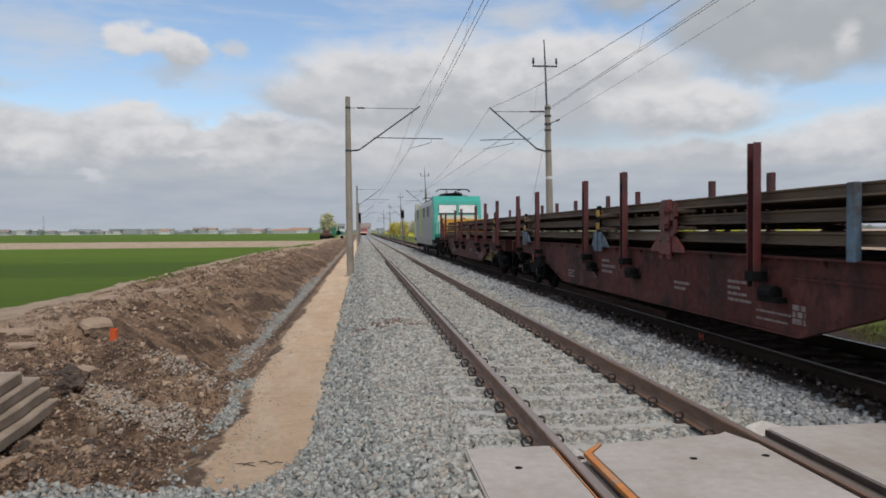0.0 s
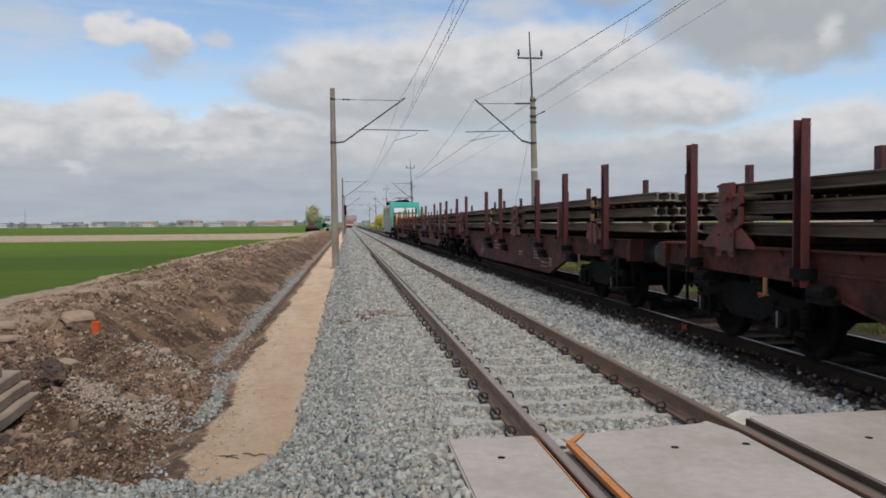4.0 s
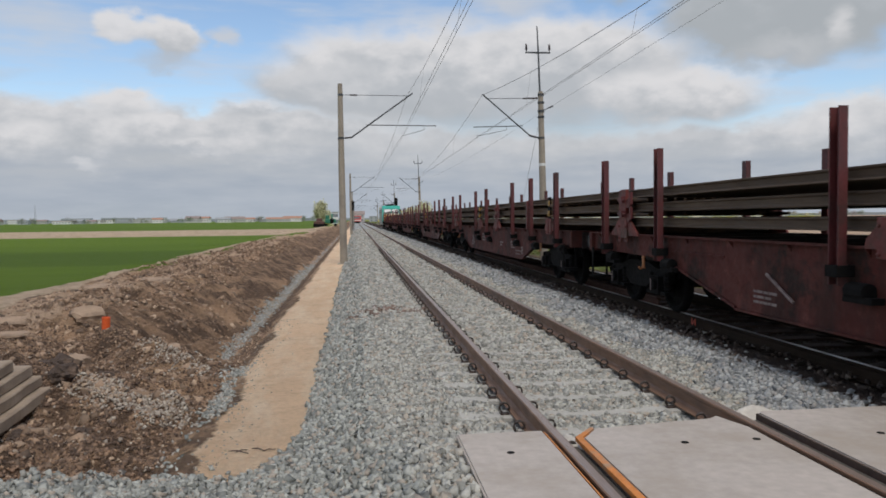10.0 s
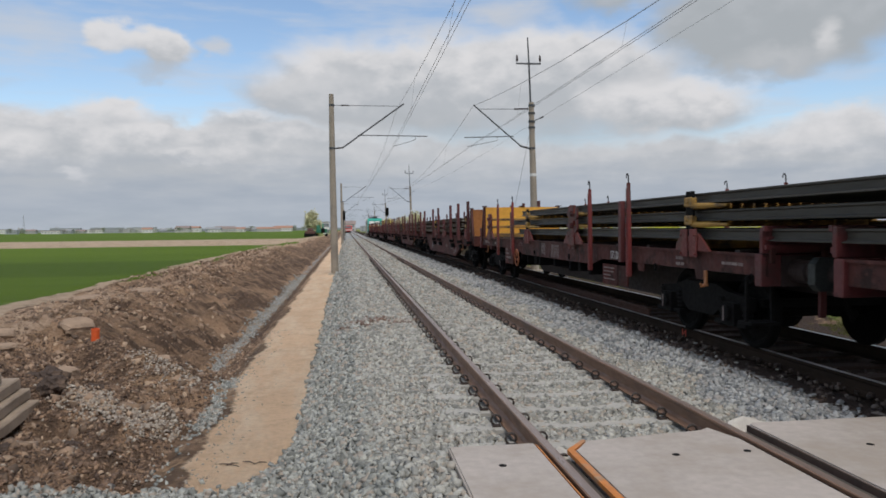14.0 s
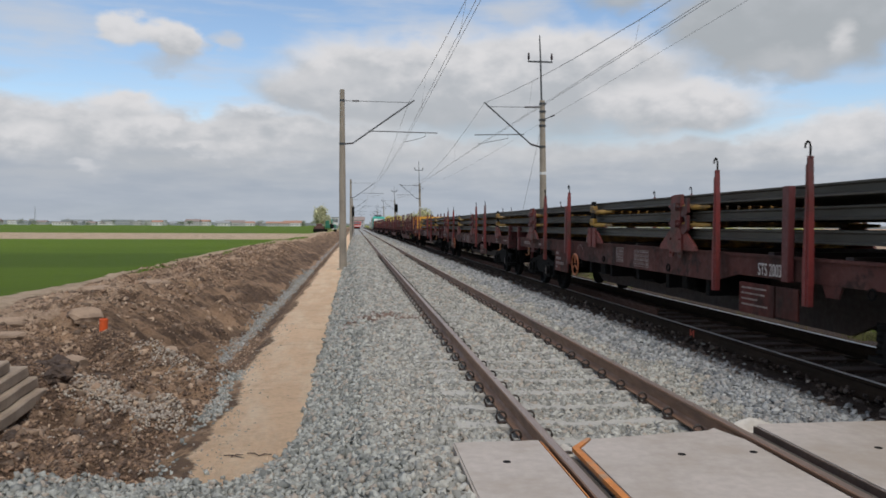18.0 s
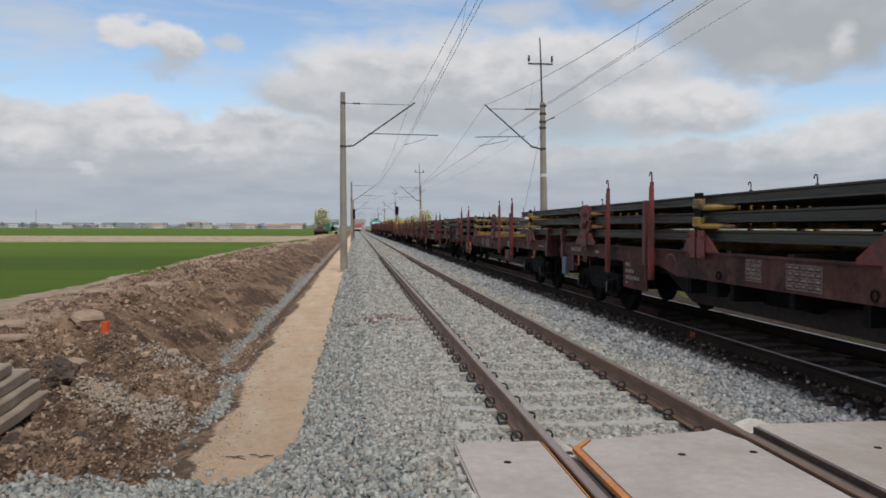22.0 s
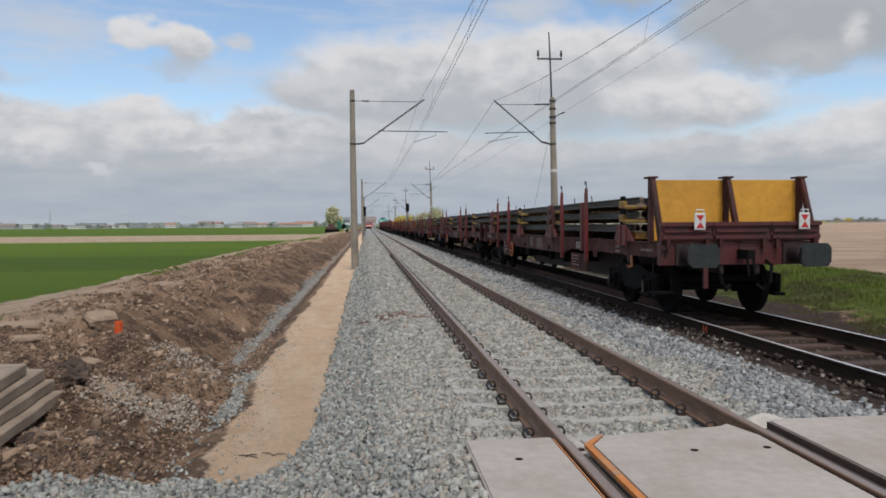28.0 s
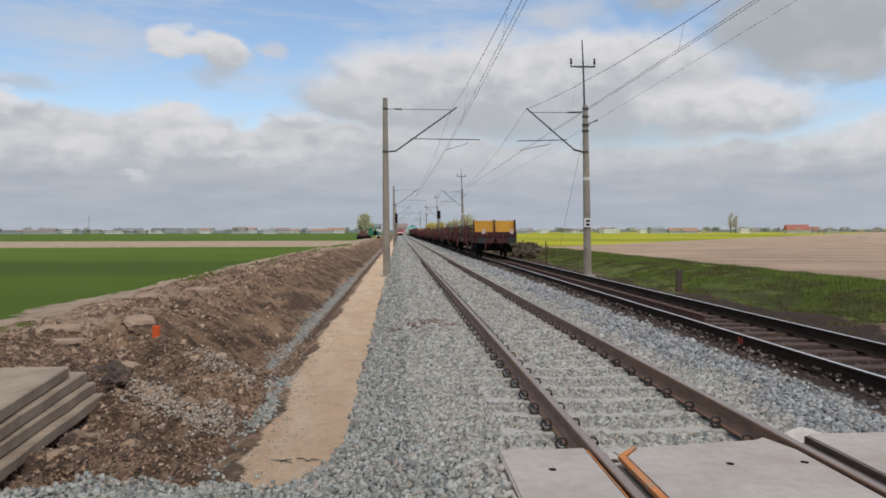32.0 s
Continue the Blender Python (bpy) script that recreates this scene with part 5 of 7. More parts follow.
def buffers(parent, y, d):
    """Two buffers and a coupling at an end; d: outward direction along the track."""
    for x in (-0.875, 0.875):
        b = part("buffer", join(lathe([(0.13, 0), (0.13, d * 0.30), (0.10, d * 0.31), (0.10, d * 0.56)], 14, "y", (x, y, 1.03)), box(x - 0.19, x + 0.19, min(y, y + d * 0.03), max(y, y + d * 0.03), 0.86, 1.20)), DARK_FRAME, parent)
        plate = [(x + sx * 0.235 * k, 1.03 + sz * 0.175 * q) for sx, sz, k, q in ((1, 1, 1, .6), (1, 1, .75, 1), (-1, 1, .75, 1), (-1, 1, 1, .6), (-1, -1, 1, .6), (-1, -1, .75, 1), (1, -1, .75, 1), (1, -1, 1, .6))]
        part("buffer_plate", prism(plate, "y", y + d * 0.56, y + d * 0.62), BUFFER_GREY, b, "greased dark grey buffer head")
    part("coupling", join(box(-0.06, 0.06, min(y, y + d * 0.34), max(y, y + d * 0.34), 0.96, 1.10), tube([(-0.05, y + d * 0.3, 1.0), (-0.05, y + d * 0.36, 0.72), (0.05, y + d * 0.36, 0.72), (0.05, y + d * 0.3, 1.0)], 0.022, 6)), BLACK_STEEL, parent)
    for x in (-0.45, 0.42):
        part("brake_hose", tube([(x, y, 0.92), (x, y + d * 0.16, 0.86), (x * 0.9, y + d * 0.22, 0.6), (x * 0.7, y + d * 0.16, 0.48), (x * 0.5, y + d * 0.1, 0.56)], 0.028, 7), BLACK_STEEL, parent)


def lettering(parent, x, y, z, rows, width, height, pitch):
    """Rows of unreadable markings on a side, as thin bars of word length."""
    s = -1 if x < 0 else 1
    rng = random.Random(int(abs(y) * 100))
    for i, frac in enumerate(rows):
        k, end, bars = 0.0, width * frac, []
        while k < end - 0.02:
            w = min(rng.uniform(0.05, 0.17), end - k)
            bars.append(box(min(x, x + s * 0.003), max(x, x + s * 0.003), y - k - w, y - k, z - i * pitch - height, z - i * pitch))
            k += w + height * 0.55
        part("marking_bar", join(*bars), LETTER, parent, "faded white marking")


def pedestal(parent, y, yellow, foot=None, dull=False):
    """A cross-bearer station: gusseted feet and posts at both sides, and a bearer below each layer of rails."""
    red = foot or BRACKET_RED
    beam = BEAM_DULL if dull else BEAM_YELLOW
    p = part("bolster", cbox(-1.25, 1.25, y - 0.09, y + 0.09, 1.235, 1.365, 0.012), beam, parent, "worn cross-bearer below the rails")
    for a, b in ((1.525, 1.605), (1.765, 1.835)):
        part("bearer", cbox(-1.27, 1.27, y - 0.06, y + 0.06, a, b, 0.012), beam, p, "worn square bearer between two layers of rails")
    bolt = lambda x0, s, yy, z: lathe([(0.018, x0), (0.018, x0 + s * 0.016), (0.009, x0 + s * 0.020)], 6, "x", (0, yy, z))
    for s in (-1, 1):
        a, b = (1.275, 1.315) if s > 0 else (-1.315, -1.275)
        out = s * 1.335
        f0, f1 = (b, b + 0.02) if s > 0 else (a - 0.02, a)
        for z in (1.556, 1.80):
            part("locking_arm", tube([(s * 1.285, y - 0.06, z), (s * 1.24, y - 0.40, z), (s * 1.19, y - 0.80, z)], [0.042, 0.036, 0.020], 8), BEAM_DULL if dull else ARM_YELLOW, p, "worn tapered locking arm")
        if yellow:
            # two upright cheeks with a slot between, and a long gusset on one side
            cheeks = [cbox(f0, f1, y + k - 0.105, y + k + 0.105, 1.13, 1.50, 0.01) for k in (-0.135, 0.135)]
            part("foot", join(*cheeks, *[bolt(out, s, y + k, z) for k in (-0.2, 0.2) for z in (1.17, 1.42)]), red, p, "faded blue plate foot" if foot else "red plate foot")
            part("gusset", prism([(y - 0.56, 1.215), (y - 0.24, 1.44), (y + 0.24, 1.44), (y + 0.40, 1.30), (y + 0.42, 1.215)], "x", a + 0.002, b - 0.002), red, p)
            part("post", cbox(a, b, y - 0.10, y + 0.10, 1.40, 2.00, 0.008), BLACK_STEEL, p)
            for z0, z1 in ((1.55, 1.68), (1.79, 1.92)):
                w = 0.085 if dull else 0.105
                part("sleeve", join(cbox(a - 0.025, b + 0.025, y - w, y + w, z0, z1, 0.014), bolt(s * 1.34, s, y, (z0 + z1) / 2)), ARM_YELLOW, p, "worn yellow sleeve")
        else:
            # wide front plate that narrows to the post, gussets behind it, jaws that carry the bearers
            front = prism([(y - 0.20, 1.10), (y - 0.20, 1.40), (y - 0.155, 1.50), (y - 0.155, 1.97), (y + 0.155, 1.97), (y + 0.155, 1.50), (y + 0.20, 1.40), (y + 0.20, 1.10), (y + 0.09, 1.10), (y + 0.07, 1.17), (y - 0.07, 1.17), (y - 0.09, 1.10)], "x", f0, f1)
            part("foot", join(front, *[bolt(out, s, y + k, z) for k in (-0.15, 0.15) for z in (1.16, 1.36)]), red, p, "red plate foot and post")
            part("gusset", prism([(y - 0.60, 1.205), (y - 0.58, 1.26), (y - 0.18, 1.52), (y + 0.18, 1.52), (y + 0.58, 1.26), (y + 0.60, 1.205)], "x", a + 0.002, b - 0.002), red, p, "red triangular gusset")
            part("post", cbox(a, b, y - 0.15, y + 0.15, 1.50, 1.985, 0.008), red, p)
            for z in (1.59, 1.83):
                jaw = [(y - 0.36, z - 0.10), (y - 0.36, z + 0.10), (y - 0.30, z + 0.10), (y - 0.29, z - 0.02), (y - 0.15, z - 0.02), (y - 0.15, z - 0.16), (y - 0.27, z - 0.16)]
                part("jaw", join(prism(jaw, "x", min(s * 1.29, s * 1.33), max(s * 1.29, s * 1.33)), box(min(s * 1.335, s * 1.40), max(s * 1.335, s * 1.40), y - 0.13, y + 0.02, z - 0.07, z + 0.03), cyl((s * 1.37, y - 0.20, z - 0.02), (s * 1.37, y + 0.12, z - 0.02), 0.018, 7)), STAKE_RED, p, "dark red locking jaw")


def bulkhead(parent, y, out, plate_mat):
    """End wall that keeps the rails from sliding; out: the side its struts stand on."""
    w = part("bulkhead", box(-1.235, 1.235, y - 0.03, y + 0.03, 1.24, 2.22), plate_mat, parent, "yellow steel end wall")
    for x in (-1.26, 0.0, 1.26):
        part("strut", join(box(x - 0.035, x + 0.035, min(y + out * 0.03, y + out * 0.13), max(y + out * 0.03, y + out * 0.13), 1.2, 2.25),
                           prism([(y + out * 0.10, 2.25), (y + out * 0.18, 2.25), (y + out * 0.62, 1.1), (y + out * 0.50, 1.1)], "x", x - 0.035, x + 0.035),
                           box(x - 0.07, x + 0.07, min(y - out * 0.06, y + out * 0.20), max(y - out * 0.06, y + out * 0.20), 2.24, 2.27)), WAGON_BROWN, w, "brown slanting strut")


def rope_hook(s, y, z):
    """Flat bar that ends in a short curled toe."""
    x = s * 1.265
    return join(cbox(min(x, x + s * 0.03), max(x, x + s * 0.03), y - 0.035, y + 0.035, z - 0.17, z, 0.008),
                tube([(x + s * 0.015, y, z - 0.15), (x + s * 0.04, y, z - 0.20), (x + s * 0.075, y, z - 0.205), (x + s * 0.09, y, z - 0.165)], 0.016, 7), cyl((x + s * 0.02, y - 0.06, z - 0.185), (x + s * 0.02, y + 0.06, z - 0.185), 0.014, 6))


def table_marks(parent, x, y, z, w, h, cols, rows):
    """A painted load table: ruled frame with short entries."""
    s = -1 if x < 0 else 1
    x0, x1 = min(x, x + s * 0.003), max(x, x + s * 0.003)
    t = 0.009
    bars = [box(x0, x1, y - w, y, z - h * j / rows - t, z - h * j / rows) for j in range(rows + 1)]
    bars += [box(x0, x1, y - w * i / cols - t / 2, y - w * i / cols + t / 2, z - h, z) for i in range(cols + 1)]
    rng = random.Random(int(abs(y) * 70))
    for i in range(cols):
        for j in range(rows):
            k = rng.uniform(0.45, 0.75) * w / cols
            yy, zz = y - w * (i + 0.5) / cols, z - h * (j + 0.5) / rows
            bars.append(box(x0, x1, yy - k / 2, yy + k / 2, zz - h / rows * 0.2, zz + h / rows * 0.2))
    part("load_table", join(*bars), LETTER, parent, "faded white load table")


def wagon_a(odd):
    L = LONG_A
    ob = thing("rail_wagon", None, None, "long rust-red flat wagon with deep side beams, loaded with rails", "freight wagon", "deep-beam wagons")
    prof = [(-0.62, 1.22), (-0.62, 0.93), (-4.0, 0.88), (-6.2, 0.39), (-(L - 5.65), 0.37), (-(L - 3.9), 0.86), (-(L - 0.62), 0.93), (-(L - 0.62), 1.22)]
    for s in (-1, 1):
        a, b = (1.195, 1.225) if s > 0 else (-1.225, -1.195)
        lips = [prism([(p[0], p[1]), (q[0], q[1]), (q[0], q[1] + 0.035), (p[0], p[1] + 0.035)], "x", min(a, b) - 0.03, max(a, b) + 0.03) for p, q in ((prof[2], prof[3]), (prof[4], prof[5]))]
        lips += [box(min(a, b) - 0.02, max(a, b) + 0.02, -5.9, -4.3, 0.99, 1.02), box(min(a, b) - 0.02, max(a, b) + 0.02, -(L - 4.3), -(L - 5.9), 0.99, 1.02)]
        sill = part("side_beam", join(*lips, prism(prof, "x", a, b), box(min(a, b) - 0.06, max(a, b) + 0.06, -(L - 0.62), -0.62, 1.212, 1.235), *[prism([(s * 1.22, 1.212), (s * 1.28, 1.212), (s * 1.22, 1.12)], "y", -k - 0.006, -k + 0.006) for k in np.arange(1.1, L - 1, 1.25)], box(min(a, b) - 0.025, max(a, b) + 0.025, -(L - 5.65), -6.2, 0.365, 0.395)), WAGON_RED, ob, "deep rust-red side beam")
        x = s * 1.226
        lettering(sill, x, -9.0, 0.98, (0.6, 1, 0.8), 0.75, 0.05, 0.10)
        lettering(sill, x, -14.05, 0.90, (1, 0.5, 0.75, 1), 0.62, 0.035, 0.075)
        lettering(sill, x, -14.75, 0.60, (1, 0.9), 0.72, 0.025, 0.09)
        lettering(sill, x, -12.4, 0.78, (1, 0.7), 0.55, 0.04, 0.08)
        lettering(sill, x, -15.5, 0.72, (1, 1, 1), 0.24, 0.06, 0.075)
        lettering(sill, x, -6.6, 0.66, (1, 0.8, 1), 0.5, 0.03, 0.06)
        part("tie_bar", tube([(s * 1.24, -6.9 - 1.3 * odd, 0.86), (s * 1.26, -7.45 - 1.3 * odd, 0.60)], 0.018, 6), LETTER, sill, "pale loose bar")
    part("deck", join(box(-1.19, 1.19, -(L - 0.65), -0.65, 1.10, 1.15), *[box(-1.2, 1.2, -k - 0.06, -k + 0.06, 1.15, 1.24) for k in np.arange(1.2, L - 1, 1.35)]), DARK_FRAME, ob)
    part("centre_beam", join(box(-0.35, -0.28, -(L - 0.65), -0.65, 0.70, 1.10), box(0.28, 0.35, -(L - 0.65), -0.65, 0.70, 1.10)), DARK_FRAME, ob)
    for y, d in ((-0.62, 1), (-(L - 0.62), -1)):
        part("headstock", cbox(-1.30, 1.30, min(y, y - d * 0.14), max(y, y - d * 0.14), 0.88, 1.24, 0.01), WAGON_RED, ob)
        buffers(ob, y, d)
        for x in (-1.22, 1.22):
            part("step", join(box(x - 0.16, x + 0.16, y - d * 0.55, y - d * 0.25, 0.40, 0.43), box(x - 0.15, x - 0.12, y - d * 0.42, y - d * 0.38, 0.40, 0.95), box(x + 0.12, x + 0.15, y - d * 0.42, y - d * 0.38, 0.40, 0.95)), BLACK_STEEL, ob)
    for y in (-2.55, -(L - 2.65)):
        bogie(ob, y)
    for r in (1.66, 3.85 if odd else 4.1, 6.4, 10.75, 13.0, 17.2, 19.6):
        y = -(L - r)
        for s in (-1, 1):
            x = s * 1.345
            st = part("stake", prism([(x + s * px, y + py) for px, py in ((0.045, -0.075), (0.045, -0.06), (-0.03, -0.06), (-0.03, 0.06), (0.045, 0.06), (0.045, 0.075), (-0.045, 0.075), (-0.045, -0.075))], "z", 0.86, 2.53), STAKE_RED, ob, "dark red steel stake")
            part("stake_socket", join(box(min(s * 1.23, s * 1.41), max(s * 1.23, s * 1.41), y - 0.09, y + 0.09, 0.94, 1.05), lathe([(0.085, -0.13), (0.085, 0.13)], 10, "y", (s * 1.30, y - 0.26, 0.82)), box(min(s * 1.23, s * 1.36), max(s * 1.23, s * 1.36), y - 0.5, y - 0.1, 0.72, 0.78)), BLACK_STEEL, st, "grimy black stake socket and winch")
    for r, yellow in ((2.4, True), (9.0, False), (12.25, True), (18.75, bool(odd))):
        pedestal(ob, -(L - r), yellow, BLUE_PAINT if odd and yellow else None, True)
    for s in (-1, 1):
        part("short_post", cbox(min(s * 1.25, s * 1.33), max(s * 1.25, s * 1.33), -(L - 4.7) - 0.06, -(L - 4.7) + 0.06, 1.22, 1.97, 0.008), BLUE_PAINT if odd else STAKE_RED, ob, "faded blue short post" if odd else "")
        for r in (3.35, L - 3.35):
            part("hook", rope_hook(s, -r, 0.90), HOOK_YELLOW, ob, "orange rope hook")
    return ob


def hooked_stake(parent, y, s):
    x = s * 1.35
    prof = [(y - 0.05, 0.74), (y + 0.05, 0.74), (y + 0.055, 1.10), (y + 0.042, 1.50), (y + 0.030, 1.85), (y + 0.008, 2.24), (y - 0.008, 2.24), (y - 0.030, 1.85), (y - 0.042, 1.50), (y - 0.055, 1.10)]
    st = part("stake", prism(prof, "x", x - 0.03, x + 0.03), HOOK_RED, parent, "tapered red stake with a hooked tip")
    part("tip_hook", tube([(x, y, 2.16), (x, y, 2.33), (x, y + 0.018, 2.375), (x, y + 0.05, 2.39), (x, y + 0.08, 2.37), (x, y + 0.09, 2.325)], 0.011, 7), BLACK_STEEL, st)
    part("stake_rib", prism([(y - 0.02, 0.75), (y + 0.02, 0.75), (y + 0.012, 2.15), (y - 0.012, 2.15)], "x", min(x + s * 0.03, x + s * 0.04), max(x + s * 0.03, x + s * 0.04)), HOOK_RED, st)


def wagon_b(reverse_wheel, grey_box):
    L = LONG_B
    ob = thing("stake_wagon", None, None, "rust-brown flat wagon with hooked stakes, loaded with dark rails", "freight wagon", "hooked-stake wagons")
    prof = [(-0.62, 1.21), (-0.62, 0.97), (-6.0, 0.96), (-6.6, 0.84), (-(L - 6.6), 0.84), (-(L - 6.0), 0.96), (-(L - 0.62), 0.97), (-(L - 0.62), 1.21)]
    for s in (-1, 1):
        a, b = (1.215, 1.245) if s > 0 else (-1.245, -1.215)
        sill = part("side_sill", join(prism(prof, "x", a, b), box(min(a, b) - 0.03, max(a, b) + 0.03, -(L - 0.62), -0.62, 1.19, 1.22)), WAGON_BROWN, ob, "brown side sill with white markings")
        x = s * 1.246
        for y0, long, top in ((-4.45, 1.05, 1.02), (-12.85, 0.75, 0.88)):
            pl = part("side_plate", cbox(min(s * 1.222, s * 1.25), max(s * 1.222, s * 1.25), y0 - long, y0, 0.52, top, 0.006), WAGON_RED, ob, "hanging red plate with white markings")
            if y0 > -8:
                lettering(pl, s * 1.25, y0 - 0.12, 0.95, (0.35, 0.62, 1.0), 0.62, 0.06, 0.11)
                lettering(pl, s * 1.25, y0 - 0.12, 0.63, (1,), 0.1, 0.03, 0.1)
            else:
                lettering(pl, s * 1.25, y0 - 0.06, 0.83, (0.9, 0.85, 0.6, 0.95), 0.6, 0.02, 0.065)
                part("side_plate", cbox(min(s * 1.222, s * 1.246), max(s * 1.222, s * 1.246), -14.05, -13.63, 0.54, 0.88, 0.006), WAGON_RED, ob)
        if s < 0:
            cu = bpy.data.curves.new("wagon_text", "FONT")
            cu.body, cu.size, cu.extrude = "STS 2003", 0.2, 0.002
            tmp = new("tmp", cu)
            dg = bpy.context.evaluated_depsgraph_get()
            me = bpy.data.meshes.new_from_object(tmp.evaluated_get(dg))
            bpy.data.objects.remove(tmp)
            me.materials.clear()
            me.materials.append(PLAIN_LETTER)
            part("lettering", None, None, sill, "white wagon lettering", pose(-1.2475, -13.26, 0.985, 90, 0, -90) @ Matrix.Diagonal((0.64, 1, 1, 1)), data=me)
        lettering(sill, x, -1.3, 1.13, (1,), 0.7, 0.08, 0.1)
        lettering(sill, x, -2.9, 1.10, (1,), 0.25, 0.05, 0.1)
        table_marks(sill, x, -8.55, 1.17, 0.34, 0.25, 3, 5)
        table_marks(sill, x, -9.40, 1.15, 0.62, 0.26, 5, 4)
        arc = [(x + s * 0.002, -6.40 - 0.16 * math.cos(q), 1.06 + 0.09 * math.sin(q)) for q in (j * math.pi / 8 for j in range(9))]
        part("turn_arrow", tube(arc, 0.008, 4), LETTER, sill, "curved white arrow above the handwheel")
        for k in (2.2, 5.2, 7.0, 10.1, 11.9, 14.6, 16.6):
            part("sill_tab", prism([(-k - 0.16, 0.98), (-k + 0.16, 0.98), (-k + 0.10, 0.84), (-k - 0.10, 0.84)], "x", min(s * 1.218, s * 1.236), max(s * 1.218, s * 1.236)), WAGON_BROWN, ob)
        lettering(sill, x, -15.9, 1.12, (1, 1), 0.25, 0.04, 0.08)
        lettering(sill, x, -17.2, 1.10, (1,), 0.5, 0.035, 0.08)
        for k in (3.0, 7.9, 10.8, 15.2, 17.9):
            part("tie_ring", tube([(s * 1.26, -k + 0.05 * math.cos(q), 0.93 + 0.05 * math.sin(q)) for q in (j * math.pi / 4 for j in range(8))], 0.012, 5, True), BLACK_STEEL, ob)
    part("deck", join(box(-1.21, 1.21, -(L - 0.65), -0.65, 1.12, 1.17), *[box(-1.2, 1.2, -k - 0.06, -k + 0.06, 1.17, 1.25) for k in np.arange(1.3, L - 1, 1.35)]), DARK_FRAME, ob)
    part("centre_beam", join(*[prism([(-0.65, 1.12), (-0.65, 0.72), (-4.2, 0.72), (-5.2, 0.32), (-(L - 5.2), 0.32), (-(L - 4.2), 0.72), (-(L - 0.65), 0.72), (-(L - 0.65), 1.12)], "x", x0, x0 + 0.07) for x0 in (-0.33, 0.26)]), DARK_FRAME, ob)
    part("air_reservoir", cyl((-0.6, -8.0, 0.72), (-0.6, -9.0, 0.72), 0.17, 12), BLACK_STEEL, ob)
    part("air_reservoir", cyl((0.55, -9.6, 0.66), (0.55, -11.0, 0.66), 0.22, 12), BLACK_STEEL, ob)
    part("brake_cylinder", lathe([(0.08, -10.2), (0.19, -10.1), (0.19, -9.7), (0.05, -9.6), (0.03, -8.4)], 12, "y", (-0.35, 0, 0.68)), BLACK_STEEL, ob)
    part("valve_box", cbox(-1.1, -0.92, -7.55, -7.25, 0.62, 0.92, 0.02), BLACK_STEEL, ob)
    part("valve_box", cbox(-1.12, -0.95, -11.15, -10.95, 0.64, 0.95, 0.02), BLACK_STEEL, ob)
    part("cross_beam", box(-1.18, 1.18, -9.45, -9.35, 0.66, 1.12), BLACK_STEEL, ob)
    for k in (-6.9, -8.1, -10.6, -11.9):
        part("cross_beam", box(-1.18, 1.18, k - 0.05, k + 0.05, 0.62, 1.12), BLACK_STEEL, ob)
    for x in (-0.2, 0.15, 0.95):
        part("brake_rod", cyl((x, -4.0, 0.46), (x, -14.8, 0.44), 0.028, 6), BLACK_STEEL, ob)
    for y, d in ((-0.62, 1), (-(L - 0.62), -1)):
        part("headstock", cbox(-1.30, 1.30, min(y, y - d * 0.14), max(y, y - d * 0.14), 0.86, 1.22, 0.01), STAKE_RED, ob)
        buffers(ob, y, d)
        for x0, x1 in ((-1.30, -0.475), (-0.465, 0.465), (0.475, 1.30)):
            yy = y + d * 0.02
            flap = part("end_flap", join(cbox(x0, x1, min(yy, yy - d * 0.06), max(yy, yy - d * 0.06), 1.23, 1.52, 0.008), box(x0, x1, min(yy, yy + d * 0.05), max(yy, yy + d * 0.05), 1.475, 1.535), box(x0 + 0.04, x1 - 0.04, min(yy, yy + d * 0.045), max(yy, yy + d * 0.045), 1.375, 1.415), box(x0 + 0.02, x1 - 0.02, min(yy, yy + d * 0.05), max(yy, yy + d * 0.05), 1.27, 1.325)), STAKE_RED, ob, "hinged red end flap")
            for k in (0.12, 0.88):
                xx = x0 + (x1 - x0) * k
                part("hinge", box(xx - 0.025, xx + 0.025, min(yy, yy + d * 0.06), max(yy, yy + d * 0.06), 1.12, 1.29), WAGON_BROWN, flap)
        for x in (-1.12 if d < 0 else 1.12,):
            part("step", join(box(x - 0.18, x + 0.18, y - d * 0.5, y - d * 0.2, 0.40, 0.43), box(x - 0.17, x - 0.14, y - d * 0.37, y - d * 0.33, 0.40, 0.95), box(x + 0.14, x + 0.17, y - d * 0.37, y - d * 0.33, 0.40, 0.95)), BLACK_STEEL, ob)
        part("lamp_bracket", box(-0.62, -0.55, min(y, y + d * 0.05), max(y, y + d * 0.05), 0.50, 0.90), STAKE_RED, ob)
    for y in (-2.55, -(L - 2.55)):
        bogie(ob, y)
    for r in (3.92, 5.92, L - 6.35, L - 4.42):
        for s in (-1, 1):
            hooked_stake(ob, -r, s)
    for s in (-1, 1):
        for r in (5.58, L - 4.86):
            part("short_post", cbox(min(s * 1.26, s * 1.34), max(s * 1.26, s * 1.34), -r - 0.06, -r + 0.06, 0.95, 1.965, 0.008), STAKE_RED, ob, "short dark red post")
        for r in (1.95, L - 1.95):
            part("hook", rope_hook(s, -r, 0.97), HOOK_YELLOW, ob, "orange rope hook")
        y = -(L - 6.7) if reverse_wheel else -6.42
        ring = [(s * 1.36, y + 0.215 * math.cos(q), 0.75 + 0.215 * math.sin(q)) for q in (j * math.pi / 12 for j in range(24))]
        hw = part("handwheel", tube(ring, 0.016, 7, True), WHEEL_ORANGE, ob, "orange-red handbrake wheel")
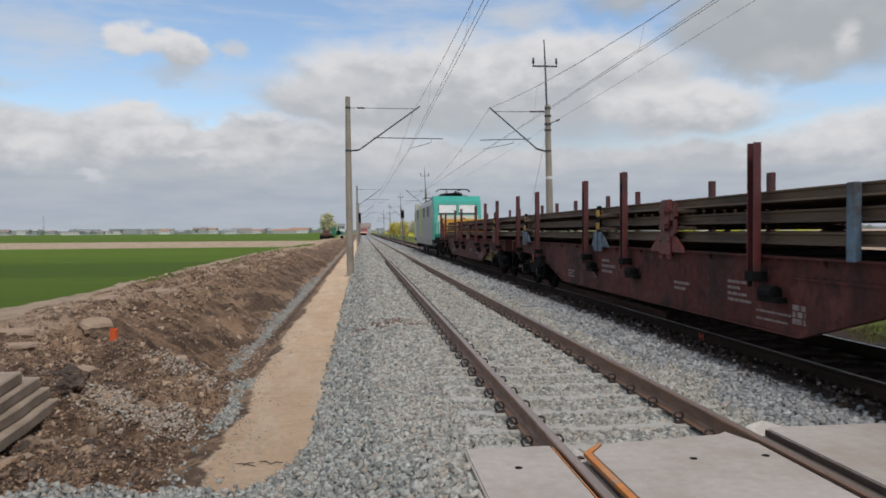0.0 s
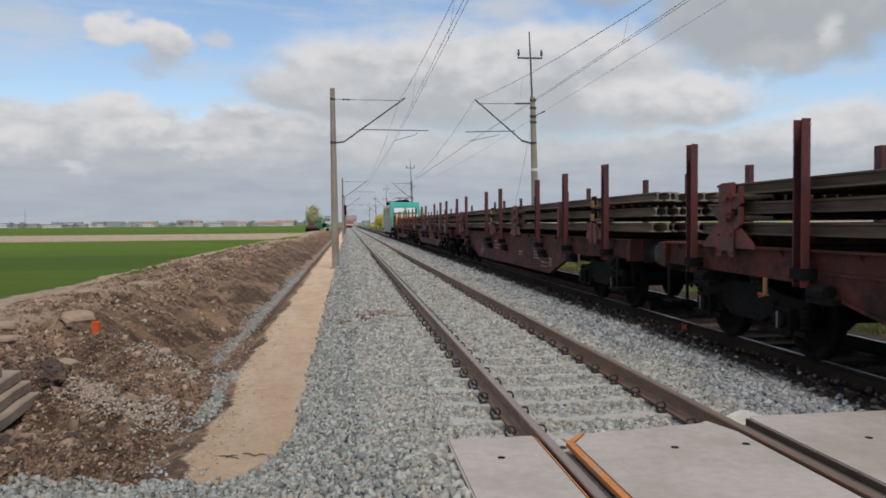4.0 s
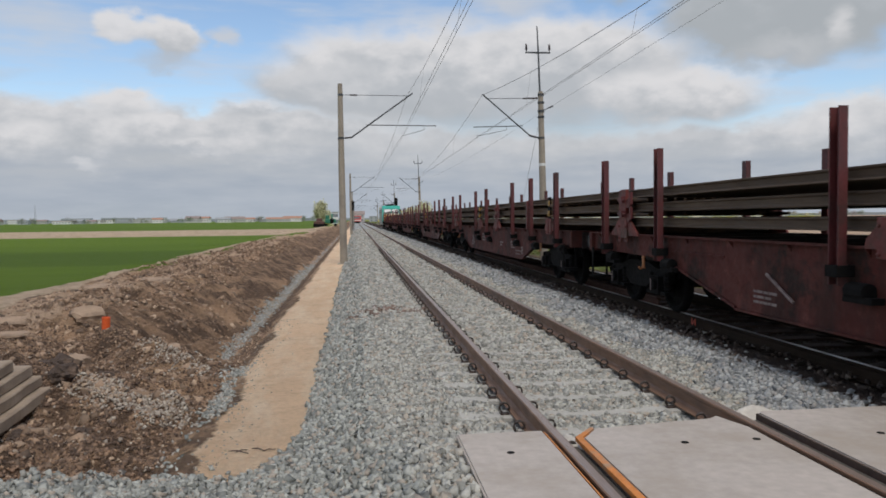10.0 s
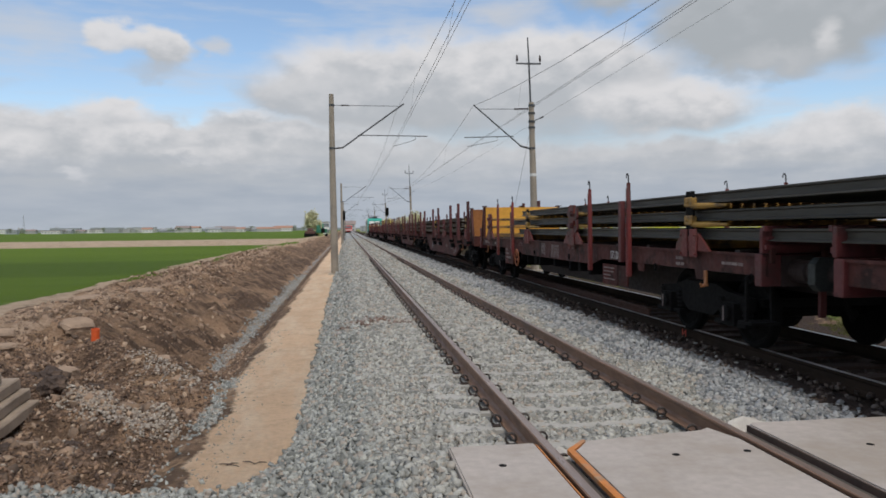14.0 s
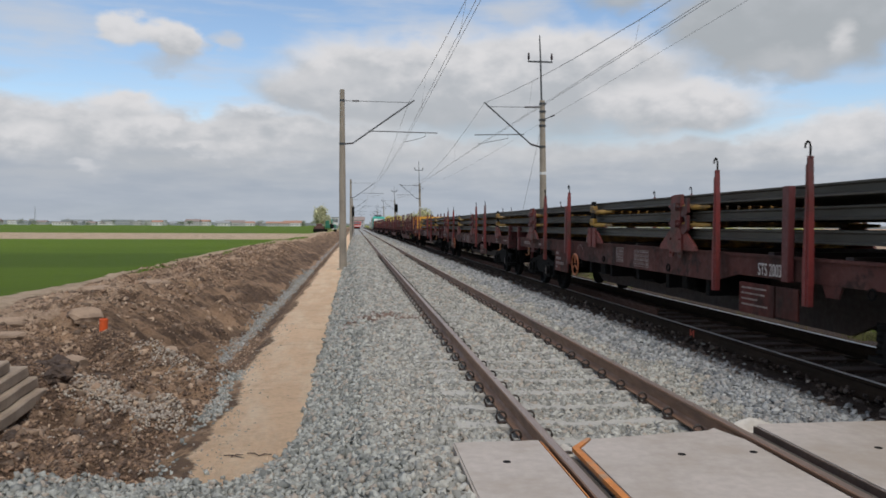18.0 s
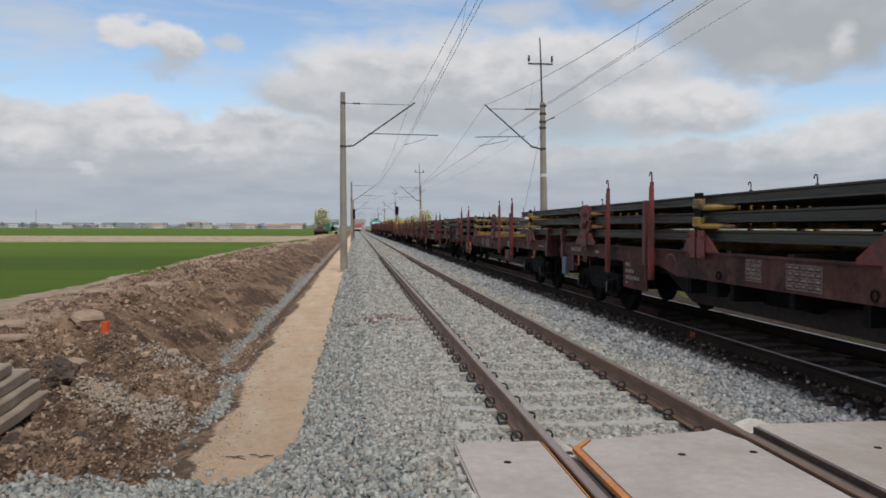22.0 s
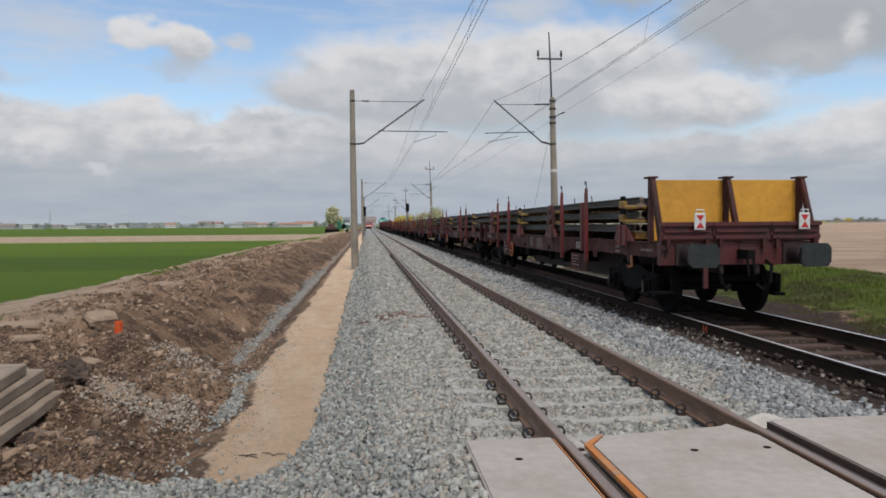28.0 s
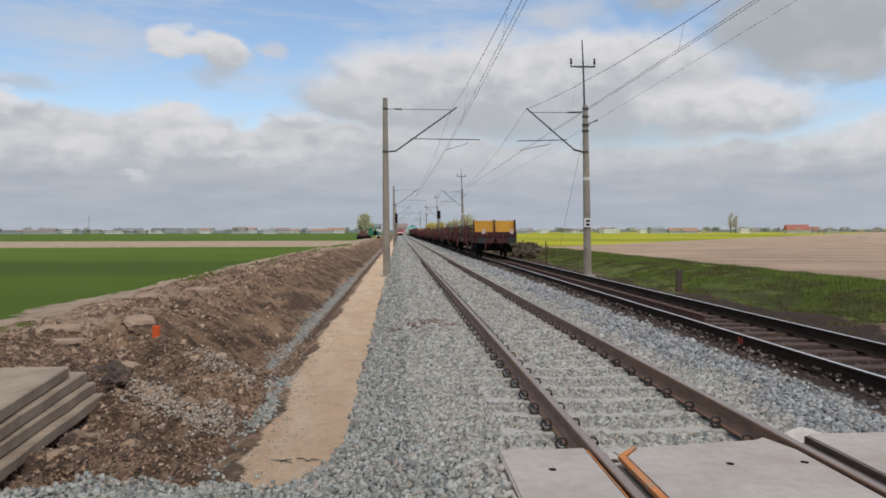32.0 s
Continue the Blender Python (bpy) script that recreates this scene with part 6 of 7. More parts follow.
        for q in (math.pi / 2, math.pi * 7 / 6, math.pi * 11 / 6):
            part("spoke", cyl((s * 1.36, y, 0.75), (s * 1.36, y + 0.21 * math.cos(q), 0.75 + 0.21 * math.sin(q)), 0.015, 6), WHEEL_ORANGE, hw)
        part("hub", join(cyl((s * 1.20, y, 0.75), (s * 1.38, y, 0.75), 0.03, 8), box(min(s * 1.17, s * 1.22), max(s * 1.17, s * 1.22), y - 0.05, y + 0.05, 0.70, 1.0)), BLACK_STEEL, hw)
        if grey_box:
            part("tool_box", cbox(min(s * 1.2, s * 1.29), max(s * 1.2, s * 1.29), -0.98, -0.70, 0.52, 0.90, 0.012), BLUE_PAINT, ob, "small blue-grey box at the wagon end")
            part("side_plate", cbox(min(s * 1.222, s * 1.248), max(s * 1.222, s * 1.248), -1.45, -1.0, 0.62, 0.98, 0.006), WAGON_BROWN, ob)
    for r, yellow in ((2.4, False), (7.4, True), (L - 7.6, False), (L - 2.35, True)):
        pedestal(ob, -r, yellow)
    return ob


def locomotive():
    """Boxy electric engine, seen from behind; origin at its rear coupling."""
    ob = thing("locomotive", None, None, "boxy electric locomotive with teal cabs and silver sides", "locomotive")
    part("frame", join(box(-1.42, 1.42, 0.7, 18.2, 0.80, 1.15), box(-1.2, 1.2, 6.8, 12.0, 0.35, 0.80)), BLACK_STEEL, ob)
    part("body", prism([(-1.40, 0.62), (1.40, 0.62), (1.46, 1.12), (1.46, 3.20), (1.34, 3.48), (1.05, 3.68), (-1.05, 3.68), (-1.34, 3.48), (-1.46, 3.20), (-1.46, 1.12)], "y", 2.6, 16.3), SILVER, ob)
    for s in (-1, 1):
        for k in (4.6, 7.8, 13.6):
            part("louvre", box(min(s * 1.462, s * 1.472), max(s * 1.462, s * 1.472), k, k + 1.1, 2.5, 3.15), LOCO_ROOF, ob, "dark side louvre")
    for k in np.arange(3.2, 16, 1.6):
        for s in (-1, 1):
            part("panel_rib", box(min(s * 1.455, s * 1.468), max(s * 1.455, s * 1.468), k - 0.03, k + 0.03, 1.3, 3.2), SILVER, ob)
    for s in (-1, 1):
        part("lime_panel", box(min(s * 1.455, s * 1.466), max(s * 1.455, s * 1.466), 10.6, 12.2, 1.2, 3.3), LIME, ob, "lime yellow side panel")
    for y0, d, m in ((0.7, 1, TEAL), (18.2, -1, CREAM)):
        cab = part("cab", prism([(y0 + d * 0.12, 1.0), (y0, 1.35), (y0 + d * 0.05, 2.05), (y0 + d * 0.42, 3.35), (y0 + d * 0.75, 3.68), (y0 + d * 1.9, 3.74), (y0 + d * 1.9, 1.0)], "x", -1.45, 1.45), m, ob, "teal driver's cab" if d > 0 else "pale driver's cab")
        part("nose_panel", prism([(y0 - d * 0.012, 1.36), (y0 + d * 0.036, 2.04), (y0 + d * 0.06, 2.04), (y0 + d * 0.02, 1.36)], "x", -1.18, 1.18), CREAM, cab, "cream nose panel")
        part("brow_panel", prism([(y0 + d * 0.045, 2.08), (y0 + d * 0.160, 2.49), (y0 + d * 0.185, 2.49), (y0 + d * 0.065, 2.08)], "x", -1.24, 1.24), CREAM, cab, "cream panel below the windscreens")
        for x in (-1, 1):
            part("windscreen", prism([(y0 + d * 0.173, 2.55), (y0 + d * 0.345, 3.14), (y0 + d * 0.365, 3.14), (y0 + d * 0.20, 2.55)], "x", min(x * 0.06, x * 1.18), max(x * 0.06, x * 1.18)), GLASS, cab)
            # white blind over the glass, enlarged to paint in the sky's reflection
            part("sun_blind", prism([(y0 + d * 0.185, 2.64), (y0 + d * 0.334, 3.12), (y0 + d * 0.344, 3.12), (y0 + d * 0.195, 2.64)], "x", min(x * 0.09, x * 1.14), max(x * 0.09, x * 1.14)), WHITE_PAINT, cab, "pale blind that also carries the windscreen's sky reflection")
            part("side_window", box(min(x * 1.452, x * 1.465), max(x * 1.452, x * 1.465), min(y0 + d * 0.8, y0 + d * 1.4), max(y0 + d * 0.8, y0 + d * 1.4), 2.35, 3.05), GLASS, cab)
            part("headlight", lathe([(0.10, 0), (0.11, -d * 0.03), (0.09, -d * 0.04)], 12, "y", (x * 0.95, y0 + 0.012 * d, 1.62)), WHITE_PAINT, cab)
            part("handrail", tube([(x * 1.30, y0 - d * 0.03, 1.3), (x * 1.30, y0 - d * 0.03, 2.1)], 0.016, 6), WHITE_PAINT, cab)
        buffers(ob, y0 + d * 0.12, -d)
        part("snowplough", prism([(y0 + d * 0.02, 0.25), (y0 + d * 0.3, 0.25), (y0 + d * 0.3, 0.8), (y0 + d * 0.1, 0.8)], "x", -1.2, 1.2), BLACK_STEEL, ob)
    part("roof_deck", join(box(-0.9, 0.9, 3.0, 15.8, 3.72, 3.80), *[cbox(-0.6, 0.6, k, k + 1.2, 3.8, 4.02, 0.04) for k in (5.4, 8.2, 11.4)]), LOCO_ROOF, ob)
    for y0, raised in ((3.6, 0.18), (14.6, 0.12)):
        pan = part("pantograph", cbox(-0.55, 0.55, y0 - 0.9, y0 + 0.2, 3.80, 3.92, 0.03), BLACK_STEEL, ob, "folded black pantograph")
        part("drive_rod", cyl((-0.7, y0 + 0.4, 3.9), (0.6, y0 + 1.0, 4.06), 0.05, 6), BLACK_STEEL, pan)
        for sx in (-1, 1):
            part("lower_arm", cyl((sx * 0.45, y0 - 0.6, 3.84), (sx * 0.25, y0 + 0.9, 3.92 + raised), 0.045, 6), BLACK_STEEL, pan)
            part("upper_arm", cyl((sx * 0.25, y0 + 0.9, 3.92 + raised), (sx * 0.5, y0 - 0.5, 4.0 + raised), 0.025, 6), BLACK_STEEL, pan)
        for k in (-0.5, -0.2):
            bar = [(-1.06, 3.86), (-1.0, 3.96), (-0.85, 4.02), (0.85, 4.02), (1.0, 3.96), (1.06, 3.86)]
            part("collector_bar", tube([(bx, y0 + k, bz + raised) for bx, bz in bar], 0.03, 6), BLACK_STEEL, pan)
        for x in (-0.5, 0.5):
            part("insulator", insulator((x, y0, 3.78), (x, y0, 4.0), 0.06), INSULATOR, pan)
    for y in (4.3, 14.6):
        b = part("bogie", join(cbox(-1.0, 1.0, -0.3, 0.3, 0.5, 0.8, 0.02), *[box(s * 1.05 - 0.08, s * 1.05 + 0.08, -2.0, 2.0, 0.45, 0.75) for s in (-1, 1)], *[box(s * 1.12 - 0.1, s * 1.12 + 0.1, k - 0.2, k + 0.2, 0.4, 0.75) for s in (-1, 1) for k in (-1.3, 1.3)]), BLACK_STEEL, ob, "", pose(0, y, 0))
        for k in (-1.3, 1.3):
            wheelset(b, k)
    return ob


GLASS = None


def glass_material():
    m = Mat("dark_window_glass", 0.06)
    m.color((0.035, 0.045, 0.05))
    m.b.inputs["Specular IOR Level"].default_value = 0.9
    return m.m


TRAIN = []


def build_train():
    """All vehicles and their load; TRAIN keeps each with its offset along the train."""
    global GLASS
    GLASS = glass_material()
    a0, a1 = wagon_a(0), wagon_a(1)
    plan = [(a0, 45.0, "front"), (a1, 23.7, ""), (a0, 2.4, ""), (a0, -18.9, ""), (a0, -40.2, ""), (a0, -61.5, "rear")]
    used = set()
    for src, u, end in plan:
        ob = src if src not in used and not end else copy_thing(src, pose(0, 0, 0))
        if src not in used and not end:
            used.add(src)
        TRAIN.append((ob, MID, u, 0.0))
        if end == "front":
            bulkhead(ob, -1.6, 1, YELLOW)
        if end == "rear":
            bulkhead(ob, -(LONG_A - 1.5), -1, BROWN_YELLOW)
    b0, b1, b2 = wagon_b(False, False), wagon_b(True, True), wagon_b(False, True)
    first = True
    for src, u, end in [(b0, -82.8, "front"), (b0, -101.6, ""), (b0, -120.4, ""), (b0, -139.2, ""), (b1, -158.0, "one"), (b2, -176.8, "one"), (b0, -195.6, "rear")]:
        if end == "one":
            ob = src
        elif end == "" and first:
            ob, first = src, False
        else:
            ob = copy_thing(src, pose(0, 0, 0))
        TRAIN.append((ob, MID, u, 0.0))
        if end == "front":
            bulkhead(ob, -1.35, 1, YELLOW)
        if end == "rear":
            bulkhead(ob, -(LONG_B - 1.2), -1, YELLOW)
            ob["label"] = "last rust-brown stake wagon with a yellow end wall"
    loco = locomotive()
    TRAIN.append((loco, MID, 45.3, 0.0))
    # long rails lie on the wagons in three layers
    rng = random.Random(12)
    for u0, u1, mat, lab, fore, aft in ((41.6, -19.0, LOAD_RUSTY, "long rusty brown rail loaded on the wagons", (0, 0.2, 0.4), 0.5), (-20.6, -77.55, LOAD_RUSTY, "long rusty brown rail loaded on the wagons", (0, 0.2, 0.4), 0.5),
                                        (-87.8, -146.0, LOAD_DARK, "long new dark grey rail loaded on the wagons", (1.0, 0.0, 1.4), 2.2), (-153.7, -212.4, LOAD_DARK, "long new dark grey rail loaded on the wagons", (0.2, 0.0, 0.4), 0.5)):
        prof = [(px * 0.93, pz * 0.79) for px, pz in RAIL_PROFILE]
        for layer, z in enumerate((1.366, 1.606, 1.836)):
            for i in range(15):
                start = u0 - fore[layer] - rng.uniform(0, 0.5) * (i > 0)
                end = u1 + aft * i / 14 * rng.uniform(0.6, 1.2) + rng.uniform(-0.25, 0.25)
                me = mesh_of("loaded_rail", prism(prof, "y", end - start, 0.0), mat)
                me.materials.append(RAIL_END)
                for f in me.polygons:
                    if abs(f.normal.y) > 0.9:
                        f.material_index = 1
                ob = tagged(new("loaded_rail", me), lab, "rail", "rails on the train")
                TRAIN.append((ob, MID - 1.17 + 0.1671 * i + rng.uniform(-0.006, 0.006), start, z))
    # tail boards with a red hourglass
    for x in (-0.72, 0.98):
        ob = thing("tail_board", cbox(-0.09, 0.09, -0.012, 0.012, 0.05, 0.31, 0.01), WHITE_PAINT, "white tail board with two red triangles hung on the last wagon", "tail board", "tail boards")
        part("red_triangle", prism([(-0.065, 0.28), (0.065, 0.28), (0.0, 0.185)], "y", -0.016, -0.0125), RED_SIGN, ob)
        part("red_triangle", prism([(-0.065, 0.08), (0.065, 0.08), (0.0, 0.175)], "y", -0.016, -0.0125), RED_SIGN, ob)
        part("handle", tube([(-0.06, 0, 0.30), (-0.06, 0, 0.36), (0.06, 0, 0.36), (0.06, 0, 0.30)], 0.010, 6), WHITE_PAINT, ob)
        TRAIN.append((ob, MID + x, -195.6 - LONG_B + 0.50, 1.36))


def place(t):
    """How far the train has gone at t seconds."""
    k = min(int(t // 2), len(RUN) - 2)
    (t0, s0), (t1, s1) = RUN[k], RUN[k + 1]
    a, b = RUN[max(k - 1, 0)], RUN[min(k + 2, len(RUN) - 1)]
    m0, m1 = (s1 - a[1]) / (t1 - a[0]), (b[1] - s0) / (b[0] - t0)
    h, q = t1 - t0, (t - t0) / (t1 - t0)
    return s0 * (2 * q ** 3 - 3 * q * q + 1) + m0 * h * (q ** 3 - 2 * q * q + q) + s1 * (3 * q * q - 2 * q ** 3) + m1 * h * (q ** 3 - q * q)


def motions():
    for ob, x, u, z in TRAIN:
        walk(ob, [(t, pose(x, u + s, z)) for t, s in RUN])
    # wheels roll with the train; less than a right angle from row to row
    rows = [k / 15 for k in range(0, 32 * 15 + 1)]
    turns = [(t, -math.degrees(place(t) / 0.46)) for t in rows]
    for ob in [o for o in scene.objects if o.name.startswith("wheelset")]:
        y, z = ob.matrix_basis.translation.y, ob.matrix_basis.translation.z
        walk(ob, [(t, pose(0, y, z, a)) for t, a in turns])
# ---- distance ----
BARK = None


def leaf_material(name, c1, c2):
    m = Mat(name, 0.8)
    m.color(m.mix(m.island(), c1, c2))
    m.b.inputs["Specular IOR Level"].default_value = 0.2
    return m.m


def tree(x, y, height, spread_, mat, label, seed, clumps=260, slim=False, category="tree", bare=0.25, group="distant trees"):
    """Tapered trunk, limbs, and a crown of many small leaf clusters."""
    rng = np.random.RandomState(seed)
    z0 = float(land(x, y)) - 0.1
    ob = thing("tree", None, None, label, category, group, "", pose(x, y, z0))
    th = height * (0.25 if not slim else 0.12)
    geos = [tube([(0, 0, 0), (0.01 * height, 0, height * 0.3), (-0.01 * height, 0.01 * height, height * 0.62), (0, 0, height * 0.9)], [height * 0.026, height * 0.02, height * 0.012, height * 0.004], 7)]
    tips = []
    for k in range(11):
        h = th + (height * 0.75 - th) * k / 10
        a = k * 2.4 + rng.rand()
        r = spread_ * (0.55 + 0.4 * rng.rand()) * (1 - 0.5 * k / 11)
        rise = height * (0.18 if not slim else 0.3)
        tip = (r * math.cos(a), r * math.sin(a), h + rise)
        geos.append(tube([(0, 0, h), (tip[0] * 0.5, tip[1] * 0.5, h + rise * 0.6), tip], [height * 0.009, height * 0.006, height * 0.002], 5))
        tips.append(tip)
    part("trunk", join(*geos), BARK, ob)
    # leaf clusters gather about the limbs, with gaps between
    n = clumps * 3
    base = np.array(tips)[rng.randint(0, len(tips), n)]
    t = rng.uniform(0.45, 1.12, (n, 1))
    c = base * np.concatenate([t, t, np.ones((n, 1))], 1)
    c += rng.normal(size=(n, 3)) * np.array([spread_ * 0.22, spread_ * 0.22, height * 0.085])
    s = spread_ * rng.uniform(0.035, 0.085, n)
    corner = np.array([(-1, -1, 0), (1, -1, 0), (1, 1, 0), (-1, 1, 0)], float)
    v = []
    for q in range(3):
        d1 = rng.normal(size=(n, 3))
        d1 /= np.linalg.norm(d1, axis=1)[:, None]
        d2 = np.cross(d1, rng.normal(size=(n, 3)))
        d2 /= np.linalg.norm(d2, axis=1)[:, None]
        o = c + rng.normal(size=(n, 3)) * s[:, None] * 0.6
        p = np.stack([o + s[:, None] * (k[0] * d1 + k[1] * d2) * rng.uniform(0.5, 1.1, (n, 1)) for k in corner], 1)
        v.append(p.reshape(-1, 3))
    v = np.concatenate(v)
    f = np.arange(len(v)).reshape(-1, 4)
    crown = new("crown", big_mesh("crown", v, f, mat, 4))
    crown.parent = ob
    crown["label"] = "thin spring foliage"
    return ob


def house(x, y, w, d, h, roof_h, wall, roof, label, turn=0.0, storeys=1):
    z0 = float(land(x, y)) - 0.3
    ob = thing("house", None, None, label, "house", "distant houses", "", pose(x, y, z0, 0, 0, turn))
    part("wall", box(-w / 2, w / 2, -d / 2, d / 2, 0, h), wall, ob)
    if roof_h:
        part("roof", prism([(-d / 2 - 0.4, h), (d / 2 + 0.4, h), (0, h + roof_h)], "x", -w / 2 - 0.4, w / 2 + 0.4), roof, ob)
        part("chimney", box(w * 0.2, w * 0.2 + 0.7, -0.3, 0.4, h + roof_h * 0.4, h + roof_h + 0.6), roof, ob)
    else:
        part("roof", box(-w / 2 - 0.2, w / 2 + 0.2, -d / 2 - 0.2, d / 2 + 0.2, h, h + 0.4), roof, ob)
    n = max(2, int(w / 3.2))
    win = mesh_of("window", box(-0.6, 0.6, -0.05, 0.0, -0.7, 0.7), HAZED_PANE)
    for fl in range(storeys):
        for i in range(n):
            part("window", None, None, ob, "", pose(-w / 2 + w * (i + 0.5) / n, -d / 2 - 0.01, h * (fl + 0.55) / storeys), data=win)
    return ob


# aerial haze is mixed into the pane, roof, pale and grey wall colours
HAZED_PANE = simple("hazed_window", (0.20, 0.22, 0.24), (0.17, 0.19, 0.21), 1, 0.3)
ROOF_RED = simple("hazed_red_tiles", (0.44, 0.16, 0.12), (0.38, 0.14, 0.11), 0.6, 0.8)
ROOF_ORANGE = simple("hazed_orange_tiles", (0.44, 0.25, 0.18), (0.38, 0.22, 0.16), 0.6, 0.8)
ROOF_GREY = simple("hazed_grey_roof", (0.34, 0.35, 0.36), (0.29, 0.30, 0.31), 0.6, 0.8)
ROOF_BROWN = simple("hazed_brown_roof", (0.32, 0.25, 0.23), (0.27, 0.22, 0.20), 0.6, 0.8)
WALL_PALE = simple("hazed_pale_render", (0.56, 0.55, 0.53), (0.49, 0.48, 0.47), 0.4, 0.9)
WALL_GREY = simple("hazed_grey_render", (0.42, 0.44, 0.46), (0.37, 0.39, 0.41), 0.4, 0.9)
WALL_WHITE = simple("white_render", (0.78, 0.77, 0.75), (0.72, 0.71, 0.69), 0.4, 0.9)
MACHINE_GREEN = simple("green_machine_paint", (0.03, 0.20, 0.12), (0.03, 0.16, 0.10), 1.5, 0.5)
MACHINE_RED = simple("red_machine_paint", (0.70, 0.05, 0.035), (0.6, 0.05, 0.035), 1.0, 0.5)
MACHINE_BROWN = simple("muddy_machine", (0.14, 0.06, 0.045), (0.09, 0.05, 0.04), 1.5, 0.7)


def build_distance():
    global BARK
    BARK = simple("distant_bark", (0.12, 0.095, 0.075), (0.08, 0.065, 0.05), 3, 0.9)
    # distance haze is put into these leaf colours, except blossom and scrub
    fresh = leaf_material("hazed_spring_leaves", (0.52, 0.52, 0.33), (0.66, 0.63, 0.42))
    gold = leaf_material("yellow_blossom", (0.72, 0.60, 0.12), (0.58, 0.52, 0.18))
    dull = leaf_material("hazed_bare_twigs", (0.36, 0.35, 0.34), (0.44, 0.42, 0.39))
    dark = leaf_material("hazed_conifer", (0.25, 0.29, 0.23), (0.32, 0.35, 0.27))
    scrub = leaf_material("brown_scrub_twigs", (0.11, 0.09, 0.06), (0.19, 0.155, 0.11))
    # paler still, to make up for backlight as well as haze
    faint = leaf_material("hazed_poplar_twigs", (0.62, 0.60, 0.55), (0.70, 0.68, 0.62))
    rng = random.Random(77)
    # near the line, beside the mast
    tree(-12.0, 262, 7.6, 2.5, fresh, "pale green spring tree beside the far end of the line", 1, 620)
    tree(-9.4, 268, 5.0, 1.5, fresh, "pale green spring tree beside the far end of the line", 2, 300)
    for i, (x, y, h, w) in enumerate([(11.5, 205, 4.6, 1.9), (13.6, 190, 4.6, 1.8), (16.0, 176, 5.6, 2.0), (10.2, 240, 4.8, 2.0), (12.0, 260, 5, 2.4), (17.2, 183, 5.2, 1.7)]):
        tree(x, y, h, w, gold if i in (0, 3) else fresh, "yellow-green spring bush beyond the old track", 10 + i, 330, group="bushes beyond the track")
    for i, (x, y, h, w) in enumerate([(10.6, 92, 1.5, 1.6), (11.4, 80, 1.3, 1.5), (11.9, 70, 1.2, 1.5), (10.4, 62, 1.0, 1.2)]):
        tree(x, y, h, w, scrub, "low bare brown scrub beside the old track", 30 + i, 260, category="shrub", group="scrub")
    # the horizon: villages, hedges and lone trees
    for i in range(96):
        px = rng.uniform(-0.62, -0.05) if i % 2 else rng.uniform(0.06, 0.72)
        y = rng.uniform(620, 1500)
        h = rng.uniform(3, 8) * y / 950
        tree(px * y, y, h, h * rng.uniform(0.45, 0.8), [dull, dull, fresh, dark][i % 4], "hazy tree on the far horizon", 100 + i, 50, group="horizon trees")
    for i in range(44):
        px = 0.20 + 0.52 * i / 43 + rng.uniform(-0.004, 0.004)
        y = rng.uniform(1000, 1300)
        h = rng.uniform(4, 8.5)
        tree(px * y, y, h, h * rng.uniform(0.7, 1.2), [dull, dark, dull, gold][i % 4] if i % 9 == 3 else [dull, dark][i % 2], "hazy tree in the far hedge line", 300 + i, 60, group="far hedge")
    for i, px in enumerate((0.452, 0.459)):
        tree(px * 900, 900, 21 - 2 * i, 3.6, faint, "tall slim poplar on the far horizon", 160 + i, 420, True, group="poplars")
    blocks = [(-0.497, 1000, 26, 6, 3.2, 0, WALL_GREY, ROOF_BROWN, 1), (-0.47, 1010, 34, 7, 3.5, 2.4, WALL_PALE, ROOF_BROWN, 1), (-0.35, 1150, 42, 7.5, 7.5, 0, WALL_GREY, ROOF_GREY, 2), (-0.30, 1180, 46, 8, 8.0, 0, WALL_GREY, ROOF_GREY, 2),
              (-0.258, 1200, 44, 8, 8.0, 0, WALL_PALE, ROOF_GREY, 2), (-0.20, 1150, 30, 8, 6, 0, WALL_GREY, ROOF_GREY, 2), (-0.168, 900, 14, 7, 3.4, 0, WALL_WHITE, ROOF_GREY, 1), (-0.10, 1000, 30, 8, 4, 2.5, WALL_PALE, ROOF_ORANGE, 1),
              (-0.43, 1250, 40, 8, 7, 0, WALL_GREY, ROOF_GREY, 2), (0.335, 1000, 22, 8, 5.0, 0, WALL_WHITE, ROOF_GREY, 1), (0.375, 900, 17, 8, 3, 4, WALL_PALE, ROOF_ORANGE, 1), (0.395, 900, 19, 8, 3, 4, WALL_PALE, ROOF_ORANGE, 1),
              (0.545, 860, 30, 9, 4, 6.5, WALL_PALE, ROOF_RED, 1), (0.565, 880, 18, 8, 3, 5, WALL_PALE, ROOF_RED, 1), (0.28, 1100, 26, 8, 4, 4, WALL_PALE, ROOF_BROWN, 1), (0.245, 1150, 24, 8, 4, 3, WALL_WHITE, ROOF_BROWN, 1),
              (0.195, 1000, 12, 8, 5, 0, WALL_WHITE, ROOF_GREY, 1), (0.48, 1150, 26, 8, 4, 4, WALL_PALE, ROOF_BROWN, 1), (0.17, 1200, 24, 8, 5, 3, WALL_GREY, ROOF_BROWN, 1)]
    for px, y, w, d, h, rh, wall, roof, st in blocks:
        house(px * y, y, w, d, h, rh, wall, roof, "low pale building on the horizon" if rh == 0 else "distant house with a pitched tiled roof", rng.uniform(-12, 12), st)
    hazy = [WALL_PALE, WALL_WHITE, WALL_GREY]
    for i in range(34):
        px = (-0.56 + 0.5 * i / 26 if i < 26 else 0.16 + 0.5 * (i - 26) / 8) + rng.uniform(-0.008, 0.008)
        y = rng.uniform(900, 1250)
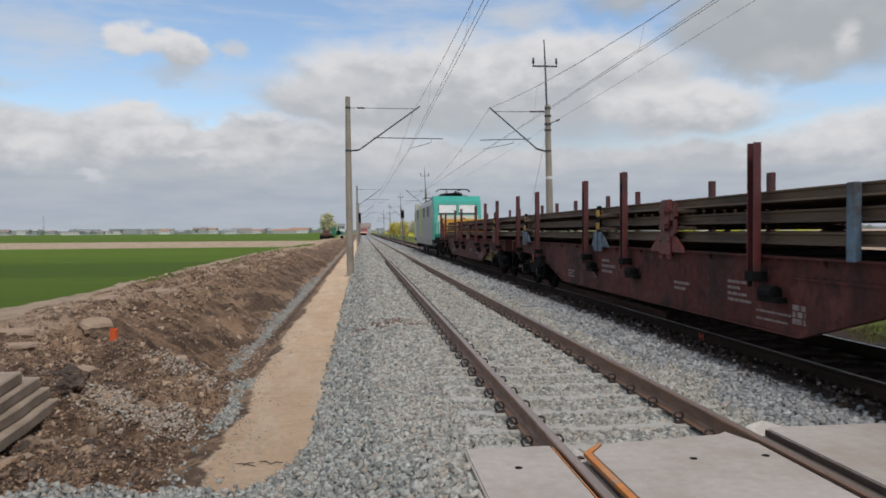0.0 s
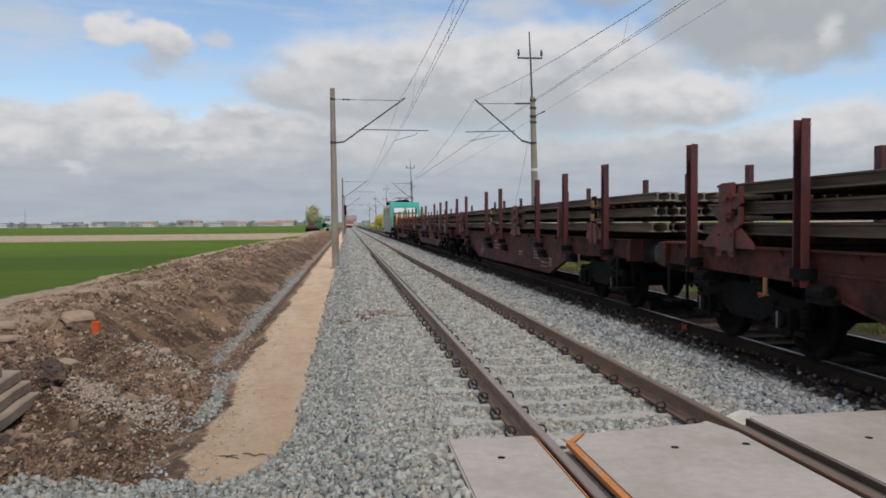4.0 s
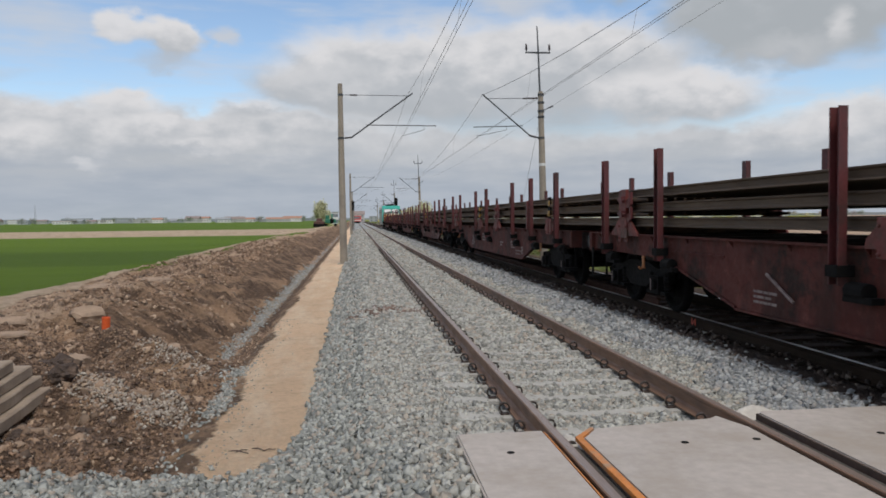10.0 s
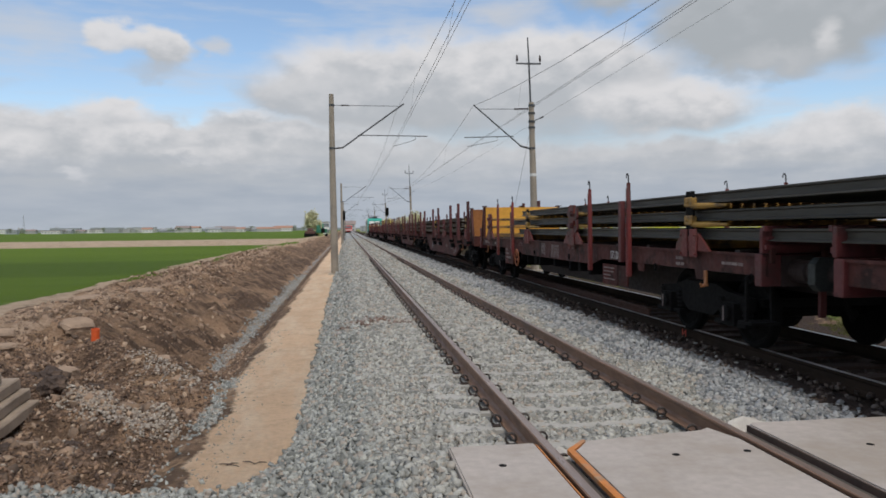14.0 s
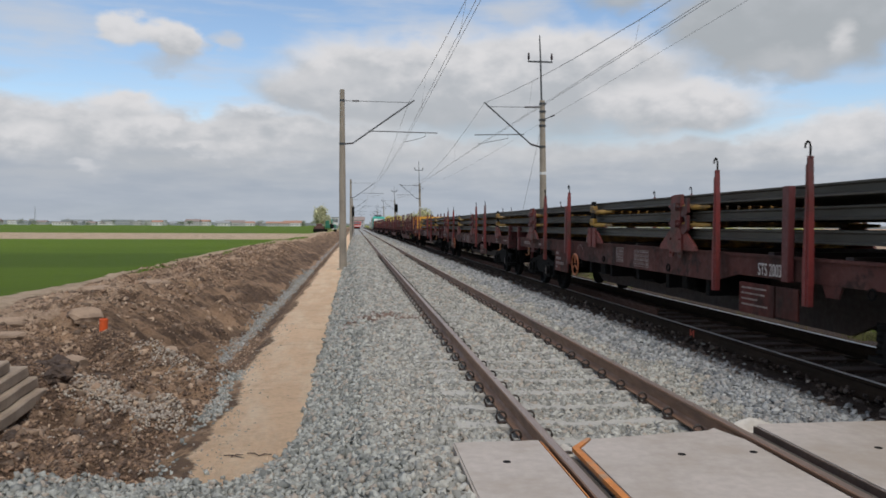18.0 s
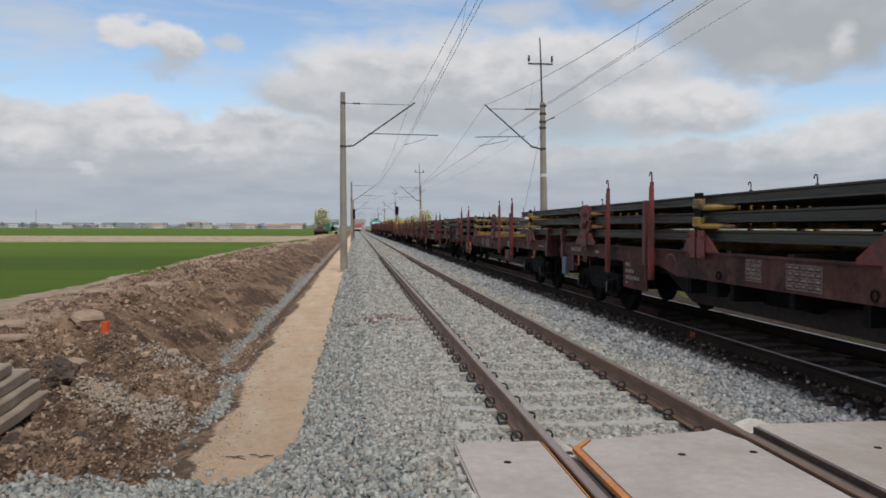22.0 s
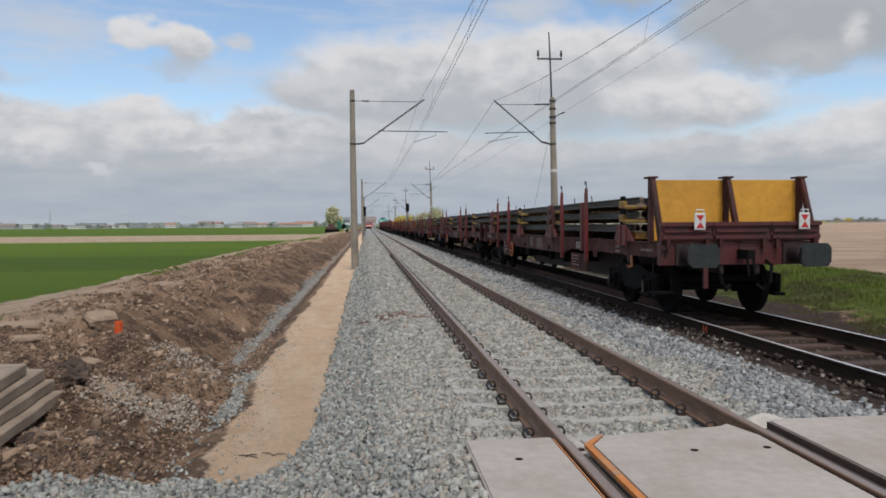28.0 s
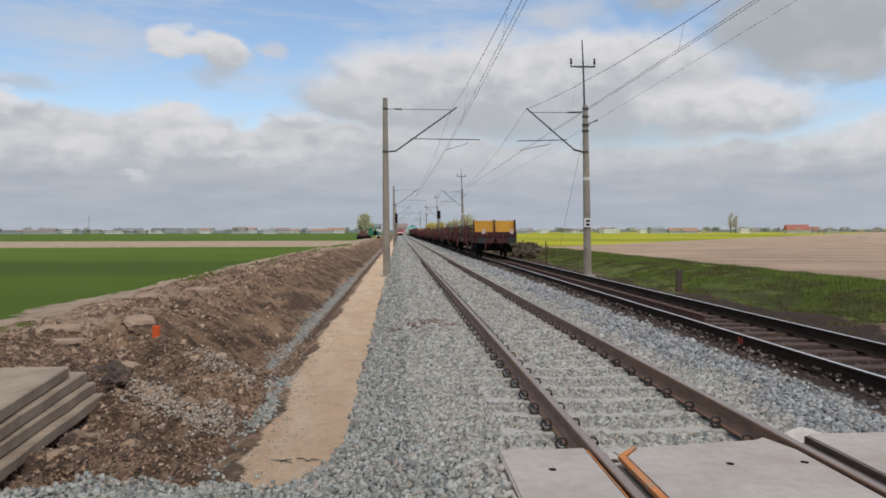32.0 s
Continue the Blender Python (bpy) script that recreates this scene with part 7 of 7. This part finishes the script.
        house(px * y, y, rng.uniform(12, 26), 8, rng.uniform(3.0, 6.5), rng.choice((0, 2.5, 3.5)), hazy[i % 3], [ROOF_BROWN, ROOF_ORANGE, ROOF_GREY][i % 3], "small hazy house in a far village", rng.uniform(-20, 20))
    for px, h in ((-0.575, 48), (-0.40, 27)):
        thing("radio_mast", join(*[tube([(sx * 1.6, sy * 1.6, 0), (0, 0, h)], 0.18, 4) for sx, sy in ((1, 1), (-1, 1), (0, -1))], *[box(-1.6 * (1 - z / h), 1.6 * (1 - z / h), -0.15, 0.15, z, z + 0.3) for z in np.arange(4, h - 3, 4)]), WALL_GREY, "thin lattice mast on the far horizon", "radio mast", "far masts", at=pose(px * 1100, 1100, -0.8))
    house(-8.6, 330, 2.6, 5, 5.2, 0, WALL_WHITE, ROOF_GREY, "small white trackside building far along the line", 0, 2)
    house(2.0, 620, 11, 8, 6, 3, WALL_PALE, ROOF_BROWN, "pale station building at the end of the line", 0, 2)
    house(17.0, 700, 8, 8, 5, 0, WALL_GREY, ROOF_GREY, "pale station building at the end of the line", 0, 2)
    # a low wooded rise closes the view; its blue-grey colour holds the haze
    v, f = [], []
    n = 120
    for i in range(n + 1):
        a = radians(-75 + 150 * i / n)
        h = 7 + 4 * noise.noise(Vector((i * 0.17, 3, 0))) + 2.5 * noise.noise(Vector((i * 0.6, 9, 0)))
        v += [(2300 * math.sin(a), 2300 * math.cos(a), -3), (2300 * math.sin(a), 2300 * math.cos(a), h), (2360 * math.sin(a), 2360 * math.cos(a), -3)]
        if i < n:
            k = i * 3
            f += [(k, k + 3, k + 4, k + 1), (k + 1, k + 4, k + 5, k + 2)]
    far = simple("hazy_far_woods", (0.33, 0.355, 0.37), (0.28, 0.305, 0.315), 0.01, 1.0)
    thing("backdrop_woods", (v, f), far, "low band of distant woods, coloured blue-grey with haze", "distant woods", kind="structure")
    # machines at work far along the line
    ob = thing("excavator", None, None, "green excavator working on the soil bank", "excavator", at=pose(-5.9, 185, float(land(-5.9, 185))))
    part("tracks", join(cbox(-1.4, -0.8, -1.6, 1.6, 0, 0.8, 0.2), cbox(0.8, 1.4, -1.6, 1.6, 0, 0.8, 0.2)), BLACK_STEEL, ob)
    part("house", cbox(-1.3, 1.3, -1.4, 1.6, 0.9, 1.9, 0.12), MACHINE_GREEN, ob)
    part("cab", cbox(-1.25, -0.3, -1.2, 0.4, 1.9, 2.8, 0.1), MACHINE_GREEN, ob)
    part("boom", tube([(0.3, -1.2, 1.4), (0.4, -3.4, 3.0), (0.4, -5.0, 2.2)], [0.22, 0.2, 0.14], 6), MACHINE_GREEN, ob)
    part("bucket", cbox(0.0, 0.9, -5.4, -4.7, 0.9, 2.0, 0.15), BLACK_STEEL, ob)
    ob = thing("loader", None, None, "muddy brown loader beside the excavator", "loader", at=pose(-8.6, 184, float(land(-8.6, 184))))
    part("body", cbox(-1.2, 1.2, -2, 2, 0.5, 1.5, 0.15), MACHINE_BROWN, ob)
    part("cab", cbox(-0.7, 0.7, -0.4, 1.0, 1.5, 2.2, 0.1), MACHINE_BROWN, ob)
    part("bucket", cbox(-1.3, 1.3, -3.0, -2.2, 0.1, 0.9, 0.1), BLACK_STEEL, ob)
    for sx in (-1, 1):
        for sy in (-1.2, 1.2):
            part("wheel", lathe([(0.3, -0.2), (0.6, -0.2), (0.6, 0.2), (0.3, 0.2)], 14, "x", (sx * 1.1, sy, 0.6)), BLACK_STEEL, ob)
    ob = thing("track_machine", None, None, "red and white work vehicle standing far down the new track", "rail vehicle", at=pose(TRACK_1 - 1.6, 330, -0.2))
    part("body", cbox(-1.6, 2.0, 0, 9, 0.9, 3.3, 0.1), MACHINE_RED, ob)
    part("windscreen", box(-1.2, 1.6, -0.04, 0.0, 2.1, 3.0), HAZED_PANE, ob)
    part("white_band", box(-1.62, 2.02, -0.03, 9.02, 1.2, 1.6), WHITE_PAINT, ob)
    part("bogie", box(-1.2, 1.6, 1, 8, 0.15, 0.9), BLACK_STEEL, ob)


def build_grass():
    """Tufts on the verge beyond the old track."""
    rng = np.random.RandomState(88)
    def tufts(name, x, y, h, mat, label):
        n = len(x)
        z = land(x, y)
        k = 5
        a = rng.uniform(0, 6.28, (n, k))
        lean = rng.uniform(0.1, 0.55, (n, k)) * h[:, None]
        hh = h[:, None] * rng.uniform(0.6, 1.2, (n, k))
        w = 0.04 * h[:, None] + 0.005
        bx = x[:, None] + rng.normal(size=(n, k)) * 0.12 * h[:, None] * 2
        by = y[:, None] + rng.normal(size=(n, k)) * 0.12 * h[:, None] * 2
        bz = np.broadcast_to(z[:, None], bx.shape) - 0.02
        p0 = np.stack([bx - w * np.sin(a), by + w * np.cos(a), bz], -1)
        p1 = np.stack([bx + w * np.sin(a), by - w * np.cos(a), bz], -1)
        p2 = np.stack([bx + lean * np.cos(a), by + lean * np.sin(a), bz + hh], -1)
        v = np.stack([p0, p1, p2], 2).reshape(-1, 3)
        f = np.arange(len(v)).reshape(-1, 3)
        tagged(new(name, big_mesh(name, v, f, mat, 3)), label, "grass", "", "stuff")
    green = leaf_material("verge_grass_blades", (0.100, 0.145, 0.028), (0.190, 0.230, 0.048))
    old = leaf_material("olive_grass_blades", (0.095, 0.100, 0.034), (0.150, 0.150, 0.055))
    straw = leaf_material("straw_blades", (0.17, 0.145, 0.06), (0.11, 0.10, 0.04))
    n = 110000
    x, y = rng.uniform(10.9, 20.2, n), 11 + 75 * rng.rand(n) ** 1.5
    tone = wobble(x, y, 0.45, 61) + 0.6 * wobble(x, y, 1.3, 62) + 0.25 * (x > 14.5) - 0.5 * (x < 12.2)
    tall = rng.uniform(0.03, 0.10, n) * (1 + 0.6 * (x > 12)) * (1 + 0.5 * wobble(x, y, 0.8, 63))
    lush, olive = tone > 0.0, (tone <= 0.0) & (tone > -0.75)
    tufts("verge_grass", x[lush], y[lush], tall[lush], green, "rough green grass on the verge beyond the old track")
    tufts("verge_grass", x[olive], y[olive], tall[olive], old, "older olive grass on the verge beyond the old track")
    n = 2600
    x, y = rng.uniform(8.2, 12.8, n), 12 + 80 * rng.rand(n)
    tufts("dry_grass", x, y, rng.uniform(0.05, 0.16, n), straw, "dry straw-coloured grass beside the old track")
# ---- build ----
build_ground()
build_crossing()
build_bank_things()
build_overhead()
build_signals()
build_train()
build_distance()
build_grass()
build_tracks()
build_stones()
motions()
